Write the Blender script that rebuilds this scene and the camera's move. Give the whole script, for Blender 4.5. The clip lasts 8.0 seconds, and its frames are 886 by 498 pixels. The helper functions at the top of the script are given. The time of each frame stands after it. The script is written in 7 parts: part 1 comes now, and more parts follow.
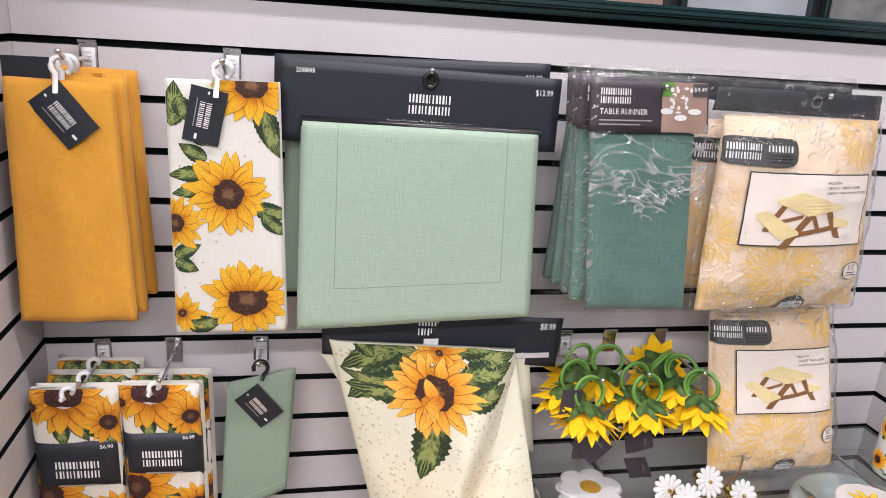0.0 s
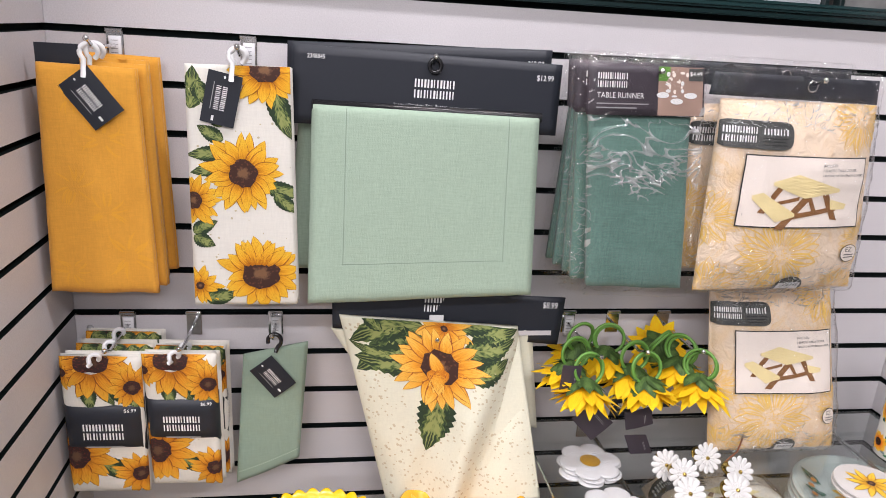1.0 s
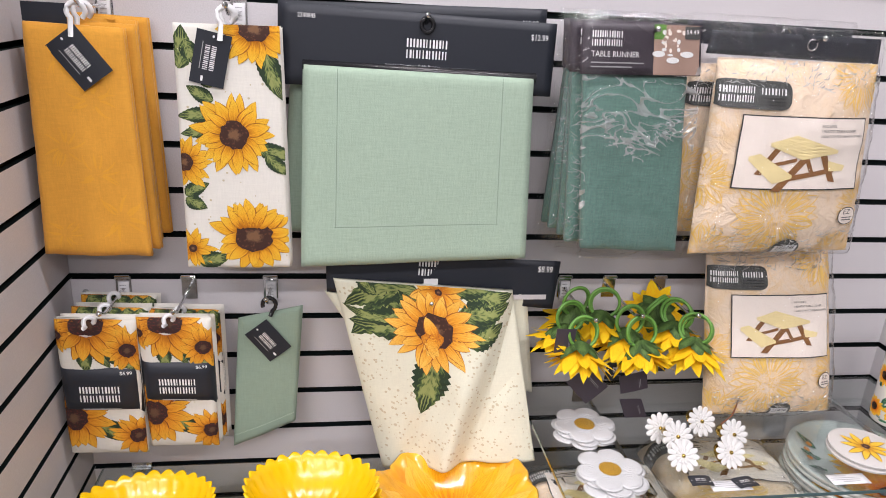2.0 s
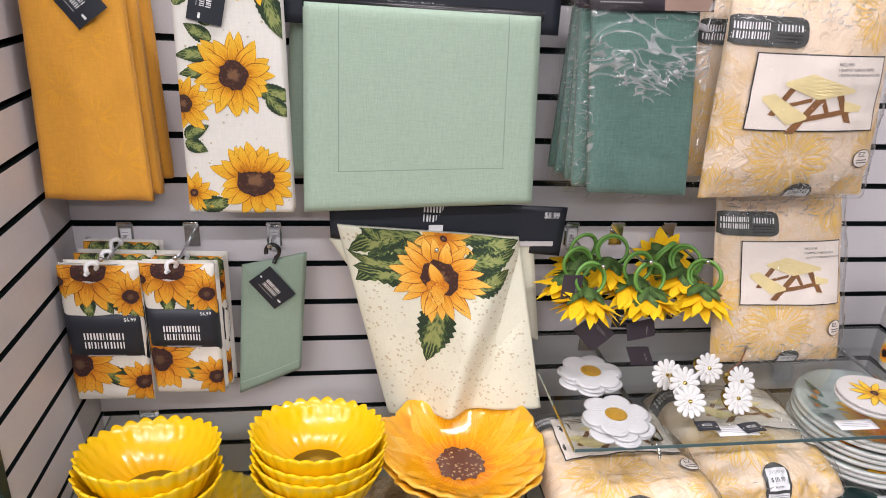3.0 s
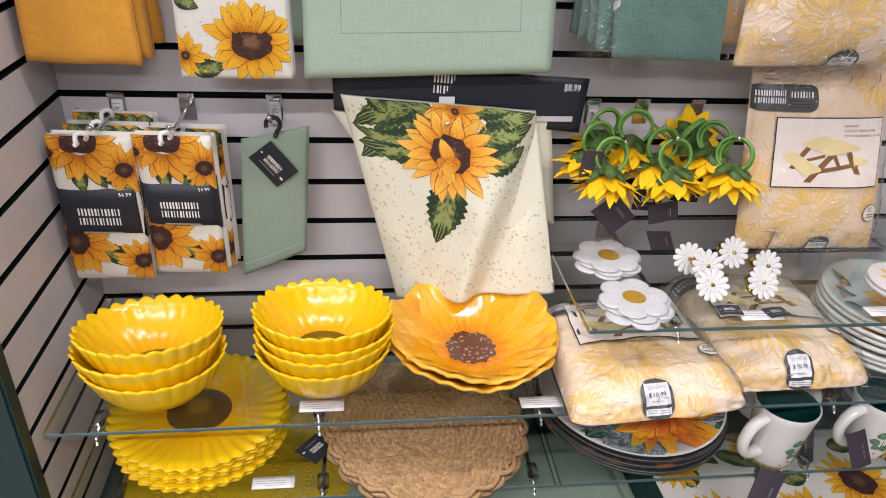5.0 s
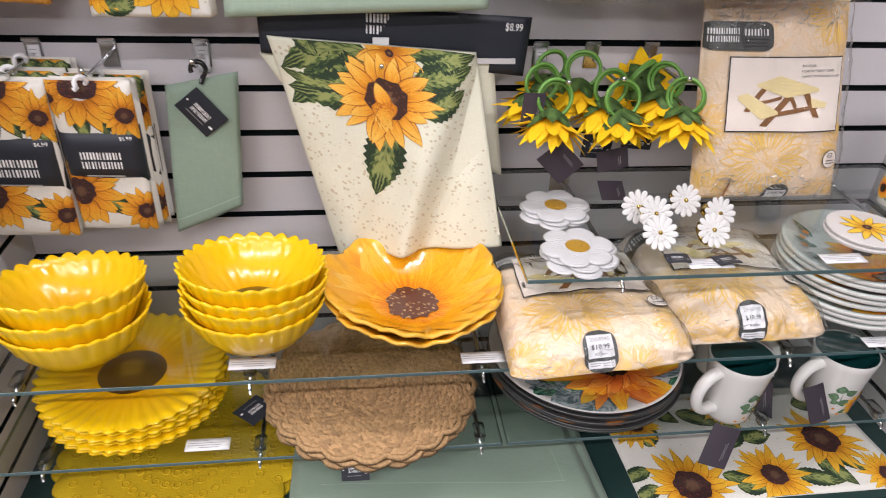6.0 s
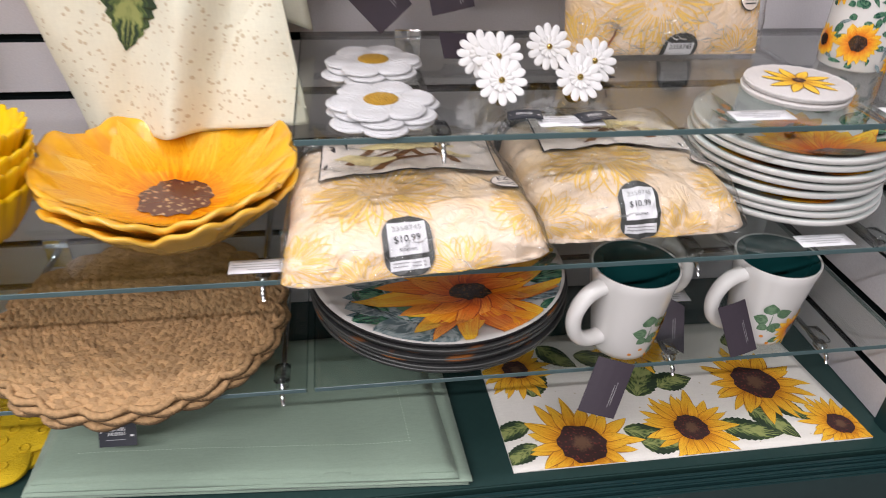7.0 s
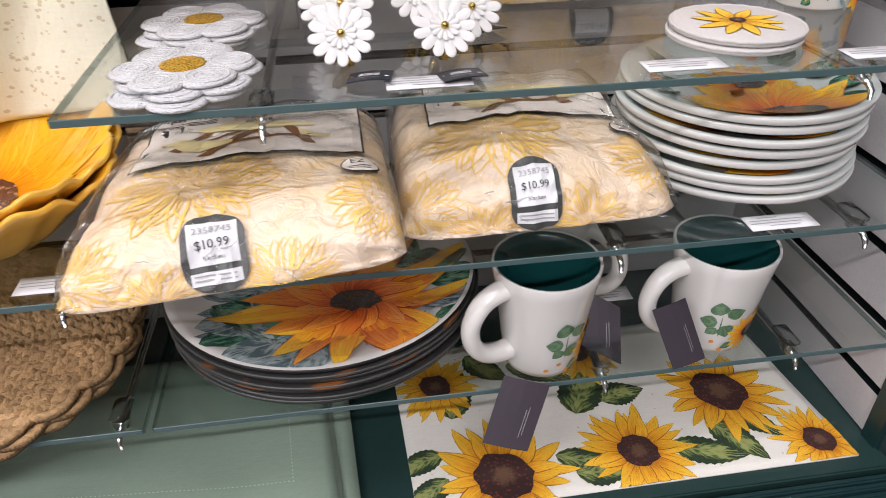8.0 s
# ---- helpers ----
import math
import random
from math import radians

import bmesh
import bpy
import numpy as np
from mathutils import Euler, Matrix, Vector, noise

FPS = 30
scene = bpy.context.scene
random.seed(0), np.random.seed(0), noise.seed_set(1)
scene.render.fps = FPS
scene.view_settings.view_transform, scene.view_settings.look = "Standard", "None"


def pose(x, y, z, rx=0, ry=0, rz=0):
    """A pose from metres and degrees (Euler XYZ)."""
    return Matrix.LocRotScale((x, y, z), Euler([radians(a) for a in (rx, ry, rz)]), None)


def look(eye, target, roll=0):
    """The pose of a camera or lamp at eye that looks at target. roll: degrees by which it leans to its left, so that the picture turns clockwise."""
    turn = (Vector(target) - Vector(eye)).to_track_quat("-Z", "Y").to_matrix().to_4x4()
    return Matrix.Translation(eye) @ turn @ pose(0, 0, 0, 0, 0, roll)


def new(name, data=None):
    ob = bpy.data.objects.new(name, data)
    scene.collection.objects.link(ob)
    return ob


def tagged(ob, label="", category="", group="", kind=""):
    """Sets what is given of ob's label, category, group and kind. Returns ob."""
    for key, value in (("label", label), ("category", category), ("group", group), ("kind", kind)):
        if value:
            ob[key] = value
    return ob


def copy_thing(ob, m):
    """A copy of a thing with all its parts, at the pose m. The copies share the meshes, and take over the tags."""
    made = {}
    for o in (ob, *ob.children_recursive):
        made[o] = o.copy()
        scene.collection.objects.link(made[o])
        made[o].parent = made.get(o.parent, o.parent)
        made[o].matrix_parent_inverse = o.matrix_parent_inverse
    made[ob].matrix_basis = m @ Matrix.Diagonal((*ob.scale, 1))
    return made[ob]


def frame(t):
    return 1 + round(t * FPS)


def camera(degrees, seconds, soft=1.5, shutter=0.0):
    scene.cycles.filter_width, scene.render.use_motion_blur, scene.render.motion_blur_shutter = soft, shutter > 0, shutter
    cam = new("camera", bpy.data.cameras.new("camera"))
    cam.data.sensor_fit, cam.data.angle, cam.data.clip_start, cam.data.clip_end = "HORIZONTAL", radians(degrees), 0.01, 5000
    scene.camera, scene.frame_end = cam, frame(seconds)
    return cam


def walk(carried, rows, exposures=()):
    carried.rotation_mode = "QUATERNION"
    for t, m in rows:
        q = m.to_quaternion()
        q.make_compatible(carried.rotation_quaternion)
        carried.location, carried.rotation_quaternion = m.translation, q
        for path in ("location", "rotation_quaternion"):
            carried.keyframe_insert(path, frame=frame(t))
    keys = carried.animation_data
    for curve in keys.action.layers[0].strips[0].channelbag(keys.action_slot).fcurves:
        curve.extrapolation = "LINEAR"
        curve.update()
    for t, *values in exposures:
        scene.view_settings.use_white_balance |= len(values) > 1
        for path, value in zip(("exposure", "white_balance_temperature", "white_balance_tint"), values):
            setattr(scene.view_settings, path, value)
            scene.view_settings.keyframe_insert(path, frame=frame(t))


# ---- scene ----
cam = camera(63.8, 8.0, soft=0.9, shutter=0.25)
PATH = [
    (0, (0.391, -1.116, 1.684), (0.786, 0.752, 1.091), 3.9),
    (0.5, (0.417, -1.164, 1.681), (0.753, 0.717, 1.09), 3.8),
    (1, (0.421, -1.177, 1.673), (0.735, 0.703, 1.068), 3.6),
    (1.5, (0.433, -1.182, 1.664), (0.738, 0.691, 1.032), 3.5),
    (3, (0.448, -1.176, 1.622), (0.725, 0.649, 0.852), 3.1),
    (3.5, (0.449, -1.169, 1.599), (0.713, 0.633, 0.774), 3.1),
    (4, (0.449, -1.16, 1.575), (0.699, 0.614, 0.687), 3.2),
    (4.5, (0.448, -1.151, 1.563), (0.691, 0.593, 0.616), 3.3),
    (5.8, (0.529, -1.134, 1.505), (0.763, 0.556, 0.463), 2.7),
    (6, (0.556, -1.13, 1.489), (0.798, 0.556, 0.441), 2.7),
    (6.5, (0.69, -1.053, 1.373), (0.953, 0.617, 0.305), 2.7),
    (7, (0.824, -0.97, 1.229), (1.101, 0.689, 0.146), 2.3),
    (7.5, (0.91, -0.901, 1.176), (1.181, 0.752, 0.084), 1.1),
    (8, (0.989, -0.854, 1.153), (1.221, 0.794, 0.044), -0.8),
]
walk(cam, [(t, look(eye, target, roll)) for t, eye, target, roll in PATH], [(0, 0.06), (1.5, 0.0), (3.5, -0.06), (4.5, -0.10), (6.5, -0.06), (8, -0.05)])

# ---- light ----
world = bpy.data.worlds.new("shop_air")
scene.world = world
world.use_nodes = True
world.node_tree.nodes["Background"].inputs[0].default_value = (0.9, 0.95, 1.0, 1)
world.node_tree.nodes["Background"].inputs[1].default_value = 0.3
LAMP_ROWS = ((-0.62, 23.0), (-2.3, 40.0), (-3.9, 42.0))


def ceiling_lamp(x, y, watts):
    data = bpy.data.lights.new("tube_light", "AREA")
    data.shape, data.size, data.size_y, data.energy = "RECTANGLE", 1.2, 0.10, watts
    data.color = (0.985, 0.94, 1.0)
    ob = new("tube_light", data)
    ob.matrix_basis = pose(x, y, 2.93)
    return ob


# ---- materials ----
def nodes_of(name):
    m = bpy.data.materials.new(name)
    m.use_nodes = True
    nt = m.node_tree
    return m, nt, nt.nodes["Principled BSDF"]


def add(nt, kind, **inputs):
    n = nt.nodes.new(kind)
    for k, v in inputs.items():
        n.inputs[k.replace("_", " ")].default_value = v
    return n


def ramp(nt, fac, stops):
    n = nt.nodes.new("ShaderNodeValToRGB")
    e = n.color_ramp.elements
    while len(e) < len(stops):
        e.new(0.5)
    for el, (p, c) in zip(e, stops):
        el.position, el.color = p, (*c, 1)
    nt.links.new(fac, n.inputs[0])
    return n.outputs[0]


def mathn(nt, op, a, b=None, c=None):
    n = nt.nodes.new("ShaderNodeMath")
    n.operation = op
    for i, v in enumerate((a, b, c)):
        if v is None:
            continue
        if isinstance(v, (int, float)):
            n.inputs[i].default_value = v
        else:
            nt.links.new(v, n.inputs[i])
    return n.outputs[0]


def mixc(nt, fac, a, b, mode="MIX"):
    n = nt.nodes.new("ShaderNodeMix")
    n.data_type, n.blend_type = "RGBA", mode
    for sock, v in ((n.inputs[0], fac), (n.inputs[6], a), (n.inputs[7], b)):
        if isinstance(v, (int, float)):
            sock.default_value = v
        elif isinstance(v, tuple):
            sock.default_value = (*v, 1)
        else:
            nt.links.new(v, sock)
    return n.outputs[2]


def noise_fac(nt, coord, scale, detail=3.0, rough=0.55):
    n = add(nt, "ShaderNodeTexNoise", Scale=scale, Detail=detail, Roughness=rough)
    nt.links.new(coord, n.inputs["Vector"])
    return n.outputs["Fac"]


def bump(nt, bsdf, height, strength, dist):
    b = add(nt, "ShaderNodeBump", Strength=strength, Distance=dist)
    nt.links.new(height, b.inputs["Height"])
    nt.links.new(b.outputs[0], bsdf.inputs["Normal"])
    return b


def vary(c, k):
    return tuple(max(0.0, min(1.0, v * k)) for v in c)


def plain(name, col, rough=0.5, metal=0.0, grain=80.0, amount=0.12, blotch=6.0, bump_s=0.15, bump_d=0.0005, coat=0.0, spec=0.5, bead=False, island=0.0):
    """Colour with grain and blotches at two scales and a fine relief."""
    m, nt, b = nodes_of(name)
    co = nt.nodes.new("ShaderNodeTexCoord").outputs["Object"]
    f1, f2 = noise_fac(nt, co, grain), noise_fac(nt, co, blotch, 4)
    if bead:
        vo = add(nt, "ShaderNodeTexVoronoi", Scale=grain)
        nt.links.new(co, vo.inputs["Vector"])
        f1 = mathn(nt, "SUBTRACT", 1.0, mathn(nt, "MULTIPLY", vo.outputs["Distance"], 1.25))
    c1 = mixc(nt, f1, vary(col, 1 - amount), vary(col, 1 + amount))
    c2 = mixc(nt, mathn(nt, "MULTIPLY", f2, 0.5), c1, vary(col, 1 - 1.5 * amount))
    if island:
        c2 = mixc(nt, mathn(nt, "MULTIPLY", nt.nodes.new("ShaderNodeNewGeometry").outputs["Random Per Island"], island), c2, vary(col, 0.35))
    nt.links.new(c2, b.inputs["Base Color"])
    b.inputs["Roughness"].default_value, b.inputs["Metallic"].default_value = rough, metal
    b.inputs["Coat Weight"].default_value = coat
    b.inputs["Coat Roughness"].default_value = 0.06
    b.inputs["Specular IOR Level"].default_value = spec
    if bump_s:
        bump(nt, b, f1, bump_s, bump_d)
    return m


def fabric(name, col, thread=900.0, amount=0.16, bump_s=0.35, rough=0.9, streak=0.0):
    """Woven cloth: crossing threads, slubs and soft blotches."""
    m, nt, b = nodes_of(name)
    co = nt.nodes.new("ShaderNodeTexCoord").outputs["Object"]
    heights = []
    for axis in ((1, 0, 0.35), (0, 0.35, 1)):
        vm = add(nt, "ShaderNodeVectorMath")
        vm.operation = "DOT_PRODUCT"
        nt.links.new(co, vm.inputs[0])
        vm.inputs[1].default_value = axis
        s = mathn(nt, "SINE", mathn(nt, "MULTIPLY", vm.outputs["Value"], thread * 6.283 / 2.2))
        heights.append(s)
    weave = mathn(nt, "MULTIPLY_ADD", mathn(nt, "MULTIPLY", heights[0], heights[1]), 0.5, 0.5)
    mp = add(nt, "ShaderNodeMapping", Scale=(1.0, 1.0, 0.12))
    nt.links.new(co, mp.inputs[0])
    slub = noise_fac(nt, mp.outputs[0], 420, 4, 0.7)
    mp2 = add(nt, "ShaderNodeMapping", Scale=(0.12, 1.0, 1.0))
    nt.links.new(co, mp2.inputs[0])
    slub2 = noise_fac(nt, mp2.outputs[0], 420, 4, 0.7)
    sl = mathn(nt, "MULTIPLY_ADD", mathn(nt, "ADD", slub, slub2), 1.6, -1.1)
    blot = noise_fac(nt, co, 9, 4)
    c1 = mixc(nt, sl, vary(col, 1 - amount), vary(col, 1 + amount))
    c2 = mixc(nt, mathn(nt, "MULTIPLY", blot, 0.45), c1, vary(col, 1 - amount))
    nt.links.new(c2, b.inputs["Base Color"])
    b.inputs["Roughness"].default_value = rough
    b.inputs["Specular IOR Level"].default_value = 0.2
    b.inputs["Sheen Weight"].default_value = 0.15
    bump(nt, b, mathn(nt, "ADD", mathn(nt, "MULTIPLY", weave, 0.4), sl), bump_s, 0.0004)
    return m


def petal_print(name, base, mid, tip, line, edge=0.84, rough=0.85, coat=0.0, vein=0.5):
    """Printed petal: colour runs along v, veins along the petal, a dark rim at both sides."""
    m, nt, b = nodes_of(name)
    uv = nt.nodes.new("ShaderNodeUVMap")
    sep = nt.nodes.new("ShaderNodeSeparateXYZ")
    nt.links.new(uv.outputs[0], sep.inputs[0])
    geo = nt.nodes.new("ShaderNodeNewGeometry")
    isl = geo.outputs["Random Per Island"]
    side = mathn(nt, "ABSOLUTE", mathn(nt, "MULTIPLY_ADD", sep.outputs[0], 2.0, -1.0))
    mp = add(nt, "ShaderNodeMapping", Scale=(7.0, 1.1, 1.0))
    nt.links.new(uv.outputs[0], mp.inputs[0])
    cmb = nt.nodes.new("ShaderNodeCombineXYZ")
    nt.links.new(mathn(nt, "MULTIPLY", isl, 37.0), cmb.inputs[2])
    va = nt.nodes.new("ShaderNodeVectorMath")
    nt.links.new(mp.outputs[0], va.inputs[0])
    nt.links.new(cmb.outputs[0], va.inputs[1])
    st = noise_fac(nt, va.outputs[0], 1.6, 3, 0.6)
    along = mathn(nt, "ADD", sep.outputs[1], mathn(nt, "MULTIPLY_ADD", st, 0.9, -0.45))
    col = ramp(nt, along, [(0.05, base), (0.38, mid), (0.85, tip)])
    veins = mathn(nt, "LESS_THAN", mathn(nt, "ABSOLUTE", mathn(nt, "MULTIPLY_ADD", st, 1.0, -0.5)), 0.018)
    col = mixc(nt, mathn(nt, "MULTIPLY", veins, vein), col, base)
    rim = mathn(nt, "GREATER_THAN", mathn(nt, "ADD", side, mathn(nt, "MULTIPLY_ADD", st, 0.5, -0.25)), edge)
    col = mixc(nt, rim, col, line)
    col = mixc(nt, mathn(nt, "MULTIPLY", isl, 0.18), col, vary(mid, 0.75))
    nt.links.new(col, b.inputs["Base Color"])
    b.inputs["Roughness"].default_value = rough
    b.inputs["Coat Weight"].default_value = coat
    b.inputs["Specular IOR Level"].default_value = 0.25
    return m


def disc_print(name, dark, light, scale=9.0, rough=0.85, coat=0.0, centre=None):
    """Printed seed head: speckled, with a different middle."""
    m, nt, b = nodes_of(name)
    uv = nt.nodes.new("ShaderNodeUVMap")
    vo = add(nt, "ShaderNodeTexVoronoi", Scale=scale)
    nt.links.new(uv.outputs[0], vo.inputs["Vector"])
    f = noise_fac(nt, uv.outputs[0], scale * 0.7, 4, 0.7)
    col = mixc(nt, ramp(nt, vo.outputs["Distance"], [(0.15, (1, 1, 1)), (0.42, (0, 0, 0))]), dark, light)
    col = mixc(nt, ramp(nt, f, [(0.45, (0, 0, 0)), (0.62, (1, 1, 1))]), col, dark)
    if centre:
        dis = nt.nodes.new("ShaderNodeVectorMath")
        dis.operation = "DISTANCE"
        nt.links.new(uv.outputs[0], dis.inputs[0])
        dis.inputs[1].default_value = (0.5, 0.5, 0)
        k = ramp(nt, mathn(nt, "ADD", dis.outputs["Value"], mathn(nt, "MULTIPLY_ADD", f, 0.4, -0.2)), [(0.12, (1, 1, 1)), (0.24, (0, 0, 0))])
        col = mixc(nt, mathn(nt, "MULTIPLY", k, 0.8), col, centre)
    nt.links.new(col, b.inputs["Base Color"])
    b.inputs["Roughness"].default_value = rough
    b.inputs["Coat Weight"].default_value = coat
    return m


def leaf_print(name, dark, mid, light, rough=0.85, coat=0.0):
    m, nt, b = nodes_of(name)
    uv = nt.nodes.new("ShaderNodeUVMap")
    sep = nt.nodes.new("ShaderNodeSeparateXYZ")
    nt.links.new(uv.outputs[0], sep.inputs[0])
    geo = nt.nodes.new("ShaderNodeNewGeometry")
    side = mathn(nt, "ABSOLUTE", mathn(nt, "MULTIPLY_ADD", sep.outputs[0], 2.0, -1.0))
    cmb = nt.nodes.new("ShaderNodeCombineXYZ")
    nt.links.new(mathn(nt, "MULTIPLY", side, 1.2), cmb.inputs[0])
    nt.links.new(mathn(nt, "SUBTRACT", mathn(nt, "MULTIPLY", sep.outputs[1], 3.4), mathn(nt, "MULTIPLY", side, 1.3)), cmb.inputs[1])
    nt.links.new(mathn(nt, "MULTIPLY", geo.outputs["Random Per Island"], 21.0), cmb.inputs[2])
    f = noise_fac(nt, cmb.outputs[0], 1.5, 3, 0.6)
    col = ramp(nt, f, [(0.44, dark), (0.50, mid), (0.60, light)])
    mid_rib = mathn(nt, "LESS_THAN", side, 0.06)
    col = mixc(nt, mathn(nt, "MULTIPLY", mid_rib, 0.7), col, light)
    nt.links.new(col, b.inputs["Base Color"])
    b.inputs["Roughness"].default_value = rough
    b.inputs["Coat Weight"].default_value = coat
    return m


def schlick(nt, gain=1.0):
    """Gloss share of a clear sheet, rising towards the grazing view."""
    lw = add(nt, "ShaderNodeLayerWeight", Blend=0.5)
    return mathn(nt, "MINIMUM", mathn(nt, "MULTIPLY", mathn(nt, "MULTIPLY_ADD", mathn(nt, "POWER", lw.outputs["Facing"], 5.0), 0.95, 0.045), gain), 0.9)


def film_material(name, gain=1.3, rough=0.13, relief=0.85):
    """Clear packing film: see-through, with glossy crumpled glints."""
    m = bpy.data.materials.new(name)
    m.use_nodes = True
    nt = m.node_tree
    nt.nodes.clear()
    out = nt.nodes.new("ShaderNodeOutputMaterial")
    tr = nt.nodes.new("ShaderNodeBsdfTransparent")
    tr.inputs[0].default_value = (0.985, 0.985, 0.985, 1)
    gl = nt.nodes.new("ShaderNodeBsdfGlossy")
    gl.inputs["Roughness"].default_value = rough
    sheen = schlick(nt, gain)
    mix = nt.nodes.new("ShaderNodeMixShader")
    co = nt.nodes.new("ShaderNodeTexCoord").outputs["Object"]
    mus = add(nt, "ShaderNodeTexNoise", Scale=34.0, Detail=4.0, Roughness=0.62, Distortion=1.6)
    nt.links.new(co, mus.inputs["Vector"])
    ridge = mathn(nt, "ABSOLUTE", mathn(nt, "MULTIPLY_ADD", mus.outputs["Fac"], 2.0, -1.0))
    bp = add(nt, "ShaderNodeBump", Strength=relief, Distance=0.012)
    nt.links.new(ridge, bp.inputs["Height"])
    nt.links.new(bp.outputs[0], gl.inputs["Normal"])
    nt.links.new(sheen, mix.inputs[0])
    nt.links.new(tr.outputs[0], mix.inputs[1])
    nt.links.new(gl.outputs[0], mix.inputs[2])
    nt.links.new(mix.outputs[0], out.inputs[0])
    return m


def glass_material(name, col, gloss=1.5):
    """Clear sheet: tinted see-through with a mirror share at its faces and faint smears."""
    m = bpy.data.materials.new(name)
    m.use_nodes = True
    nt = m.node_tree
    nt.nodes.clear()
    out = nt.nodes.new("ShaderNodeOutputMaterial")
    tr = nt.nodes.new("ShaderNodeBsdfTransparent")
    tr.inputs[0].default_value = (*col, 1)
    gl = nt.nodes.new("ShaderNodeBsdfGlossy")
    co = nt.nodes.new("ShaderNodeTexCoord").outputs["Object"]
    nt.links.new(ramp(nt, noise_fac(nt, co, 14, 5, 0.7), [(0.45, (0.01, 0.01, 0.01)), (0.8, (0.09, 0.09, 0.09))]), gl.inputs["Roughness"])
    mix = nt.nodes.new("ShaderNodeMixShader")
    nt.links.new(schlick(nt, gloss), mix.inputs[0])
    nt.links.new(tr.outputs[0], mix.inputs[1])
    nt.links.new(gl.outputs[0], mix.inputs[2])
    nt.links.new(mix.outputs[0], out.inputs[0])
    return m


def glaze(name, lo, hi, span, rough=0.12, streak=30.0, amount=0.5):
    """Glazed ceramic: colour pools with height and streaks that run from the middle."""
    m, nt, b = nodes_of(name)
    uv = nt.nodes.new("ShaderNodeUVMap")
    mp = add(nt, "ShaderNodeMapping", Scale=(streak, 2.0, 1.0))
    nt.links.new(uv.outputs[0], mp.inputs[0])
    f = noise_fac(nt, mp.outputs[0], 1.0, 4, 0.6)
    sep = nt.nodes.new("ShaderNodeSeparateXYZ")
    nt.links.new(uv.outputs[0], sep.inputs[0])
    k = mathn(nt, "ADD", mathn(nt, "MULTIPLY", sep.outputs[1], span), mathn(nt, "MULTIPLY_ADD", f, amount, -amount / 2))
    nt.links.new(ramp(nt, k, [(0.05, lo), (0.95, hi)]), b.inputs["Base Color"])
    b.inputs["Roughness"].default_value = rough
    b.inputs["Coat Weight"].default_value = 0.30
    b.inputs["Coat Roughness"].default_value = 0.04
    return m


M = {}
M["slat"] = plain("slat_laminate", (0.61, 0.585, 0.595), 0.42, grain=460, amount=0.20, blotch=3, bump_s=0.45, bump_d=0.0006)
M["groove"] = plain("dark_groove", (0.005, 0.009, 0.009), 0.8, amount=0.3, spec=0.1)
M["trim"] = plain("dark_green_trim", (0.012, 0.035, 0.036), 0.28, grain=40, amount=0.15, bump_s=0.05)
M["deck"] = plain("dark_green_deck", (0.016, 0.042, 0.038), 0.40, grain=120, amount=0.2, bump_s=0.1)
M["floor"] = plain("shop_floor_tile", (0.20, 0.19, 0.18), 0.35, grain=30, amount=0.12)
M["paint"] = plain("white_paint", (0.78, 0.77, 0.75), 0.6, grain=50, amount=0.04)
M["shop_wall"] = plain("shop_goods_wall", (0.24, 0.23, 0.22), 0.7, grain=8, amount=0.4, bump_s=0)
M["chrome"] = plain("chrome", (0.72, 0.72, 0.73), 0.16, 1.0, grain=200, amount=0.05, bump_s=0.03)
M["glass"] = glass_material("shelf_glass", (0.928, 0.952, 0.946), 1.35)
M["glass_edge"] = plain("green_glass_edge", (0.075, 0.125, 0.128), 0.30, grain=30, amount=0.2, bump_s=0.0, spec=0.4)
M["glass_side"] = glass_material("pale_glass_side", (0.60, 0.70, 0.69), 1.6)
M["clear"] = glass_material("clear_plastic", (0.91, 0.925, 0.925), 1.8)
M["card"] = plain("black_card", (0.021, 0.024, 0.032), 0.45, grain=300, amount=0.1, bump_s=0.08, spec=0.35)
M["aubergine"] = plain("plum_black_card", (0.045, 0.035, 0.046), 0.45, grain=200, amount=0.1, bump_s=0.05)
M["ink"] = plain("white_ink", (0.80, 0.80, 0.79), 0.5, amount=0.04, bump_s=0)
M["ink_grey"] = plain("grey_ink", (0.33, 0.33, 0.33), 0.5, amount=0.04, bump_s=0)
M["ink_black"] = plain("black_ink", (0.02, 0.02, 0.022), 0.5, amount=0.04, bump_s=0)
M["paper"] = plain("white_paper", (0.70, 0.70, 0.71), 0.55, grain=300, amount=0.03, bump_s=0.05)
M["white_plastic"] = plain("white_plastic", (0.80, 0.80, 0.80), 0.3, amount=0.03, bump_s=0)
M["black_plastic"] = plain("black_plastic", (0.015, 0.015, 0.017), 0.25, amount=0.1, bump_s=0)
M["mustard"] = fabric("mustard_cotton", (0.71, 0.335, 0.045), amount=0.10)
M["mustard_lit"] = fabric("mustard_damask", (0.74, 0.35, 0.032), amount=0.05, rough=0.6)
M["white_cloth"] = fabric("white_cotton", (0.715, 0.69, 0.625), amount=0.07)
M["cream_cloth"] = fabric("cream_cotton", (0.68, 0.67, 0.535), amount=0.06, bump_s=0.25)
M["cream_dot"] = fabric("cream_dot_print", (0.53, 0.47, 0.33), amount=0.1)
M["sage"] = fabric("sage_chambray", (0.345, 0.445, 0.345), amount=0.12, bump_s=0.5)
M["sage_dark"] = fabric("sage_cotton", (0.255, 0.335, 0.26), amount=0.08)
M["stitch"] = plain("stitch_hole", (0.05, 0.08, 0.065), 0.9, bump_s=0)
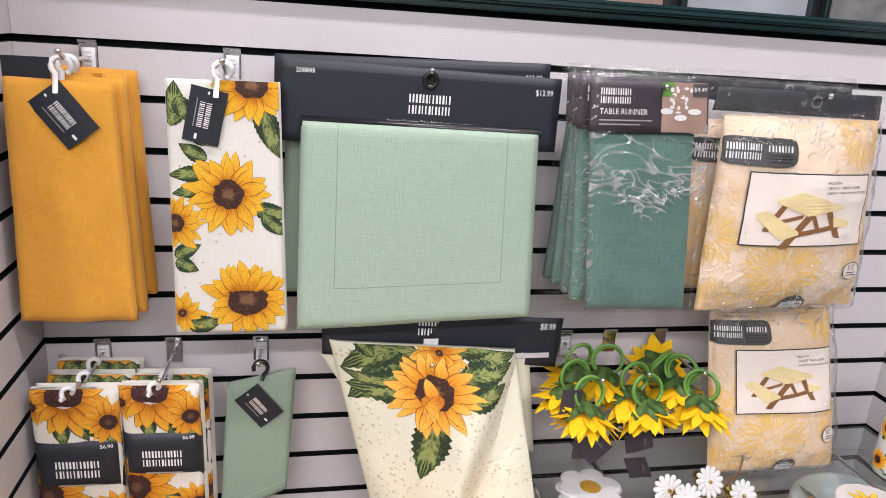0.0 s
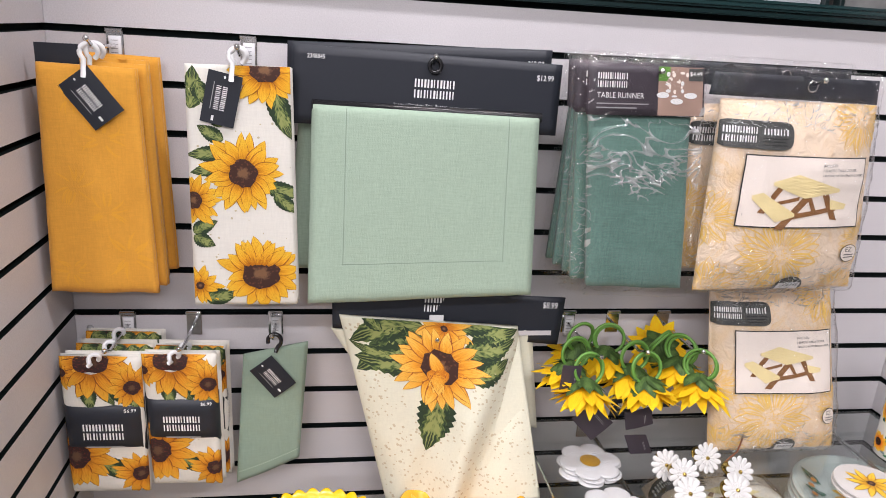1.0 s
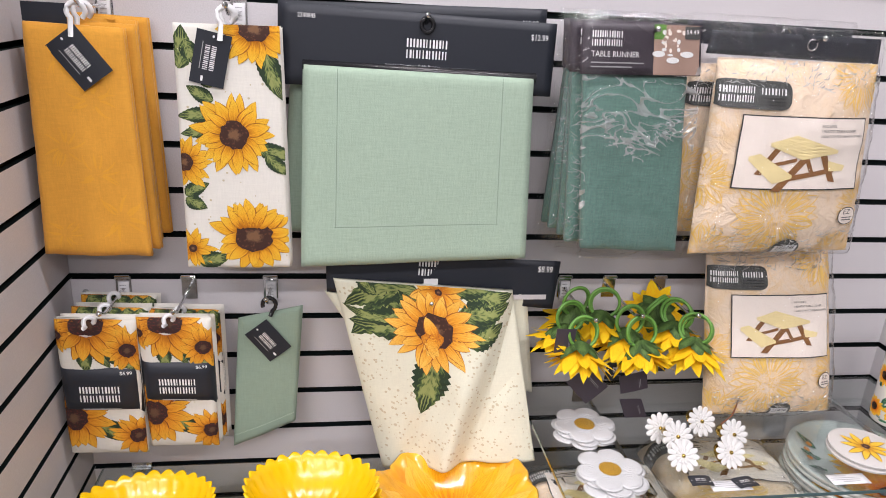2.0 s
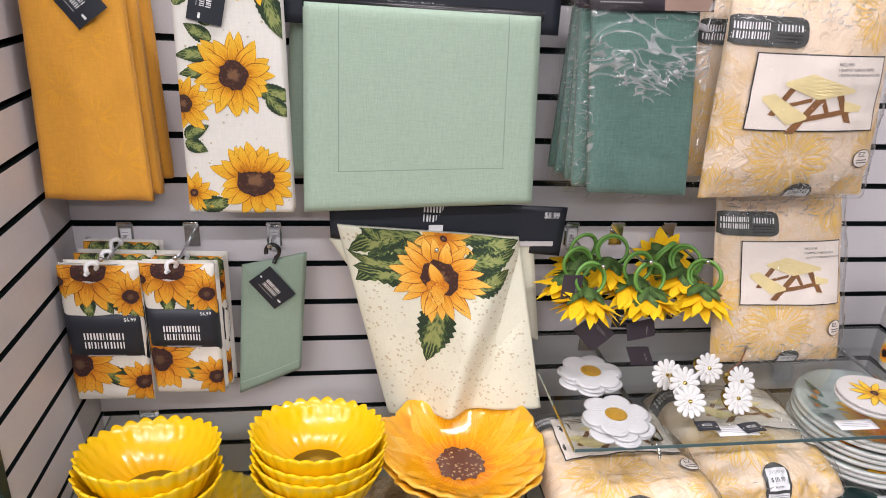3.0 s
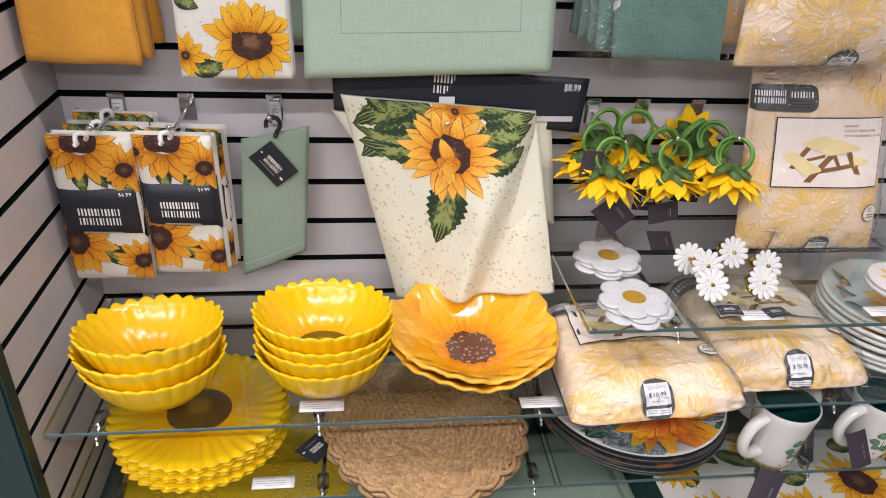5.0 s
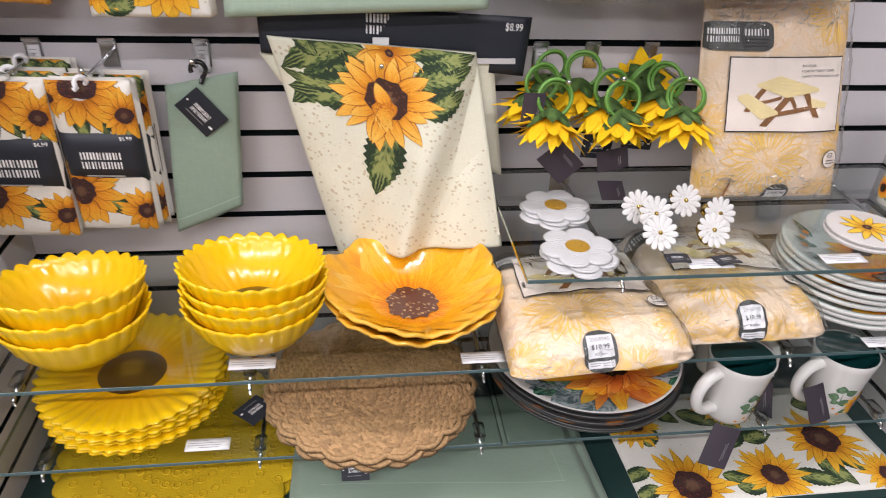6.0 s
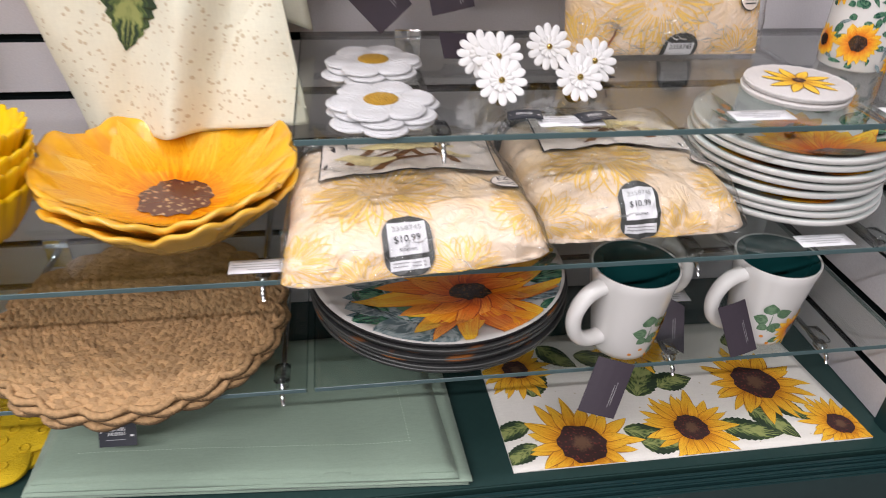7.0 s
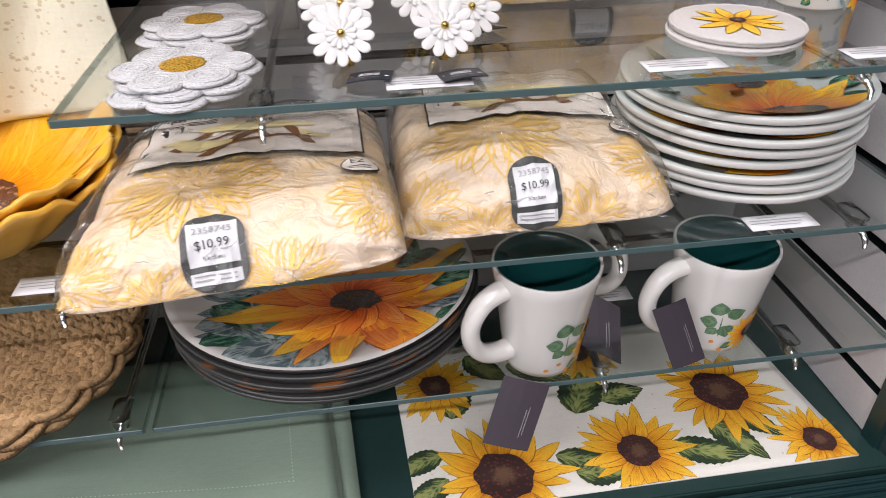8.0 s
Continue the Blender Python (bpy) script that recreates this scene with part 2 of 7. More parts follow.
M["stitch_light"] = plain("pale_stitch", (0.46, 0.56, 0.45), 0.9, bump_s=0)
M["teal"] = fabric("teal_linen", (0.130, 0.235, 0.198), amount=0.28, thread=700)
def printed_vinyl():
    """Cream vinyl with golden line-drawn sunflowers: petals round scattered centres."""
    m, nt, b = nodes_of("printed_cream_vinyl")
    uv = nt.nodes.new("ShaderNodeUVMap").outputs[0]
    mp = add(nt, "ShaderNodeMapping", Scale=(6.2, 6.2, 1.0))
    nt.links.new(uv, mp.inputs[0])
    warp = add(nt, "ShaderNodeTexNoise", Scale=3.2, Detail=3.0, Roughness=0.6)
    nt.links.new(mp.outputs[0], warp.inputs["Vector"])
    off = nt.nodes.new("ShaderNodeVectorMath")
    off.operation = "MULTIPLY_ADD"
    off.inputs[1].default_value, off.inputs[2].default_value = (0.22, 0.22, 0.0), (-0.11, -0.11, 0.0)
    nt.links.new(warp.outputs["Color"], off.inputs[0])
    at = nt.nodes.new("ShaderNodeVectorMath")
    nt.links.new(mp.outputs[0], at.inputs[0])
    nt.links.new(off.outputs[0], at.inputs[1])
    vor = add(nt, "ShaderNodeTexVoronoi", Scale=1.0, Randomness=0.75)
    vor.voronoi_dimensions = "2D"
    nt.links.new(at.outputs[0], vor.inputs["Vector"])
    rel = nt.nodes.new("ShaderNodeVectorMath")
    rel.operation = "SUBTRACT"
    nt.links.new(at.outputs[0], rel.inputs[0])
    nt.links.new(vor.outputs["Position"], rel.inputs[1])
    xyz = nt.nodes.new("ShaderNodeSeparateXYZ")
    nt.links.new(rel.outputs[0], xyz.inputs[0])
    ang = mathn(nt, "ARCTAN2", xyz.outputs[1], xyz.outputs[0])
    r = vor.outputs["Distance"]
    def step(x, lo, hi):
        n = nt.nodes.new("ShaderNodeMapRange")
        n.interpolation_type = "SMOOTHSTEP"
        n.inputs["From Min"].default_value, n.inputs["From Max"].default_value = lo, hi
        nt.links.new(x, n.inputs["Value"])
        return n.outputs[0]
    wob = mathn(nt, "MULTIPLY", warp.outputs["Fac"], 5.0)
    big = mathn(nt, "ABSOLUTE", mathn(nt, "SINE", mathn(nt, "ADD", mathn(nt, "MULTIPLY", ang, 8.0), wob)))
    small = mathn(nt, "ABSOLUTE", mathn(nt, "SINE", mathn(nt, "ADD", mathn(nt, "MULTIPLY", ang, 19.0), mathn(nt, "MULTIPLY", r, 9.0))))
    outline = mathn(nt, "MULTIPLY", mathn(nt, "MAXIMUM", mathn(nt, "MULTIPLY", step(big, 0.10, 0.20), mathn(nt, "SUBTRACT", 1.0, step(big, 0.30, 0.42))), mathn(nt, "MULTIPLY", mathn(nt, "SUBTRACT", 1.0, step(big, 0.05, 0.60)), 0.55)), mathn(nt, "SUBTRACT", 1.0, step(r, 0.50, 0.85)))
    vein = mathn(nt, "MULTIPLY", mathn(nt, "MULTIPLY", mathn(nt, "SUBTRACT", 1.0, step(small, 0.10, 0.50)), mathn(nt, "SUBTRACT", 1.0, step(r, 0.24, 0.50))), 0.65)
    ring = mathn(nt, "MULTIPLY", step(r, 0.13, 0.20), mathn(nt, "SUBTRACT", 1.0, step(r, 0.20, 0.36)))
    flow = add(nt, "ShaderNodeTexNoise", Scale=2.6, Detail=4.0, Roughness=0.6, Distortion=1.8)
    nt.links.new(mp.outputs[0], flow.inputs["Vector"])
    ridge = mathn(nt, "ABSOLUTE", mathn(nt, "MULTIPLY_ADD", flow.outputs["Fac"], 2.0, -1.0))
    sketch = mathn(nt, "MULTIPLY", mathn(nt, "SUBTRACT", 1.0, step(ridge, 0.02, 0.07)), 0.75)
    dots = add(nt, "ShaderNodeTexVoronoi", Scale=20.0)
    nt.links.new(mp.outputs[0], dots.inputs["Vector"])
    inner = mathn(nt, "SUBTRACT", 1.0, step(r, 0.13, 0.18))
    seeds = mathn(nt, "MULTIPLY", inner, mathn(nt, "MULTIPLY", step(dots.outputs["Distance"], 0.30, 0.60), 0.55))
    ink = mathn(nt, "MAXIMUM", mathn(nt, "MAXIMUM", outline, vein), mathn(nt, "MAXIMUM", ring, sketch))
    ink = mathn(nt, "MAXIMUM", mathn(nt, "MULTIPLY", ink, mathn(nt, "SUBTRACT", 1.0, inner)), seeds)
    fade = noise_fac(nt, mp.outputs[0], 1.4, 3.0)
    ink = mathn(nt, "MULTIPLY", ink, mathn(nt, "MULTIPLY", step(fade, 0.32, 0.62), 0.40))
    cream = mixc(nt, noise_fac(nt, mp.outputs[0], 5.0, 3.0), (0.84, 0.685, 0.525), (0.82, 0.65, 0.485))
    col = mixc(nt, ink, cream, (0.78, 0.455, 0.06))
    nt.links.new(col, b.inputs["Base Color"])
    b.inputs["Roughness"].default_value = 0.42
    co = nt.nodes.new("ShaderNodeTexCoord").outputs["Object"]
    crumple = add(nt, "ShaderNodeTexNoise", Scale=38.0, Detail=3.0, Roughness=0.55, Distortion=1.2)
    nt.links.new(co, crumple.inputs["Vector"])
    bump(nt, b, mathn(nt, "ABSOLUTE", mathn(nt, "MULTIPLY_ADD", crumple.outputs["Fac"], 2.0, -1.0)), 0.5, 0.006)
    return m


M["vinyl"] = printed_vinyl()
M["film"] = film_material("clear_film", 1.25, 0.10)
M["film_loose"] = film_material("loose_clear_film", 1.8, 0.12, 0.05)
M["film_fold"] = film_material("creased_film", 11.0, 0.32)
M["slate"] = plain("slate_card", (0.065, 0.068, 0.064), 0.4, amount=0.08, bump_s=0)
M["picture"] = plain("picture_ground", (0.87, 0.78, 0.70), 0.45, grain=40, amount=0.03, bump_s=0)
M["wood_print"] = plain("wood_print", (0.27, 0.12, 0.04), 0.5, grain=120, amount=0.35, bump_s=0)
M["yellow_print"] = plain("yellow_floral_print", (0.87, 0.72, 0.37), 0.5, grain=70, amount=0.16, bump_s=0)
M["petal"] = petal_print("petal_print", (0.40, 0.12, 0.006), (0.74, 0.35, 0.02), (0.80, 0.48, 0.04), (0.27, 0.09, 0.015), edge=0.88)
M["petal_deep"] = petal_print("deep_petal_print", (0.36, 0.11, 0.008), (0.68, 0.27, 0.02), (0.76, 0.40, 0.04), (0.20, 0.06, 0.012), edge=0.87)
M["petal_cream"] = petal_print("tablecloth_petal_print", (0.50, 0.15, 0.012), (0.74, 0.33, 0.03), (0.80, 0.48, 0.09), (0.30, 0.09, 0.02), edge=0.86, vein=0.5)
M["gold_line"] = plain("gold_line_print", (0.90, 0.60, 0.15), 0.45, grain=60, amount=0.10, blotch=20, bump_s=0)
M["seed"] = disc_print("seed_print", (0.042, 0.014, 0.008), (0.13, 0.045, 0.018), 10, centre=(0.20, 0.10, 0.045))
M["seed_red"] = disc_print("red_seed_print", (0.03, 0.010, 0.008), (0.16, 0.025, 0.016), 14, centre=(0.12, 0.06, 0.03))
M["leaf"] = leaf_print("leaf_print", (0.016, 0.034, 0.014), (0.075, 0.115, 0.03), (0.25, 0.28, 0.09))
M["leaf_teal"] = leaf_print("teal_leaf_print", (0.012, 0.055, 0.040), (0.04, 0.15, 0.09), (0.13, 0.26, 0.15), 0.2, 0.5)
M["leaf_sage"] = leaf_print("sage_leaf_print", (0.07, 0.15, 0.075), (0.10, 0.20, 0.10), (0.15, 0.26, 0.14), 0.2, 0.5)
M["leaf_grey"] = leaf_print("grey_leaf_print", (0.09, 0.14, 0.15), (0.20, 0.27, 0.28), (0.36, 0.42, 0.42), 0.2, 0.5)
M["petal_glazed"] = petal_print("glazed_petal_print", (0.58, 0.07, 0.01), (0.85, 0.31, 0.02), (0.88, 0.58, 0.05), (0.66, 0.20, 0.02), edge=0.93, rough=0.2, coat=0.5)
M["petal_bowl"] = petal_print("bowl_petal_paint", (0.60, 0.16, 0.003), (0.79, 0.35, 0.009), (0.81, 0.41, 0.014), (0.76, 0.31, 0.008), edge=1.05, rough=0.16, coat=0.5, vein=0.6)
M["petal_bowl_pale"] = petal_print("pale_bowl_petal_paint", (0.62, 0.18, 0.004), (0.80, 0.38, 0.012), (0.82, 0.48, 0.06), (0.76, 0.30, 0.010), edge=1.05, rough=0.16, coat=0.5, vein=0.5)
M["petal_thread"] = petal_print("stitched_petal", (0.50, 0.22, 0.02), (0.76, 0.46, 0.04), (0.80, 0.52, 0.06), (0.22, 0.12, 0.02), edge=0.78, rough=0.9)
M["petal_rust"] = petal_print("rust_petal_print", (0.28, 0.03, 0.01), (0.70, 0.14, 0.02), (0.84, 0.34, 0.05), (0.25, 0.04, 0.02), edge=0.92, rough=0.2, coat=0.5)
M["seed_glazed"] = disc_print("glazed_seed_print", (0.03, 0.013, 0.008), (0.22, 0.10, 0.02), 12, 0.2, 0.5)
M["yellow_glaze"] = glaze("yellow_glaze", (0.72, 0.29, 0.002), (0.85, 0.53, 0.004), 1.0, rough=0.22, streak=60.0, amount=0.35)
M["brown_seed"] = disc_print("brown_embossed_seed", (0.05, 0.022, 0.004), (0.24, 0.13, 0.02), 46, 0.3, 0.5, centre=(0.33, 0.20, 0.03))
M["orange_glaze"] = glaze("orange_glaze", (0.60, 0.15, 0.002), (0.83, 0.43, 0.020), 0.85, rough=0.26, streak=20.0, amount=1.7)
M["orange_out"] = plain("ochre_glaze", (0.78, 0.44, 0.055), 0.2, grain=25, amount=0.15, bump_s=0, coat=0.6)
M["orange_seed"] = disc_print("painted_seed", (0.10, 0.032, 0.022), (0.52, 0.33, 0.16), 11, 0.2, 0.5)
M["jute"] = plain("braided_jute", (0.56, 0.345, 0.16), 0.80, grain=420, amount=0.35, blotch=18, bump_s=0.8, bump_d=0.002, island=0.60)
# darker than the strands: shade between the plaits is put into this colour
M["jute_back"] = plain("shaded_jute_backing", (0.18, 0.11, 0.05), 0.9, grain=240, amount=0.35, bump_s=0.6, bump_d=0.002)
M["white_glaze"] = plain("white_glaze", (0.70, 0.685, 0.65), 0.14, grain=20, amount=0.02, bump_s=0, coat=0.5)
M["grey_glaze"] = plain("pale_grey_glaze", (0.58, 0.63, 0.60), 0.16, grain=20, amount=0.06, bump_s=0, coat=0.5)
M["teal_glaze"] = plain("deep_teal_glaze", (0.008, 0.060, 0.060), 0.12, grain=20, amount=0.15, bump_s=0, coat=0.6)
def printed_edge():
    """Dark moulded rims with short runs of the printed art showing."""
    m, nt, bsdf = nodes_of("printed_plate_edge")
    co = nt.nodes.new("ShaderNodeTexCoord").outputs["Object"]
    col = ramp(nt, noise_fac(nt, co, 13.0, 2.0), [(0.0, (0.02, 0.02, 0.02)), (0.60, (0.03, 0.03, 0.03)), (0.66, (0.30, 0.10, 0.02)), (0.70, (0.35, 0.17, 0.03)), (0.73, (0.03, 0.10, 0.07))])
    nt.links.new(col, bsdf.inputs["Base Color"])
    bsdf.inputs["Roughness"].default_value = 0.3
    return m


M["plate_edge"] = printed_edge()
M["plate_rim"] = plain("black_plate_rim", (0.014, 0.013, 0.014), 0.35, grain=40, amount=0.5, bump_s=0, spec=0.3)
M["bead_white"] = plain("white_beads", (0.62, 0.62, 0.62), 0.42, grain=620, amount=0.12, bump_s=0.6, bump_d=0.0015, bead=True)
M["bead_gold"] = plain("gold_beads", (0.74, 0.40, 0.03), 0.35, grain=520, amount=0.4, bump_s=1.0, bump_d=0.0025, bead=True)
M["daisy_white"] = plain("white_leatherette", (0.62, 0.61, 0.59), 0.5, grain=100, amount=0.03, bump_s=0.1)
M["gold"] = plain("gold_metal", (0.55, 0.40, 0.12), 0.22, 1.0, grain=100, amount=0.1, bump_s=0)
M["silk_petal"] = petal_print("silk_petal", (0.74, 0.20, 0.002), (0.79, 0.43, 0.004), (0.78, 0.54, 0.010), (0.60, 0.33, 0.004), edge=0.95, rough=0.7)
M["silk_leaf"] = leaf_print("silk_leaf", (0.030, 0.065, 0.010), (0.050, 0.100, 0.018), (0.080, 0.145, 0.030), 0.7)
M["green_cord"] = plain("bright_green_cord", (0.135, 0.31, 0.055), 0.45, grain=500, amount=0.25, bump_s=0.6, bump_d=0.001)
M["crochet"] = plain("yellow_crochet", (0.66, 0.44, 0.004), 0.85, grain=420, amount=0.28, blotch=20, bump_s=0.7, bump_d=0.002)
M["wool_white"] = plain("white_thread", (0.56, 0.535, 0.51), 0.9, grain=350, amount=0.12, bump_s=0.5, bump_d=0.001)
M["orange_spot"] = plain("orange_spot", (0.72, 0.27, 0.05), 0.25, amount=0.1, bump_s=0)
M["art_warm"] = plain("warm_art_print", (0.50, 0.33, 0.26), 0.5, grain=9, amount=0.6, bump_s=0)
M["art_grey"] = plain("grey_art_print", (0.46, 0.46, 0.45), 0.5, grain=16, amount=0.7, bump_s=0)
M["art_pale"] = plain("pale_art_print", (0.56, 0.60, 0.64), 0.5, grain=7, amount=0.35, bump_s=0)
M["frame_dark"] = plain("dark_picture_frame", (0.02, 0.035, 0.036), 0.35, amount=0.2, bump_s=0)
M["brown_cord"] = plain("brown_cord", (0.20, 0.07, 0.03), 0.7, amount=0.2, bump_s=0)


# ---- building blocks ----
def part(name, bm, material, parent=None, label="", smooth=False):
    me = bpy.data.meshes.new(name)
    bm.to_mesh(me)
    bm.free()
    mats = material if isinstance(material, (list, tuple)) else [material]
    for k in mats:
        me.materials.append(M[k])
    if smooth:
        me.shade_smooth()
    ob = new(name, me)
    if parent is not None:
        ob.parent = parent
        if parent.parent is None:
            ob.matrix_parent_inverse = parent.matrix_basis.inverted()
    if label:
        ob["label"] = label
    return ob


def thing(name, label, category, group="", kind="", at=(0, 0, 0)):
    ob = new(name)
    ob.empty_display_size = 0.02
    ob.matrix_basis = Matrix.Translation(at)
    return tagged(ob, label, category, group, kind)


def setting(name, bm, material, label, category):
    return tagged(part(name, bm, material), label, category, kind="structure")


def box(bm, lo, hi, bevel=0.0, mi=0, segs=2):
    r = bmesh.ops.create_cube(bm, size=1.0)
    vs = r["verts"]
    for v in vs:
        v.co = Vector([lo[i] + (v.co[i] + 0.5) * (hi[i] - lo[i]) for i in range(3)])
    fs = {f for v in vs for f in v.link_faces}
    if bevel:
        es = list({e for v in vs for e in v.link_edges})
        out = bmesh.ops.bevel(bm, geom=es, offset=bevel, segments=segs, affect="EDGES")
        fs = set(out["faces"]) | {f for f in fs if f.is_valid}
    for f in fs:
        f.material_index = mi
    return bm


def boxed(lo, hi, bevel=0.0, segs=2):
    return box(bmesh.new(), lo, hi, bevel, 0, segs)


def tube(bm, pts, r, sides=8, mi=0, closed=False, cap=True):
    """A round rod along points; r may be a number or one per point."""
    pts = [Vector(p) for p in pts]
    n = len(pts)
    rings = []
    up = Vector((0.31, 0.17, 0.93))
    for i, p in enumerate(pts):
        a, b = pts[(i - 1) % n if closed else max(i - 1, 0)], pts[(i + 1) % n if closed else min(i + 1, n - 1)]
        d = (b - a).normalized()
        s = d.cross(up)
        if s.length < 0.1:
            s = d.cross(Vector((1, 0, 0)))
        s.normalize()
        t = s.cross(d)
        rr = r[i] if isinstance(r, (list, tuple)) else r
        rings.append([bm.verts.new(p + rr * (math.cos(k * math.tau / sides) * s + math.sin(k * math.tau / sides) * t)) for k in range(sides)])
    for i in range(n if closed else n - 1):
        A, B = rings[i], rings[(i + 1) % n]
        for k in range(sides):
            f = bm.faces.new((A[k], A[(k + 1) % sides], B[(k + 1) % sides], B[k]))
            f.material_index, f.smooth = mi, True
    if cap and not closed:
        for ring, rev in ((rings[0], False), (rings[-1], True)):
            f = bm.faces.new(ring[::-1] if rev else ring)
            f.material_index = mi
    return bm


def ball(bm, c, r, mi=0, squash=1.0):
    out = bmesh.ops.create_uvsphere(bm, u_segments=12, v_segments=8, radius=r)
    for v in out["verts"]:
        v.co = Vector((v.co.x + c[0], v.co.y + c[1], v.co.z * squash + c[2]))
    for f in {f for v in out["verts"] for f in v.link_faces}:
        f.material_index, f.smooth = mi, True


def lathe(bm, profile, seg=96, wave=None, centre=(0, 0, 0), mi=0, mis=None, uvs=True, close=True):
    """Turned form: profile of (radius, height); wave(i, angle) gives (radius factor, lift) for row i."""
    uvl = bm.loops.layers.uv.verify()
    rows = []
    for i, (r, z) in enumerate(profile):
        row = []
        for k in range(seg):
            a = k * math.tau / seg
            fr, lift = wave(i, a) if wave else (1.0, 0.0)
            row.append(bm.verts.new((centre[0] + r * fr * math.cos(a), centre[1] + r * fr * math.sin(a), centre[2] + z + lift)))
        rows.append(row)
    n = len(profile)
    rmax = max(p[0] for p in profile)
    for i in range(n - 1):
        for k in range(seg):
            f = bm.faces.new((rows[i][k], rows[i][(k + 1) % seg], rows[i + 1][(k + 1) % seg], rows[i + 1][k]))
            f.smooth = True
            f.material_index = mis[i] if mis else mi
            for l, (ii, kk) in zip(f.loops, ((i, k), (i, k + 1), (i + 1, k + 1), (i + 1, k))):
                l[uvl].uv = (kk / seg, profile[ii][0] / rmax)
    for i, flip in ((0, True), (n - 1, False)):
        if profile[i][0] > 1e-5 and close:
            f = bm.faces.new(rows[i][::-1] if flip else rows[i])
            f.material_index = (mis[0] if i == 0 else mis[-1]) if mis else mi
    return bm


class Surf:
    """A nearly flat piece between four corners, with rounded edges and soft wrinkles; u runs right and v down, in metres."""

    def __init__(self, tl, tr, bl, br, bulge=0.004, k=8.0, wr=0.0015, ws=14.0, seed=0.0, fold=0.0, folds=3.0, crease=0.0):
        self.c = [Vector(p) for p in (tl, tr, bl, br)]
        tl, tr, bl, br = self.c
        self.W = ((tr - tl).length + (br - bl).length) / 2
        self.H = ((bl - tl).length + (br - tr).length) / 2
        self.n = -((tr - tl + br - bl).cross(bl - tl + br - tr)).normalized()
        self.bulge, self.k, self.wr, self.ws, self.seed, self.fold, self.folds, self.crease = bulge, k, wr, ws, seed, fold, folds, crease

    def base(self, u, v):
        a, b = min(max(u / self.W, 0), 1), min(max(v / self.H, 0), 1)
        tl, tr, bl, br = self.c
        return (tl * (1 - a) + tr * a) * (1 - b) + (bl * (1 - a) + br * a) * b, a, b

    def __call__(self, u, v, off=0.0):
        p, a, b = self.base(u, v)
        prof = (1 - abs(2 * a - 1) ** self.k) * (1 - abs(2 * b - 1) ** self.k)
        q = Vector((u * self.ws + self.seed, v * self.ws * 0.7, self.seed * 3.1))
        h = self.bulge * max(prof, 0) ** 0.5 + self.wr * noise.noise(q) * 2 + self.wr * 0.6 * noise.noise(q * 2.7)
        if self.crease:
            h -= (self.crease * abs(noise.noise(q * 2.1)) + 0.5 * self.crease * abs(noise.noise(q * 5.3))) * (1 + 1.6 * abs(2 * b - 1) ** 4)
        if self.fold:
            h += self.fold * (0.25 + 0.75 * b) * math.sin(a * math.tau * self.folds + self.seed + 0.8 * b)
        return p + self.n * (h + off)

    def sheet(self, th=0.004, nu=24, nv=30, mi=0, bm=None, lift=0.0, pillow=False):
        bm = bm or bmesh.new()
        F = [[bm.verts.new(self(self.W * i / nu, self.H * j / nv, lift)) for i in range(nu + 1)] for j in range(nv + 1)]
        uvl = bm.loops.layers.uv.verify()
        def tuck(i, j):
            if not pillow:
                return th
            return 0.001 + th * max(0.0, (1 - abs(2 * i / nu - 1) ** self.k) * (1 - abs(2 * j / nv - 1) ** self.k)) ** 0.4
        B = [[bm.verts.new(self.base(self.W * i / nu, self.H * j / nv)[0] - self.n * tuck(i, j)) for i in range(nu + 1)] for j in range(nv + 1)]
        def quad(a, b, c, d):
            f = bm.faces.new((a, b, c, d))
            f.material_index, f.smooth = mi, True
            return f
        for j in range(nv):
            for i in range(nu):
                f = quad(F[j][i], F[j + 1][i], F[j + 1][i + 1], F[j][i + 1])
                for l, (x, y) in zip(f.loops, ((i, j), (i, j + 1), (i + 1, j + 1), (i + 1, j))):
                    l[uvl].uv = (self.W * x / nu + 0.137 * self.seed, -self.H * y / nv)
                quad(B[j][i], B[j][i + 1], B[j + 1][i + 1], B[j + 1][i])
        for j in range(nv):
            quad(F[j][0], B[j][0], B[j + 1][0], F[j + 1][0])
            quad(F[j][nu], F[j + 1][nu], B[j + 1][nu], B[j][nu])
        for i in range(nu):
            quad(F[0][i], F[0][i + 1], B[0][i + 1], B[0][i])
            quad(F[nv][i], B[nv][i], B[nv][i + 1], F[nv][i + 1])
        return bm


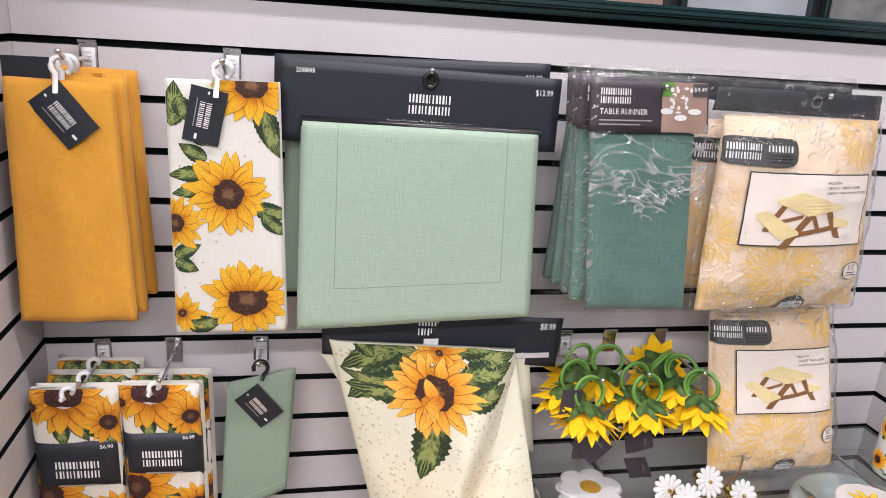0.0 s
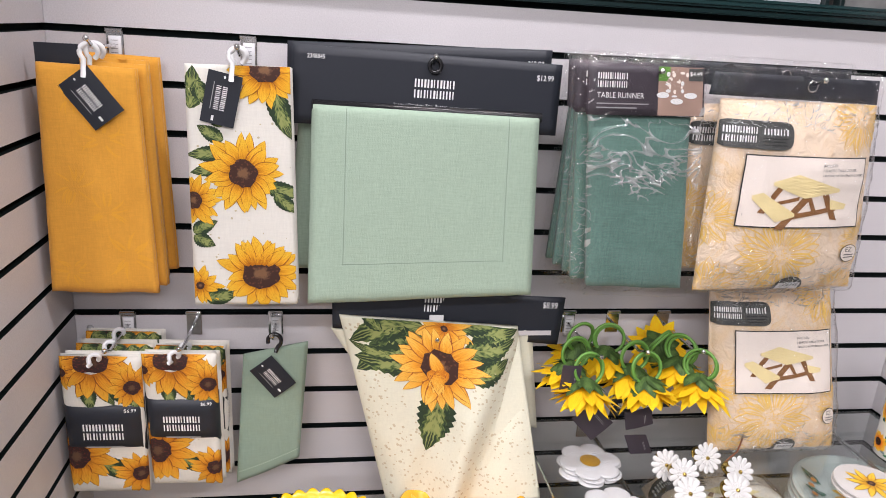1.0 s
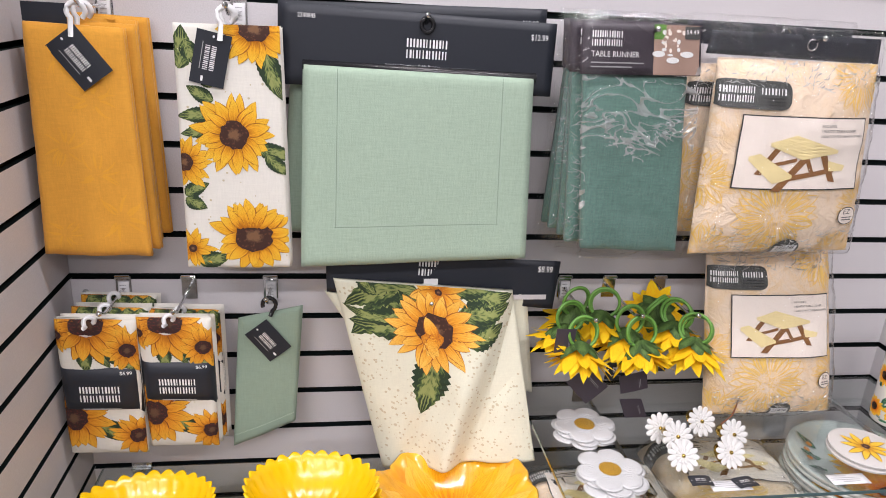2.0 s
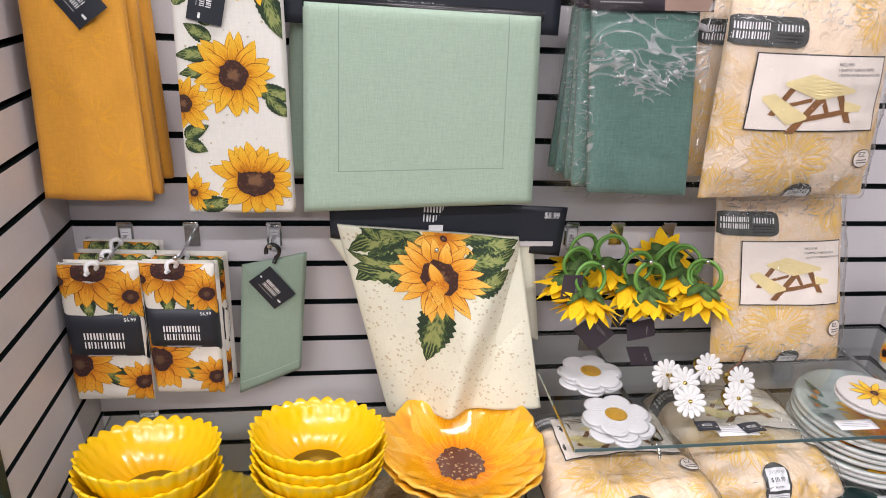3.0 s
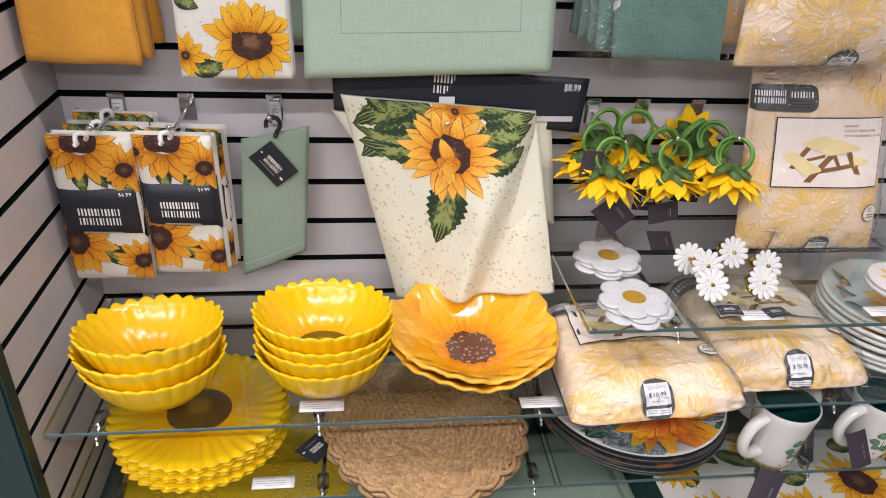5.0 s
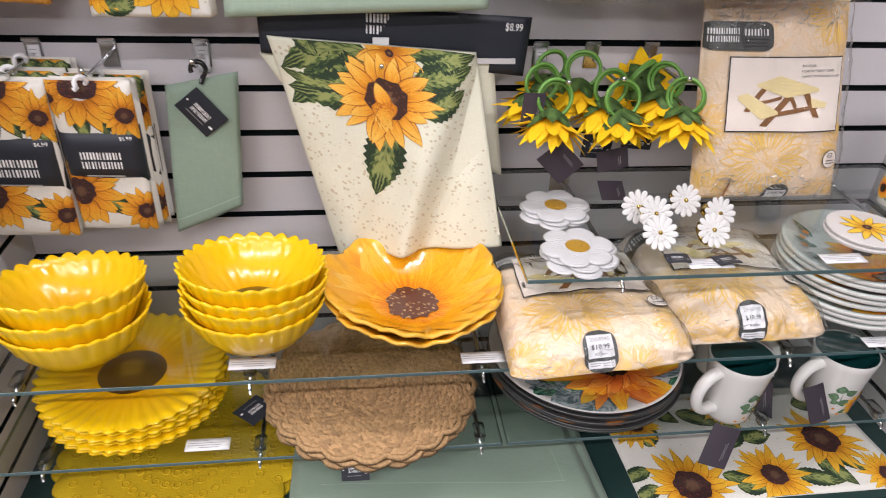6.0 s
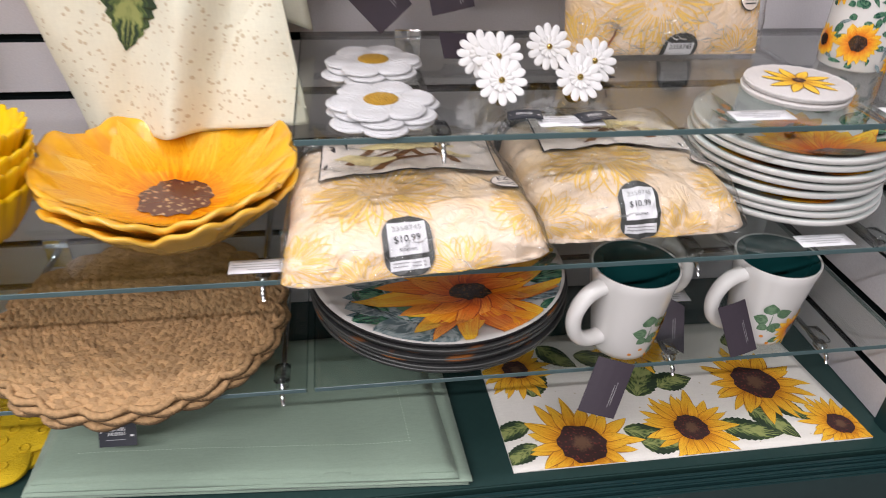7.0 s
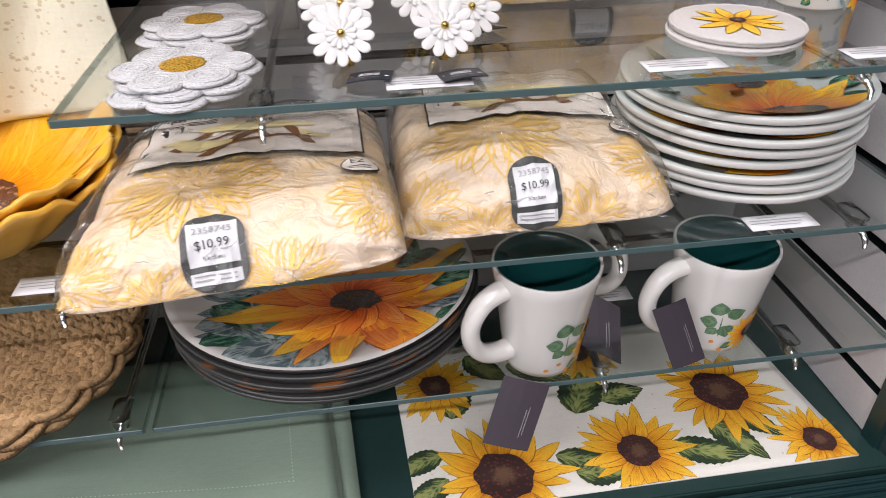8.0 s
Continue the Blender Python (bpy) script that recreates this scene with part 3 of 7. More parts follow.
class Pad(Surf):
    """A soft pack lying down: flat top that rolls over to a blunt front, resting on its support."""

    def rolled(self, th=0.018, roll=0.059):
        self.th, self.roll, self.flat = th, roll, self.H - roll
        self.deep = self.H
        self.H = self.flat + roll * math.pi / 2
        self.f = (self.c[2] + self.c[3] - self.c[0] - self.c[1]).normalized()
        return self

    def base(self, u, v):
        a, s = min(max(u / self.W, 0), 1), min(max(v, 0), self.H)
        d = s if s < self.flat else self.flat + self.roll * math.sin((s - self.flat) / self.roll)
        d -= 0.016 * abs(2 * a - 1) ** 10 * d / self.deep
        b = d / self.deep
        tl, tr, bl, br = self.c
        return (tl * (1 - a) + tr * a) * (1 - b) + (bl * (1 - a) + br * a) * b, a, s / self.H

    def __call__(self, u, v, off=0.0):
        p, a, b = self.base(u, v)
        s = b * self.H
        th = max(0.0, (s - self.flat) / self.roll)
        full = self.bulge + self.th
        side = max(0.0, 1 - abs(2 * a - 1) ** self.k) ** 0.5
        back = max(0.0, 1 - max(0.0, 1 - 2 * b) ** self.k) ** 0.5
        top = full - min(self.roll, full - 0.001) * (1 - math.cos(th))
        q = Vector((u * self.ws + self.seed, v * self.ws * 0.8, self.seed * 3.1))
        wrinkle = self.wr * noise.noise(q) * 2 + self.wr * 0.6 * noise.noise(q * 2.7) - self.crease * abs(noise.noise(q * 2.1)) - 0.6 * self.crease * abs(noise.noise(q * 4.9)) * (1 + th)
        sag = 1 - 0.20 * (2 * a - 1) ** 2 * b * b
        n = self.n * math.cos(th) + self.f * math.sin(th)
        return p + self.n * (top * side * back * sag - self.th + 0.001) + n * (wrinkle * min(1.0, 3 * side * back) + off)


class Flat:
    """A disc-like level top for prints on crockery: u right, v towards the viewer."""

    def __init__(self, fn):
        self.fn = fn

    def __call__(self, u, v, off=0.0):
        return self.fn(u, v) + Vector((0, 0, off))


def strip(bm, S, c, ang, length, width, off, mi, n=7, bend=0.0, start=0.0, shape=0, rnd=None, serr=0.0):
    """One printed petal (shape 0) or leaf (1), from c outwards."""
    uvl = bm.loops.layers.uv.verify()
    rows = []
    for i in range(n + 1):
        s = i / n
        a = ang + bend * s
        x = c[0] + (start + s * length) * math.cos(a)
        y = c[1] + (start + s * length) * math.sin(a)
        w = width * ((math.sin(math.pi * min(1, 0.12 + 0.88 * s ** 0.85)) ** 0.75) if shape == 0 else math.sin(math.pi * s ** 0.72) ** 0.9)
        if serr:
            w *= 1 + serr * (1 if i % 2 else -0.55)
        px, py = -math.sin(a) * w, math.cos(a) * w
        rows.append([bm.verts.new(S(x + k * px, y + k * py, off)) for k in (-1, -0.5, 0, 0.5, 1)])
    for i in range(n):
        for k in range(4):
            try:
                f = bm.faces.new((rows[i][k], rows[i + 1][k], rows[i + 1][k + 1], rows[i][k + 1]))
            except ValueError:
                continue
            f.material_index = mi
            for l, (kk, ii) in zip(f.loops, ((k, i), (k, i + 1), (k + 1, i + 1), (k + 1, i))):
                l[uvl].uv = (kk / 4, ii / n)


def spot(bm, S, c, rx, ry, off, mi, n=14, rot=0.0, ragged=0.0, rnd=None, rings=2):
    uvl = bm.loops.layers.uv.verify()
    mid = bm.verts.new(S(c[0], c[1], off))
    rr = [1 + (rnd.uniform(-ragged, ragged) if rnd else 0) for _ in range(n)]
    prev = None
    for g in range(1, rings + 1):
        q = g / rings
        ring, uv = [], []
        for k in range(n):
            a = k * math.tau / n
            x, y = rx * rr[k] * q * math.cos(a), ry * rr[k] * q * math.sin(a)
            X, Y = x * math.cos(rot) - y * math.sin(rot), x * math.sin(rot) + y * math.cos(rot)
            ring.append(bm.verts.new(S(c[0] + X, c[1] + Y, off)))
            uv.append((0.5 + 0.5 * q * math.cos(a), 0.5 + 0.5 * q * math.sin(a)))
        for k in range(n):
            j = (k + 1) % n
            if prev is None:
                f = bm.faces.new((mid, ring[k], ring[j]))
                us = ((0.5, 0.5), uv[k], uv[j])
            else:
                f = bm.faces.new((prev[0][k], ring[k], ring[j], prev[0][j]))
                us = (prev[1][k], uv[k], uv[j], prev[1][j])
            f.material_index = mi
            for l, w in zip(f.loops, us):
                l[uvl].uv = w
        prev = (ring, uv)


def bloom(bm, S, c, R, r, rnd, petals=16, off=0.0006, mp=0, md=1, a0=0.0, a1=math.tau, squash=1.0, width=0.30, layers=2):
    """A printed sunflower: two rings of petals round a seed head."""
    for layer in range(layers):
        for k in range(petals):
            a = a0 + (a1 - a0) * (k + 0.5 * layer + rnd.uniform(-0.18, 0.18)) / petals
            L = (R - r * 0.7) * rnd.uniform(0.80, 1.14) * (1.0 - 0.14 * layer)
            strip(bm, S, c, a, L, R * width * rnd.uniform(0.75, 1.1) * 0.62, off + layer * 0.00035 + 0.00004 * (k % 5), mp, bend=rnd.uniform(-0.18, 0.18), start=r * 0.7)
    spot(bm, S, c, r, r * squash, off + 0.0011, md, 22, ragged=0.10, rnd=rnd, rings=3)


def drawn_line(bm, S, pts, w, off, mi):
    """A thin printed line along points, swelling in its middle."""
    n = len(pts)
    rows = []
    for i, (x, y) in enumerate(pts):
        (x0, y0), (x1, y1) = pts[max(i - 1, 0)], pts[min(i + 1, n - 1)]
        d = math.hypot(x1 - x0, y1 - y0) or 1e-6
        h = w * (0.35 + 0.65 * math.sin(math.pi * (i + 0.3) / (n - 0.4))) / 2
        px, py = -(y1 - y0) / d * h, (x1 - x0) / d * h
        rows.append((bm.verts.new(S(x - px, y - py, off)), bm.verts.new(S(x + px, y + py, off))))
    for a, b in zip(rows, rows[1:]):
        f = bm.faces.new((a[0], b[0], b[1], a[1]))
        f.material_index, f.smooth = mi, True


def line_flower(bm, S, c, R, r, rnd, petals=15, off=0.0012, mi=0):
    """A flower in gold outline: pointed petals with a few veins round a stippled middle."""
    def at(a, d, side):
        return c[0] + d * math.cos(a) - side * math.sin(a), c[1] + d * math.sin(a) + side * math.cos(a)
    for k in range(petals * 2):
        front = k < petals
        a = math.tau * (k + (0 if front else 0.5)) / petals + rnd.uniform(-0.10, 0.10)
        L = (R - r) * rnd.uniform(0.82, 1.10) * (1.0 if front else 0.86)
        w, lean = R * rnd.uniform(0.10, 0.15), rnd.uniform(-0.10, 0.10) * R
        steps = [i / 9 for i in range(10)]
        if not front:
            steps = [0.45 + 0.55 * q for q in steps]
        for sg in (-1, 1):
            drawn_line(bm, S, [at(a, r + L * q, sg * w * math.sin(math.pi * min(1, 0.10 + 0.90 * q)) ** 0.8 + lean * q * q) for q in steps], R * rnd.uniform(0.018, 0.034), off, mi)
        if front:
            for v in range(rnd.randint(2, 4)):
                o, e = rnd.uniform(-0.55, 0.55) * w, rnd.uniform(0.45, 0.85)
                drawn_line(bm, S, [at(a, r + L * e * q, o * math.sin(math.pi * (0.15 + 0.6 * q)) + lean * (e * q) ** 2) for q in (0.0, 0.25, 0.5, 0.75, 1.0)], R * rnd.uniform(0.014, 0.030), off, mi)
    for k in range(90):
        d, a = r * math.sqrt(rnd.random()), rnd.uniform(0, math.tau)
        q = R * rnd.uniform(0.008, 0.020)
        spot(bm, S, (c[0] + d * math.cos(a), c[1] + d * math.sin(a)), q, q, off, mi, 6, rings=1)


def quad_on(bm, S, u0, v0, u1, v1, off, mi, nu=4, nv=4, rot=0.0, corner=0.0):
    """A printed rectangle, turned by rot about its middle, with rounded ends where corner is set."""
    cu, cv = (u0 + u1) / 2, (v0 + v1) / 2
    def P(u, v):
        x, y = u - cu, v - cv
        if corner:
            hx, hy = abs(u1 - u0) / 2, abs(v1 - v0) / 2
            ex = max(abs(y) - (hy - corner), 0)
            lim = hx - (corner - math.sqrt(max(corner ** 2 - ex ** 2, 0)))
            x = max(-lim, min(lim, x))
        return S(cu + x * math.cos(rot) - y * math.sin(rot), cv + x * math.sin(rot) + y * math.cos(rot), off)
    G = [[bm.verts.new(P(u0 + (u1 - u0) * i / nu, v0 + (v1 - v0) * j / nv)) for i in range(nu + 1)] for j in range(nv + 1)]
    for j in range(nv):
        for i in range(nu):
            f = bm.faces.new((G[j][i], G[j + 1][i], G[j + 1][i + 1], G[j][i + 1]))
            f.material_index = mi


TEXTS = {}


def letters(text):
    """Outline of a line of lettering, one unit high, as points and faces."""
    if text not in TEXTS:
        cu = bpy.data.curves.new("lettering", "FONT")
        cu.body, cu.resolution_u = text, 2
        ob = new("lettering", cu)
        me = bpy.data.meshes.new_from_object(ob.evaluated_get(bpy.context.evaluated_depsgraph_get()))
        TEXTS[text] = ([v.co.copy() for v in me.vertices], [tuple(p.vertices) for p in me.polygons])
        bpy.data.objects.remove(ob)
        bpy.data.curves.remove(cu)
        bpy.data.meshes.remove(me)
    return TEXTS[text]


for word in ("$12.99", "2348845", "$4.49", "$8.99", "$6.99", "$10.99", "2358745", "Kitchen", "TABLE RUNNER", "INCLUDES:", "1 ELASTIC TABLE COVER",
             "2 ELASTIC FITTED BENCH COVERS", "Stitched Chambray Table Runner", "EZ"):
    letters(word)


def lettering(bm, S, text, u, v, width, off, mi, rot=0.0, tall=1.0):
    vs, fs = letters(text)
    x0, x1 = min(p.x for p in vs), max(p.x for p in vs)
    k = width / (x1 - x0)
    new_vs = []
    for p in vs:
        x, y = (p.x - x0) * k, -p.y * k * tall
        new_vs.append(bm.verts.new(S(u + x * math.cos(rot) - y * math.sin(rot), v + x * math.sin(rot) + y * math.cos(rot), off)))
    for f in fs:
        try:
            g = bm.faces.new([new_vs[i] for i in f])
            g.material_index = mi
        except ValueError:
            pass


def bars(bm, S, u, v, width, height, count, off, mi, rot=0.0, rnd=None):
    """Plain upright bars in the place of a word."""
    rnd = rnd or random.Random(3)
    step = width / count
    for k in range(count):
        w = step * rnd.uniform(0.30, 0.62)
        x = step * k + step * 0.15
        cx, cy = x + w / 2, height / 2
        X, Y = u + cx * math.cos(rot) - cy * math.sin(rot), v + cx * math.sin(rot) + cy * math.cos(rot)
        quad_on(bm, S, X - w / 2, Y - height / 2, X + w / 2, Y + height / 2, off, mi, 1, 1, rot)


def brand_bars(bm, S, u, v, width, off, mi, rot=0.0):
    """Two short rows of plain bars, where a maker's name stands."""
    h = width * 0.19
    bars(bm, S, u, v, width, h, 13, off, mi, rot, random.Random(5))
    du, dv = -math.sin(rot) * h * 1.32, math.cos(rot) * h * 1.32
    bars(bm, S, u + du, v + dv, width, h, 13, off, mi, rot, random.Random(8))


def rule(bm, S, u, v, width, height, off, mi, rot=0.0):
    quad_on(bm, S, u, v, u + width, v + height, off, mi, 3, 1, rot)


class Print:
    """Printed motifs on a surface, each flower and leaf a piece of its own."""

    def __init__(self, S, parent, petal, seed, leaf="leaf", dot="cream_dot"):
        self.S, self.parent, self.petal, self.seed, self.leaf_m, self.dot, self.count = S, parent, petal, seed, leaf, dot, 0

    def flower(self, u, v, R, r, rnd, n=15, off=0.0009, squash=1.0, width=0.27, extra=()):
        bm = bmesh.new()
        bloom(bm, self.S, (u * self.S.W, v * self.S.H), R, r, rnd, n, off, squash=squash, width=width)
        for a, L, w, du, dv in extra:
            strip(bm, self.S, (u * self.S.W + du, v * self.S.H + dv), a, L, w, off + 0.0015, 0, 7, 0.15)
        part("printed_flower", bm, [self.petal, self.seed], self.parent, "printed golden sunflower")

    def leaf(self, u, v, a, L, w, rnd, off=0.0005, bend=None, n=21, serr=0.075):
        bm = bmesh.new()
        self.count += 1
        strip(bm, self.S, (u * self.S.W, v * self.S.H), a, L, w, off + 0.00003 * self.count, 0, n, rnd.uniform(-0.3, 0.3) if bend is None else bend, 0, 1, rnd, serr)
        part("printed_leaf", bm, self.leaf_m, self.parent, "printed dark green leaf")

    def dots(self, count, rnd, lo, hi, keep=None):
        bm = bmesh.new()
        for _ in range(count):
            u, v = rnd.uniform(0.02, 0.98) * self.S.W, rnd.uniform(0.03, 0.98) * self.S.H
            r = rnd.uniform(lo, hi)
            if keep is None or keep(u / self.S.W, v / self.S.H):
                spot(bm, self.S, (u, v), r, r * rnd.uniform(0.7, 1.1), 0.0003, 0, 7, rings=1)
        tagged(part("printed_dots", bm, self.dot, self.parent, "small scattered printed dots"), kind="stuff")


def film_folds(S, rnd, count, u0, v0, u1, v1, off, slope=0.8, spread=0.5):
    """Thin creased ridges of packing film, each a narrow bent ribbon that stands off the sheet."""
    bm = bmesh.new()
    for _ in range(count):
        u, v = rnd.uniform(u0, u1) * S.W, rnd.uniform(v0, v1) * S.H
        a, turn = rnd.gauss(0.0, 0.75), rnd.uniform(-0.25, 0.25)
        w = rnd.uniform(0.0006, 0.0026) * rnd.uniform(0.4, 1.0)
        n = rnd.randint(3, 8)
        sl = slope + rnd.uniform(-spread, spread)
        row = []
        for k in range(n + 1):
            taper = math.sin(math.pi * (k + 0.4) / (n + 0.8))
            row.append((bm.verts.new(S(u, v, off)), bm.verts.new(S(u, v + w * taper, off + w * sl * taper))))
            u, v, a = u + 0.0028 * math.cos(a), v + 0.0028 * math.sin(a), a + turn + rnd.uniform(-0.5, 0.5)
        for k in range(n):
            bm.faces.new((row[k][0], row[k][1], row[k + 1][1], row[k + 1][0]))
    return bm


# ---- structure ----
PITCH, ROW_A, ROW_B = 0.0762, 1.6372, 1.18
WIDE, DEEP, TOP, DECK = 1.555, 0.352, 1.7135, 0.503
SHELF_LOW, SHELF_MID, SHELF_HIGH = 0.650, 0.803, 0.957

setting("floor", boxed((-4, -5, -0.1), (6, 4, 0)), "floor", "pale speckled shop floor", "floor")
setting("ceiling", boxed((-4, -5, 3.0), (6, 4, 3.1)), "paint", "white shop ceiling", "ceiling")
for nm, lo, hi in (("wall_south", (-4, -5.1, 0), (6, -5, 3)), ("wall_north", (-4, 4, 0), (6, 4.1, 3)), ("wall_west", (-4.1, -5, 0), (-4, 4, 3)), ("wall_east", (6, -5, 0), (6.1, 4, 3))):
    setting(nm, boxed(lo, hi), "shop_wall", "plain shop wall", "wall")
for ly, watts in LAMP_ROWS:
    for lx in (-2.2, -0.6, 1.0):
        ceiling_lamp(lx, ly, watts)

back = setting("wall_back", boxed((-0.02, 0.010, DECK), (WIDE + 0.02, 0.035, TOP)), "groove", "grey slatted display panel with dark grooves", "slatwall")
side_l = setting("wall_left", boxed((-0.035, -DEEP, DECK), (-0.010, 0.010, TOP + 0.5)), "groove", "grey slatted end panel with dark grooves", "slatwall")
side_r = setting("wall_right", boxed((WIDE + 0.010, -DEEP, DECK), (WIDE + 0.035, 0.010, TOP + 0.5)), "groove", "grey slatted end panel with dark grooves", "slatwall")


def slat_heights(top):
    out = []
    k = -9
    while ROW_B + k * PITCH < top:
        lo, hi = max(ROW_B + k * PITCH, DECK + 0.001), min(ROW_B + (k + 1) * PITCH - 0.0092, top)
        if hi - lo > 0.01:
            out.append((lo, hi))
        k += 1
    return out


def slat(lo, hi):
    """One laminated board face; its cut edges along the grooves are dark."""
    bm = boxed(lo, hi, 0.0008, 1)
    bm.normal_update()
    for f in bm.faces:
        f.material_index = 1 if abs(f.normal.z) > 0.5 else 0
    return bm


for lo, hi in slat_heights(TOP):
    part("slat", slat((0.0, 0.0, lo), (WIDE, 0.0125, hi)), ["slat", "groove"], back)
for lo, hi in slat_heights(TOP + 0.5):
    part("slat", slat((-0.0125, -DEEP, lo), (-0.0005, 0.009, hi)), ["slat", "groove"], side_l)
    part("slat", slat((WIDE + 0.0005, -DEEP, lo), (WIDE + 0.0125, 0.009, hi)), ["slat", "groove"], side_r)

# dark green mouldings, posts, deck
bm = bmesh.new()
box(bm, (0.0, -0.012, TOP), (WIDE, 0.04, TOP + 0.010), 0.002)
box(bm, (0.0, -0.022, TOP + 0.0105), (WIDE, 0.04, TOP + 0.020), 0.004)
box(bm, (0.0, -0.015, TOP + 0.0205), (WIDE, 0.04, TOP + 0.027), 0.002)
setting("trim_top", bm, "trim", "dark green ridged top moulding", "moulding")
for nm, x in (("trim_left_post", -0.040), ("trim_right_post", WIDE - 0.004)):
    bm = boxed((x - (0.10 if x < 0 else 0.0), -DEEP - 0.030, 0.0), (x + 0.044 + (0.10 if x > 0 else 0.0), -DEEP - 0.0005, TOP + 0.5), 0.004)
    setting(nm, bm, "trim", "dark green metal corner post", "post")
setting("deck", boxed((-0.005, -0.404, DECK - 0.03), (WIDE + 0.005, 0.009, DECK), 0.002), "deck", "dark green base shelf deck", "deck")
bm = bmesh.new()
for k, (y, z) in enumerate(((-0.412, DECK - 0.001), (-0.420, DECK - 0.004), (-0.428, DECK - 0.009))):
    box(bm, (-0.04, y - 0.006, z - 0.028), (WIDE + 0.04, y + 0.0015, z), 0.002)
box(bm, (-0.04, -0.426, 0.0), (WIDE + 0.04, -0.4185, DECK - 0.038), 0.002)
setting("trim_deck_front", bm, "trim", "dark ridged front rail of the base deck", "rail")

setting("trim_base", boxed((-0.036, -0.4175, 0.0), (WIDE + 0.036, 0.035, DECK - 0.031), 0.002), "trim", "dark green base of the display unit", "base")

# framed pictures beyond the top of the panel
for k, (x, w, m) in enumerate(((0.62, 0.36, "art_pale"), (1.03, 0.25, "art_warm"), (1.31, 0.37, "art_pale"), (1.71, 0.40, "art_grey"), (2.14, 0.34, "art_warm"))):
    t = thing("framed_picture", "framed art print on the next display", "picture", "framed pictures", at=(x + w / 2, 0.6, 1.55))
    bm = bmesh.new()
    for lo, hi in (((x, 0.59, 1.55), (x + 0.014, 0.62, 2.10)), ((x + w - 0.014, 0.59, 1.55), (x + w, 0.62, 2.10)), ((x + 0.0141, 0.59, 1.55), (x + w - 0.0141, 0.62, 1.566)), ((x + 0.0141, 0.59, 2.084), (x + w - 0.0141, 0.62, 2.10))):
        box(bm, lo, hi, 0.002, 0, 1)
    part("picture_frame", bm, "frame_dark", t)
    part("print", boxed((x + 0.015, 0.606, 1.567), (x + w - 0.015, 0.615, 2.083)), m, t)
setting("trim_next_shelf", boxed((-0.5, 0.45, 0.0), (3.2, 0.75, 1.55), 0.003), "trim", "dark green display unit behind the panel", "display unit")


# ---- glass shelves ----
def bracket(x, z, parent_name="shelf_bracket"):
    t = thing("shelf_bracket", "chrome shelf arm with a clear cup under glass", "bracket", "shelf brackets", at=(x, 0, z))
    bm = bmesh.new()
    box(bm, (x - 0.018, -0.004, z - 0.050), (x + 0.018, -0.0005, z - 0.002), 0.001, 0, 1)
    box(bm, (x - 0.018, -0.010, z - 0.0145), (x + 0.018, -0.0045, z - 0.0115), 0.0008, 0, 1)
    part("faceplate", bm, "chrome", t)
    bm = bmesh.new()
    tube(bm, [(x, -0.006, z - 0.022), (x, -0.12, z - 0.020), (x, -0.30, z - 0.018), (x, -0.330, z - 0.019)], [0.0050, 0.0045, 0.0038, 0.0036], 10)
    part("arm", bm, "chrome", t, smooth=True)
    bm = boxed((x - 0.0095, -0.338, z - 0.0130), (x + 0.0095, -0.304, z - 0.0064), 0.0026)
    box(bm, (x - 0.0075, -0.339, z - 0.024), (x + 0.0075, -0.322, z - 0.0135), 0.0030)
    part("cup", bm, "clear", t, "clear plastic cup", True)
    bm = bmesh.new()
    tube(bm, [(x, -0.331, z - 0.019), (x, -0.344, z - 0.022), (x, -0.349, z - 0.026), (x, -0.350, z - 0.033)], [0.0030, 0.0028, 0.0028, 0.0020], 10)
    part("tip", bm, "chrome", t, "bent polished chrome tip", True)
    return t


def glass_shelf(x0, x1, z, arms):
    t = thing("glass_shelf", "clear greenish glass shelf on chrome brackets", "shelf", "glass shelves", at=((x0 + x1) / 2, -0.18, z))
    pane = part("pane", boxed((x0, -0.359, z - 0.006), (x1, -0.016, z)), "glass", t)
    bm = bmesh.new()
    box(bm, (x0, -0.3606, z - 0.0060), (x1, -0.3593, z), 0.0005, 0, 1)
    part("front_edge", bm, "glass_edge", t, "polished dark green glass edge")
    for xe in (x0 - 0.0014, x1 + 0.0002):
        part("side_edge", boxed((xe, -0.359, z - 0.006), (xe + 0.0012, -0.016, z)), "glass_side", t)
    for x in arms:
        bracket(x, z)


glass_shelf(0.022, 0.774, SHELF_MID, (0.085, 0.40, 0.738))
glass_shelf(0.784, 1.537, SHELF_MID, (1.225, 1.468))
glass_shelf(0.022, 0.774, SHELF_LOW, (0.085, 0.40, 0.745))
glass_shelf(0.784, 1.537, SHELF_LOW, (1.228, 1.440))
glass_shelf(0.784, 1.537, SHELF_HIGH, (0.925, 1.42))


# ---- hooks ----
def peg(x, z, reach=0.15, label_holder=True, colour="chrome", rise=0.012):
    t = thing("display_hook", "chrome display hook on the slatted panel", "hook", "display hooks", at=(x, 0, z))
    bm = bmesh.new()
    box(bm, (x - 0.0125, -0.0035, z - 0.046), (x + 0.0125, -0.0005, z - 0.004), 0.0008, 0, 1)
    box(bm, (x - 0.0125, -0.009, z - 0.0065), (x + 0.0125, -0.0040, z - 0.001), 0.001, 0, 1)
    part("faceplate", bm, colour, t)
    bm = bmesh.new()
    tube(bm, [(x, -0.003, z - 0.026), (x, -0.02, z - 0.026), (x, -reach * 0.8, z - 0.024), (x, -reach, z - 0.024 + rise)], 0.0028, 10)
    ball(bm, (x, -reach, z - 0.024 + rise), 0.0042)
    part("peg", bm, "chrome", t, smooth=True)
    return t


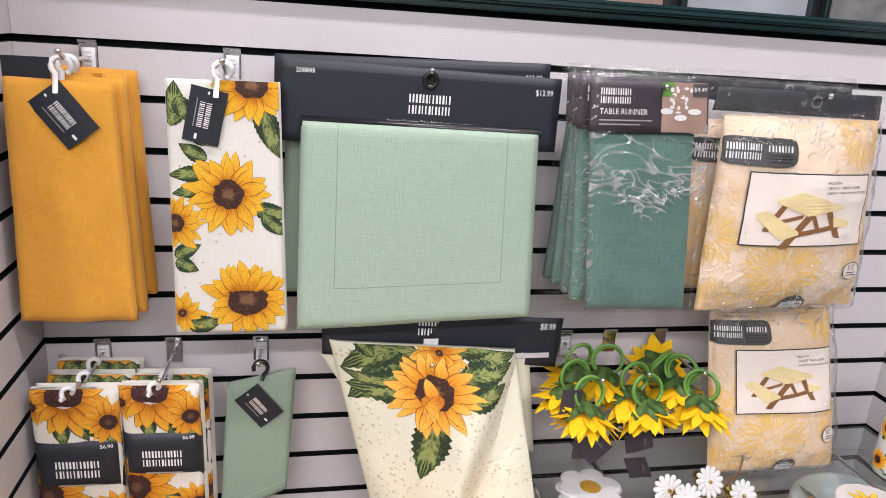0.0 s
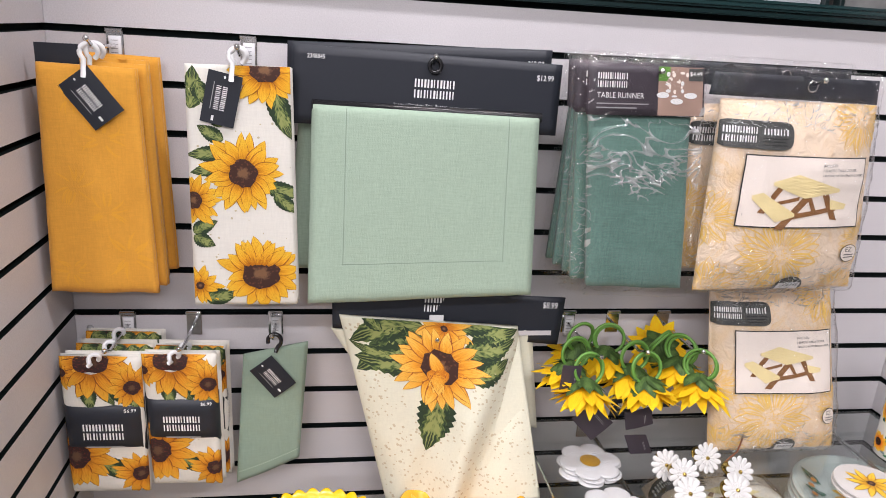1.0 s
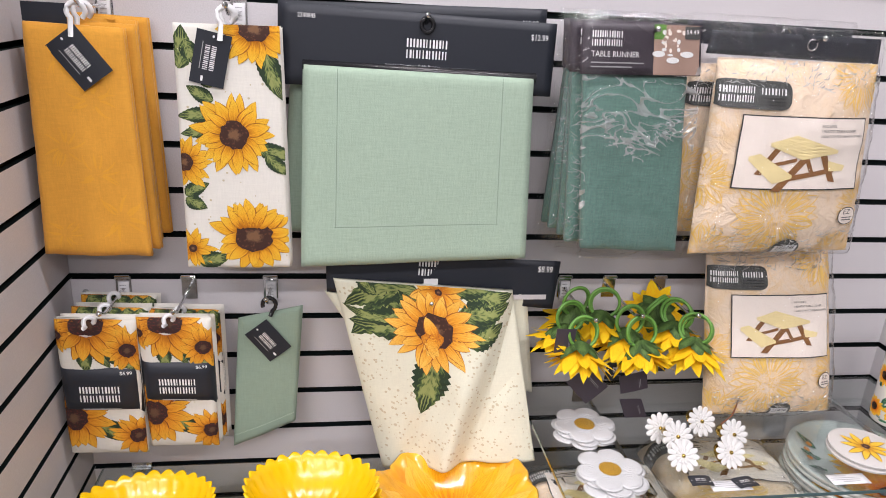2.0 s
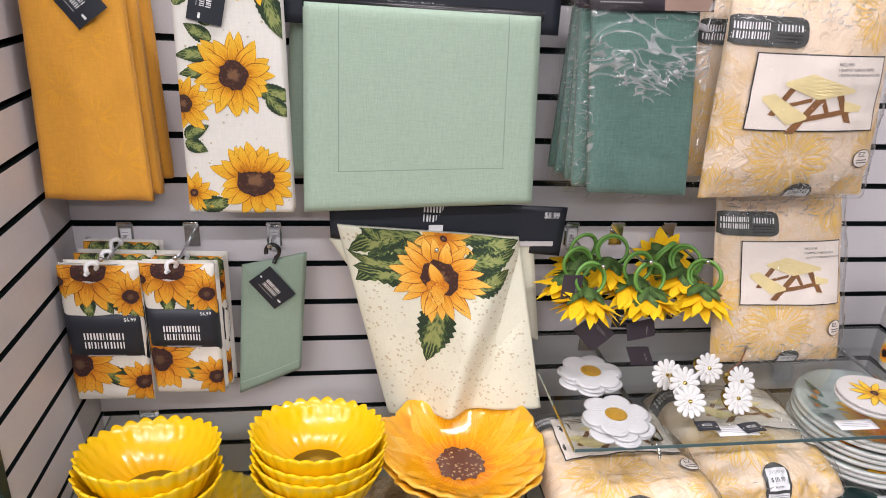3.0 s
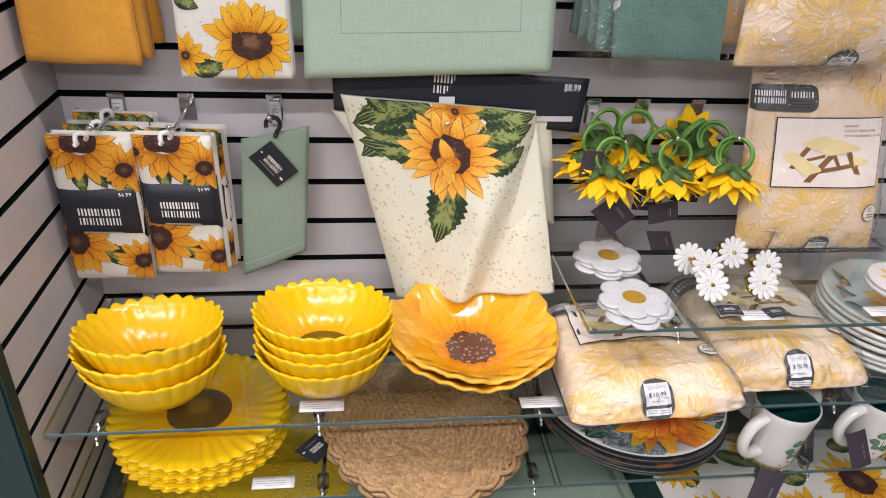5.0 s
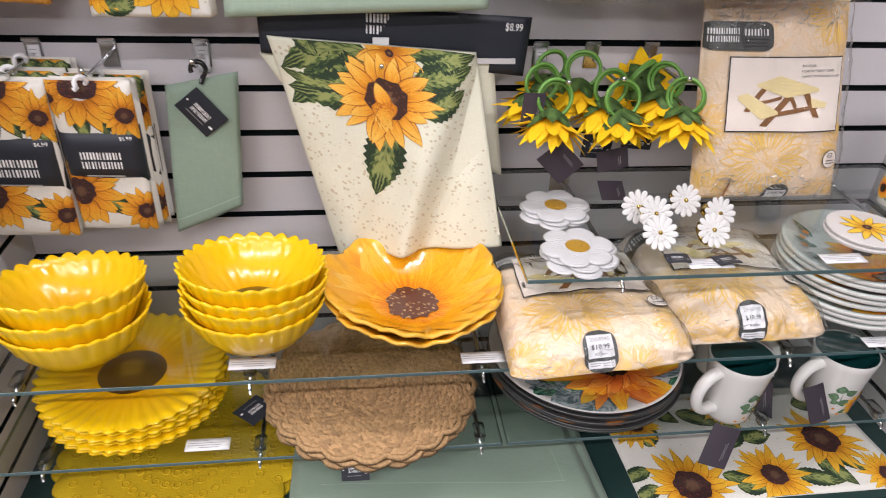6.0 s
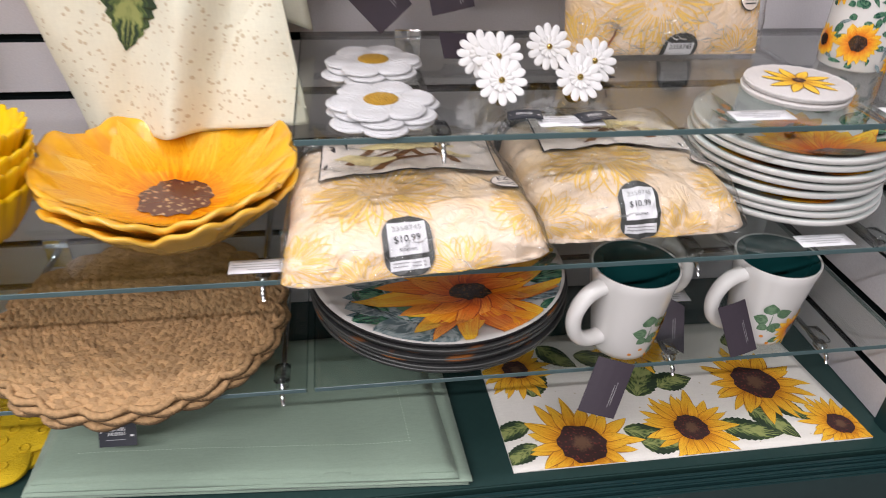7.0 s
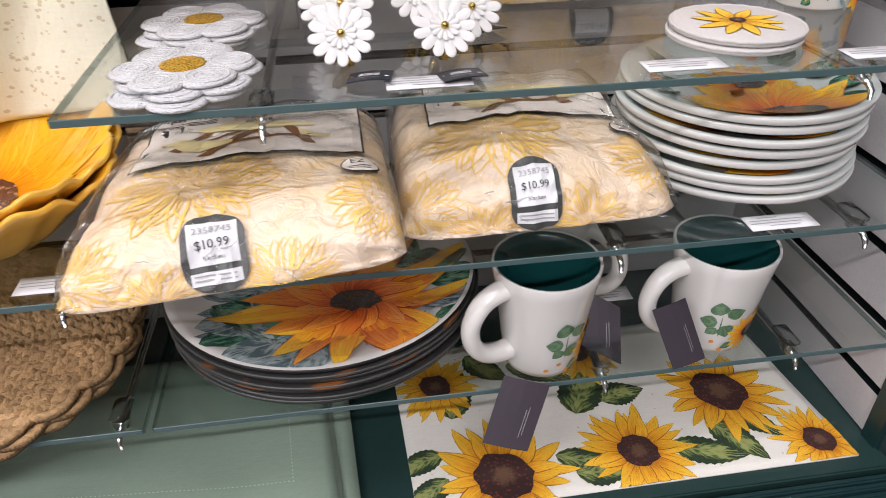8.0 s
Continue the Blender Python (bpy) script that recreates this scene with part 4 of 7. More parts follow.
for x, reach in ((0.098, 0.135), (0.293, 0.145), (0.572, 0.105), (0.894, 0.175), (1.145, 0.19)):
    peg(x, ROW_A, reach)
for x, reach in ((0.085, 0.135), (0.192, 0.13), (0.329, 0.085), (0.600, 0.105), (0.862, 0.175), (0.949, 0.16), (1.049, 0.16)):
    peg(x, ROW_B, reach)
t = thing("panel_screw", "small dark screw head in the grey panel", "screw", at=(0.023, -0.002, 1.146))
bm = bmesh.new()
ball(bm, (0.023, 0.0, 1.146), 0.006, 0, 1.0)
part("head", bm, "ink_grey", t)


# ---- hanging cloths ----
def tag_card(parent, c, w, h, rot, y_dir=-1, mat="card", side=(1, 0, 0), down=(0, 0, -1), price="", name="tag"):
    """A small black card tag with plain bars for the maker's name."""
    side, down = Vector(side), Vector(down)
    S0 = Surf(Vector(c), Vector(c) + side * w, Vector(c) + down * h, Vector(c) + side * w + down * h, 0.0, 8, 0.0004)
    cu, cv = w / 2, h / 2
    def S(u, v, off=0.0):
        x, y = u - cu, v - cv
        return Vector(c) + side * (cu + x * math.cos(rot) - y * math.sin(rot)) + down * (cv + x * math.sin(rot) + y * math.cos(rot)) + S0.n * (off + 0.0015 * math.sin(3 * u / w))
    bm = bmesh.new()
    G = [[bm.verts.new(S(w * i / 4, h * j / 4, o)) for i in range(5)] for o in (0.0, -0.0009) for j in range(5)]
    F, B = G[:5], G[5:]
    for j in range(4):
        for i in range(4):
            bm.faces.new((F[j][i], F[j + 1][i], F[j + 1][i + 1], F[j][i + 1]))
            bm.faces.new((B[j][i], B[j][i + 1], B[j + 1][i + 1], B[j + 1][i]))
    for i in range(4):
        bm.faces.new((F[0][i], F[0][i + 1], B[0][i + 1], B[0][i]))
        bm.faces.new((F[4][i], B[4][i], B[4][i + 1], F[4][i + 1]))
        bm.faces.new((F[i][0], B[i][0], B[i + 1][0], F[i + 1][0]))
        bm.faces.new((F[i][4], F[i + 1][4], B[i + 1][4], B[i][4]))
    ob = part(name, bm, mat, parent, "small dark card tag")
    bm = bmesh.new()
    if mat == "card":
        def T(u, v, off=0.0):
            return S(w - v, u, off) if h > w else S(u, v, off)
        L, B = max(w, h), min(w, h)
        brand_bars(bm, T, L * 0.25, B * 0.36, L * 0.48, 0.0004, 0)
        rule(bm, T, L * 0.20, B * 0.76, L * 0.52, B * 0.022, 0.0004, 1)
        spot(bm, T, (L * 0.08, B * 0.5), L * 0.030, L * 0.022, 0.0004, 0, 8)
        rule(bm, T, L * 0.84, B * 0.62, L * 0.10, B * 0.07, 0.0004, 0)
    else:
        for k in range(2):
            rule(bm, S, w * (0.68 + 0.055 * k), h * (0.40 - 0.04 * k), w * 0.014, h * 0.42, 0.0004, 1)
    tagged(part("lettering", bm, ["ink", "ink_grey"], ob), kind="stuff")
    return ob


def loop_hanger(parent, x, y, z, mat="white_plastic", drop=0.034, w=0.008, r=0.0105):
    bm = bmesh.new()
    pts = []
    for k in range(15):
        a = math.radians(-60 + 300 * k / 14)
        pts.append((x + r * math.cos(a), y - 0.001 * k, z + r * math.sin(a)))
    pts.append((x - 0.008, y - 0.013, z - drop))
    tube(bm, pts, 0.0036, 8)
    return part("hanger", bm, mat, parent, smooth=True)


def layered(S, th, n, nu=24, nv=34):
    """A folded cloth: several thin layers behind one another."""
    bm = bmesh.new()
    S.sheet(th / n * 0.9, nu, nv, 0, bm)
    for k in range(1, n):
        off = S.n * (-th * k / n)
        sh = Vector((0.0022 * math.sin(2.1 * k), 0, 0.0028 * math.cos(1.7 * k)))
        cs = [c + off + sh for c in S.c]
        Surf(*cs, bulge=S.bulge, k=S.k, wr=S.wr, ws=S.ws, seed=S.seed + k, fold=S.fold, folds=S.folds).sheet(th / n * 0.9, max(8, nu // 2), max(8, nv // 2), 0, bm)
    return bm


def mustard_towel(k, y, dx, front):
    sh = Vector((dx, 0, 0.004 * k))
    S = Surf(Vector((0.024, y, 1.590)) + sh, Vector((0.150, y + 0.004, 1.586)) + sh, Vector((0.013, y - 0.002, 1.257)) + sh, Vector((0.160, y + 0.010, 1.250)) + sh,
             0.006, 7, 0.0030, 13, 2.0 + k, 0.0035, 1.6)
    t = thing("kitchen_towel", "folded mustard yellow damask towel on a white hanger", "towel", "mustard towels on the hook", at=(0.09 + dx, y, 1.25))
    part("cloth", layered(S, 0.017, 3), "mustard", t, smooth=True)
    if k < 2:
        loop_hanger(t, 0.094, y + 0.004, 1.607)
    if front:
        rnd = random.Random(4)
        bm = bmesh.new()
        for u, v, r in ((0.105, 0.275, 0.030), (0.040, 0.17, 0.024), (0.085, 0.10, 0.026), (0.030, 0.30, 0.020), (0.080, 0.205, 0.022), (0.045, 0.045, 0.018)):
            for q in range(11):
                strip(bm, S, (u, v), q * math.tau / 11 + rnd.random(), r * rnd.uniform(0.8, 1.1), r * 0.07, 0.0003, 0, 5, rnd.uniform(-0.5, 0.5), r * 0.35)
        tagged(part("woven_pattern", bm, "mustard_lit", t, "raised tone-on-tone floral weave"), kind="stuff")
        tag_card(t, (0.0685, y - 0.0085, 1.582), 0.050, 0.074, math.radians(-37))
    return t


for k, (y, dx) in enumerate(((-0.112, 0.0), (-0.086, 0.009), (-0.060, 0.004), (-0.034, 0.014))):
    mustard_towel(k, y, dx, k == 0)
t = thing("card_tag", "black card tags behind the mustard towels", "tag", at=(0.055, -0.09, 1.585))
part("tag", boxed((0.018, -0.0965, 1.575), (0.075, -0.0955, 1.615)), "card", t)


def print_sunflowers(S, parent, rnd):
    """The sunflower print of the white tea towel."""
    P = Print(S, parent, "petal", "seed")
    P.dots(75, rnd, 0.0007, 0.0020, lambda u, v: v > 0.15)
    for u, v, a, L, w in ((0.36, 0.36, 3.45, 0.056, 0.012), (0.38, 0.39, 2.85, 0.056, 0.012), (0.34, 0.29, -2.75, 0.042, 0.011), (0.72, 0.47, 0.40, 0.062, 0.013), (0.82, 0.50, 1.0, 0.050, 0.011), (0.80, 0.08, 1.15, 0.080, 0.016), (0.86, 0.10, 1.5, 0.070, 0.014),
                          (0.03, 0.17, -1.35, 0.060, 0.017), (0.10, 0.06, 1.25, 0.036, 0.012), (0.02, 0.68, -0.75, 0.040, 0.011), (0.02, 0.69, 0.55, 0.034, 0.011), (0.10, 0.965, 0.05, 0.048, 0.014), (0.32, 0.24, -1.9, 0.03, 0.012)):
        P.leaf(u, v, a, L, w, rnd)
    P.flower(0.03, 0.54, 0.042, 0.013, rnd, 12, 0.0008)
    P.flower(0.52, 0.425, 0.060, 0.0205, rnd, 15)
    P.flower(0.76, 0.015, 0.056, 0.022, rnd, 13, squash=0.75)
    P.flower(0.06, 0.91, 0.034, 0.006, rnd, 9, 0.0008)
    P.flower(0.66, 0.855, 0.062, 0.027, rnd, 13, squash=0.9, extra=[(-2.3 + 0.36 * k, 0.040 * rnd.uniform(0.8, 1.1), 0.008, -0.016 + 0.006 * k, -0.014) for k in range(5)])


for k, y in enumerate((-0.121, -0.098)):
    dz = -0.003 * k
    S = Surf((0.219 - 0.004 * k, y, 1.598 + dz), (0.362, y + 0.002, 1.600 + dz), (0.219, y - 0.003, 1.240 + dz), (0.371 + 0.001 * k, y + 0.002, 1.239 + dz), 0.004, 8, 0.0009, 11, 7.0 + k)
    t = thing("tea_towel", "white tea towel printed with yellow sunflowers", "towel", "sunflower tea towels on the hook", at=(0.29, y, 1.24))
    part("cloth", layered(S, 0.014, 3, 30, 60), "white_cloth", t, smooth=True)
    print_sunflowers(S, t, random.Random(21))
    loop_hanger(t, 0.291, y - 0.002, 1.612)
    if k == 0:
        tag_card(t, (0.2445, y - 0.008, 1.589), 0.047, 0.073, math.radians(12))


def header_card(name, S, parent, price, code, line, hole=None, brand=(0.5, 0.5, 0.18), label="black header card"):
    ob = part(name, S.sheet(0.0008, 30, 8), "card", parent, label, True)
    bm = bmesh.new()
    W, H = S.W, S.H
    lettering(bm, S, price, W * 0.905, H * 0.24, W * 0.065, 0.0006, 0, tall=1.25)
    if code:
        lettering(bm, S, code, W * 0.055, H * 0.16, W * 0.062, 0.0006, 0, tall=1.2)
    u, v, w = brand
    brand_bars(bm, S, W * (u - w / 2), H * v, W * w, 0.0006, 0)
    if line:
        lettering(bm, S, "Stitched Chambray Table Runner", W * 0.37, H * 0.70, W * 0.20, 0.0006, 0)
        rule(bm, S, W * 0.58, H * 0.68, W * 0.12, H * 0.018, 0.0006, 1)
    tagged(part("lettering", bm, ["ink", "ink_grey"], ob), kind="stuff")
    return ob


# sage table runners on black header cards
for k, (y, dx, dz) in enumerate(((-0.086, 0.0, 0.0), (-0.052, -0.008, 0.002))):
    t = thing("table_runner", "folded sage green chambray table runner on a black header card", "table runner", "sage runners on the hook", at=(0.56, y, 1.25))
    C = Surf((0.363 + dx, y, 1.632 + dz), (0.772 + dx, y, 1.622 + dz + 0.018 * k), (0.361 + dx, y, 1.517 + dz), (0.772 + dx, y, 1.513 + dz + 0.018 * k), 0.0, 8, 0.0006, 6, 3.0)
    header_card("header_card", C, t, "$12.99", "2348845", True, brand=(0.520, 0.33, 0.155))
    bm = bmesh.new()
    tube(bm, [(0.574 + dx + 0.009 * math.cos(a * math.tau / 18), y - 0.003, 1.611 + dz + 0.010 * math.sin(a * math.tau / 18)) for a in range(18)], 0.0032, 8, closed=True)
    part("eyelet", bm, "black_plastic", t, "glossy black hanging eyelet", True)
    bm = bmesh.new()
    tube(bm, [(0.392 + dx, y - 0.006, 1.547 + dz), (0.744 + dx, y - 0.006, 1.541 + dz)], 0.0075, 10)
    part("hanging_bar", bm, "black_plastic", t, smooth=True)
    S = Surf((0.394 + dx, y - 0.018, 1.548 + dz), (0.738 + dx, y - 0.018, 1.541 + dz), (0.389 + dx, y - 0.034, 1.240 + dz + 0.03 * k), (0.749 + dx, y - 0.030, 1.254 + dz + 0.03 * k), 0.004, 40, 0.0014, 8, 5.0 + k, 0.0022, 1.2)
    if k:
        S.c[0] += Vector((-0.012, 0.01, -0.01)); S.c[2] += Vector((-0.024, 0.02, 0.01))
    part("cloth", layered(S, 0.016, 3, 34, 34), "sage", t, smooth=True)
    if k == 0:
        bm = bmesh.new()
        W, H = S.W, S.H
        for n in range(60):
            v = 0.004 + (H - 0.066) * n / 59
            for u in (0.050 + 0.002 * v, W - 0.049 - 0.002 * v):
                spot(bm, S, (u, v), 0.0007, 0.0011, 0.0004, 0, 6, rings=1)
        for n in range(64):
            spot(bm, S, (0.050 + (W - 0.099) * n / 63, H - 0.062), 0.0011, 0.0007, 0.0004, 0, 6, rings=1)
        tagged(part("drawn_stitching", bm, "stitch", t, "dark dotted hemstitch line"), kind="stuff")


# teal runners in clear bags
def bag(S, th_front=0.004, seed=0.0, nu=46, nv=60, crease=0.006, grow=0.006):
    """Loose clear film in front of a soft thing."""
    c = [p.copy() for p in S.c]
    ax, ay = (c[1] - c[0]).normalized(), (c[2] - c[0]).normalized()
    c[0] += -ax * grow - ay * grow; c[1] += ax * grow - ay * grow; c[2] += -ax * grow + ay * grow; c[3] += ax * grow + ay * grow
    if isinstance(S, Pad):
        F = Pad(*c, bulge=S.bulge + th_front + crease * 0.6, k=S.k, wr=S.wr, ws=20.0, seed=seed, crease=crease * 0.7).rolled(S.th, S.roll)
    else:
        F = Surf(*c, bulge=S.bulge + th_front + crease, k=S.k, wr=S.wr, ws=20.0, seed=seed, crease=crease)
    bm = bmesh.new()
    V = [[bm.verts.new(F(F.W * i / nu, F.H * j / nv)) for i in range(nu + 1)] for j in range(nv + 1)]
    for j in range(nv):
        for i in range(nu):
            f = bm.faces.new((V[j][i], V[j + 1][i], V[j + 1][i + 1], V[j][i + 1]))
            f.smooth = True
    return bm


def crumpled(S, seed, nu=200, nv=340):
    """Loose film drawn into a web of narrow rounded creases across its upper half."""
    bm = bmesh.new()
    rows, sharp = [], []
    for j in range(nv + 1):
        b = j / nv
        v = S.H * b
        row = []
        for i in range(nu + 1):
            a = i / nu
            u = S.W * a
            q = Vector((u * 30 + seed, v * 62 + 0.8 * math.sin(6 * a), seed))
            q = q + 0.8 * noise.noise_vector(q * 0.7)
            zone = math.exp(-((b - 0.44 - 0.05 * math.cos(6 * a - 3)) / 0.060) ** 2)
            k = 0.06 + zone + 0.6 * math.exp(-((b - 0.31) / 0.08) ** 2) + 0.4 * math.exp(-(min(a, 1 - a) / 0.05) ** 2)
            fold = math.exp(-(noise.noise(q) / 0.080) ** 2) + zone * math.exp(-(noise.noise(q * 2.0 + Vector((7, 3, 1))) / 0.13) ** 2)
            row.append(bm.verts.new(S(u, v, 0.005 + 0.0026 * min(k, 1.2) * fold + 0.002 * noise.noise(q * 0.5))))
            sharp.append(min(k, 1.2) * fold)
        rows.append(row)
    for j in range(nv):
        for i in range(nu):
            f = bm.faces.new((rows[j][i], rows[j + 1][i], rows[j + 1][i + 1], rows[j][i + 1]))
            f.smooth, f.material_index = True, 1 if 0.26 < sharp[j * (nu + 1) + i] else 0
    return bm


for k in range(5):
    y, dx = -0.160 + 0.027 * k, (0.0, 0.002, 0.008, 0.010, 0.016)[k] - 0.010 * (k > 0)
    lean = 0.005 * k
    t = thing("table_runner", "teal linen-look table runner in a clear bag", "table runner", "bagged teal runners on the hook", at=(0.88, y, 1.29))
    S = Surf((0.797 + dx, y, 1.557), (0.957 + dx, y, 1.559), (0.822 + dx - lean * 2, y - 0.010, 1.292 + 0.002 * k), (0.981 + dx - lean * 2, y - 0.010, 1.287), 0.007, 5, 0.0012, 12, 31.0 + k, 0.0015, 2.0)
    part("cloth", layered(S, 0.016, 2, 24, 30), "teal", t, smooth=True)
    C = Surf((0.785 + dx, y - 0.004, 1.631), (0.964 + dx, y - 0.004, 1.633), (0.788 + dx, y - 0.010, 1.558), (0.972 + dx, y - 0.010, 1.562), 0.0, 8, 0.0008, 10, k)
    ins = part("insert_card", C.sheet(0.0008, 14, 6), "aubergine", t, "plum card insert with a table photograph", True)
    bm = bmesh.new()
    W, H = C.W, C.H
    brand_bars(bm, C, W * 0.08, H * 0.17, W * 0.26, 0.0006, 0)
    if k == 0:
        lettering(bm, C, "TABLE RUNNER", W * 0.08, H * 0.66, W * 0.40, 0.0006, 0, tall=1.1)
        for q in range(2):
            rule(bm, C, W * 0.08, H * (0.76 + 0.08 * q), W * (0.44 - 0.1 * q), H * 0.025, 0.0006, 1)
        quad_on(bm, C, W * 0.60, 0.001, W * 0.985, H * 0.99, 0.0006, 4)
        quad_on(bm, C, W * 0.60, 0.001, W * 0.70, H * 0.30, 0.0007, 6)
        rnd = random.Random(9)
        for q in range(26):
            spot(bm, C, (W * rnd.uniform(0.68, 0.9), H * rnd.uniform(0.12, 0.6)), 0.0042 * rnd.uniform(0.4, 1.1), 0.0034 * rnd.uniform(0.4, 1.1), 0.0009 + 0.00002 * q, (3, 0, 3, 4)[q % 4], 8, rings=1)
        for q in range(3):
            spot(bm, C, (W * (0.64 + 0.12 * q), H * (0.58 + 0.12 * (q % 2))), 0.010, 0.0045, 0.0016, 0, 12, rings=1)
        quad_on(bm, C, W * 0.86, H * 0.03, W * 0.985, H * 0.28, 0.0018, 5)
        lettering(bm, C, "$4.49", W * 0.87, H * 0.18, W * 0.105, 0.0022, 0)
    part("insert_print", bm, ["ink", "ink_grey", "wood_print", "picture", "art_warm", "slate", "green_cord"], ins)
    B = Surf((0.783 + dx, y - 0.006, 1.640), (0.966 + dx, y - 0.006, 1.641), (0.815 + dx - lean * 2, y - 0.012, 1.278), (0.990 + dx - lean * 2, y - 0.012, 1.275), 0.008, 5, 0.001, 12, 3.0)
    part("clear_bag", crumpled(B, 11.0 + 3 * k) if k == 0 else bag(B, 0.003, 11.0 + 3 * k, crease=0.010), ["film_loose", "film_fold"] if k == 0 else "film", t, "crinkled clear plastic bag")
    if 0 < k < 4:
        fb = film_folds(B, random.Random(60 + k), 60, 0.0, 0.2, 0.10, 0.95, 0.010, 0.85, 0.45)
        tagged(part("film_crease", fb, "film_fold", t, "fine creases of clear film"), kind="stuff")


# ---- vinyl picnic cover packs ----
def picnic_table(bm, S, u, v, w, off):
    """Small picture of a picnic table with a yellow top and benches; materials 2 yellow, 3 wood."""
    def quad(pts, o, mi):
        p = [Vector((u + a * w, v + b * w)) for a, b in pts]
        n = 7
        G = [[bm.verts.new(S(*((p[0] * (1 - s) + p[3] * s) * (1 - r) + (p[1] * (1 - s) + p[2] * s) * r), off + o)) for s in (k / n for k in range(n + 1))] for r in (k / n for k in range(n + 1))]
        for r in range(n):
            for s in range(n):
                f = bm.faces.new((G[r][s], G[r + 1][s], G[r + 1][s + 1], G[r][s + 1]))
                f.material_index = mi
    for a, b, c, d, h in ((0.25, 0.11, 0.07, 0.365, 0.065), (0.54, 0.18, 0.25, 0.52, 0.085), (0.70, 0.17, 0.83, 0.43, 0.075), (0.53, 0.19, 0.61, 0.34, 0.05)):
        quad(((a, b), (c, d), (c + h, d + 0.01), (a + h, b)), 0.0002, 3)
    quad(((0.42, 0.375), (0.42, 0.425), (0.88, 0.345), (0.88, 0.30)), 0.0003, 3)
    quad(((0.16, 0.28), (0.16, 0.315), (0.47, 0.245), (0.47, 0.21)), 0.0003, 3)
    quad(((0.0, 0.205), (0.26, 0.42), (0.44, 0.37), (0.10, 0.175)), 0.0006, 2)
    quad(((0.0, 0.205), (0.0, 0.24), (0.26, 0.455), (0.26, 0.42)), 0.0006, 2)
    quad(((0.26, 0.42), (0.26, 0.455), (0.44, 0.40), (0.44, 0.37)), 0.0006, 2)
    quad(((0.80, 0.235), (0.82, 0.335), (0.98, 0.335), (1.0, 0.285)), 0.0004, 2)
    quad(((0.19, 0.075), (0.52, 0.195), (0.89, 0.135), (0.43, 0.0)), 0.0009, 2)
    quad(((0.19, 0.075), (0.19, 0.105), (0.52, 0.225), (0.52, 0.195)), 0.0009, 2)
    quad(((0.52, 0.195), (0.52, 0.225), (0.89, 0.165), (0.89, 0.135)), 0.0009, 2)


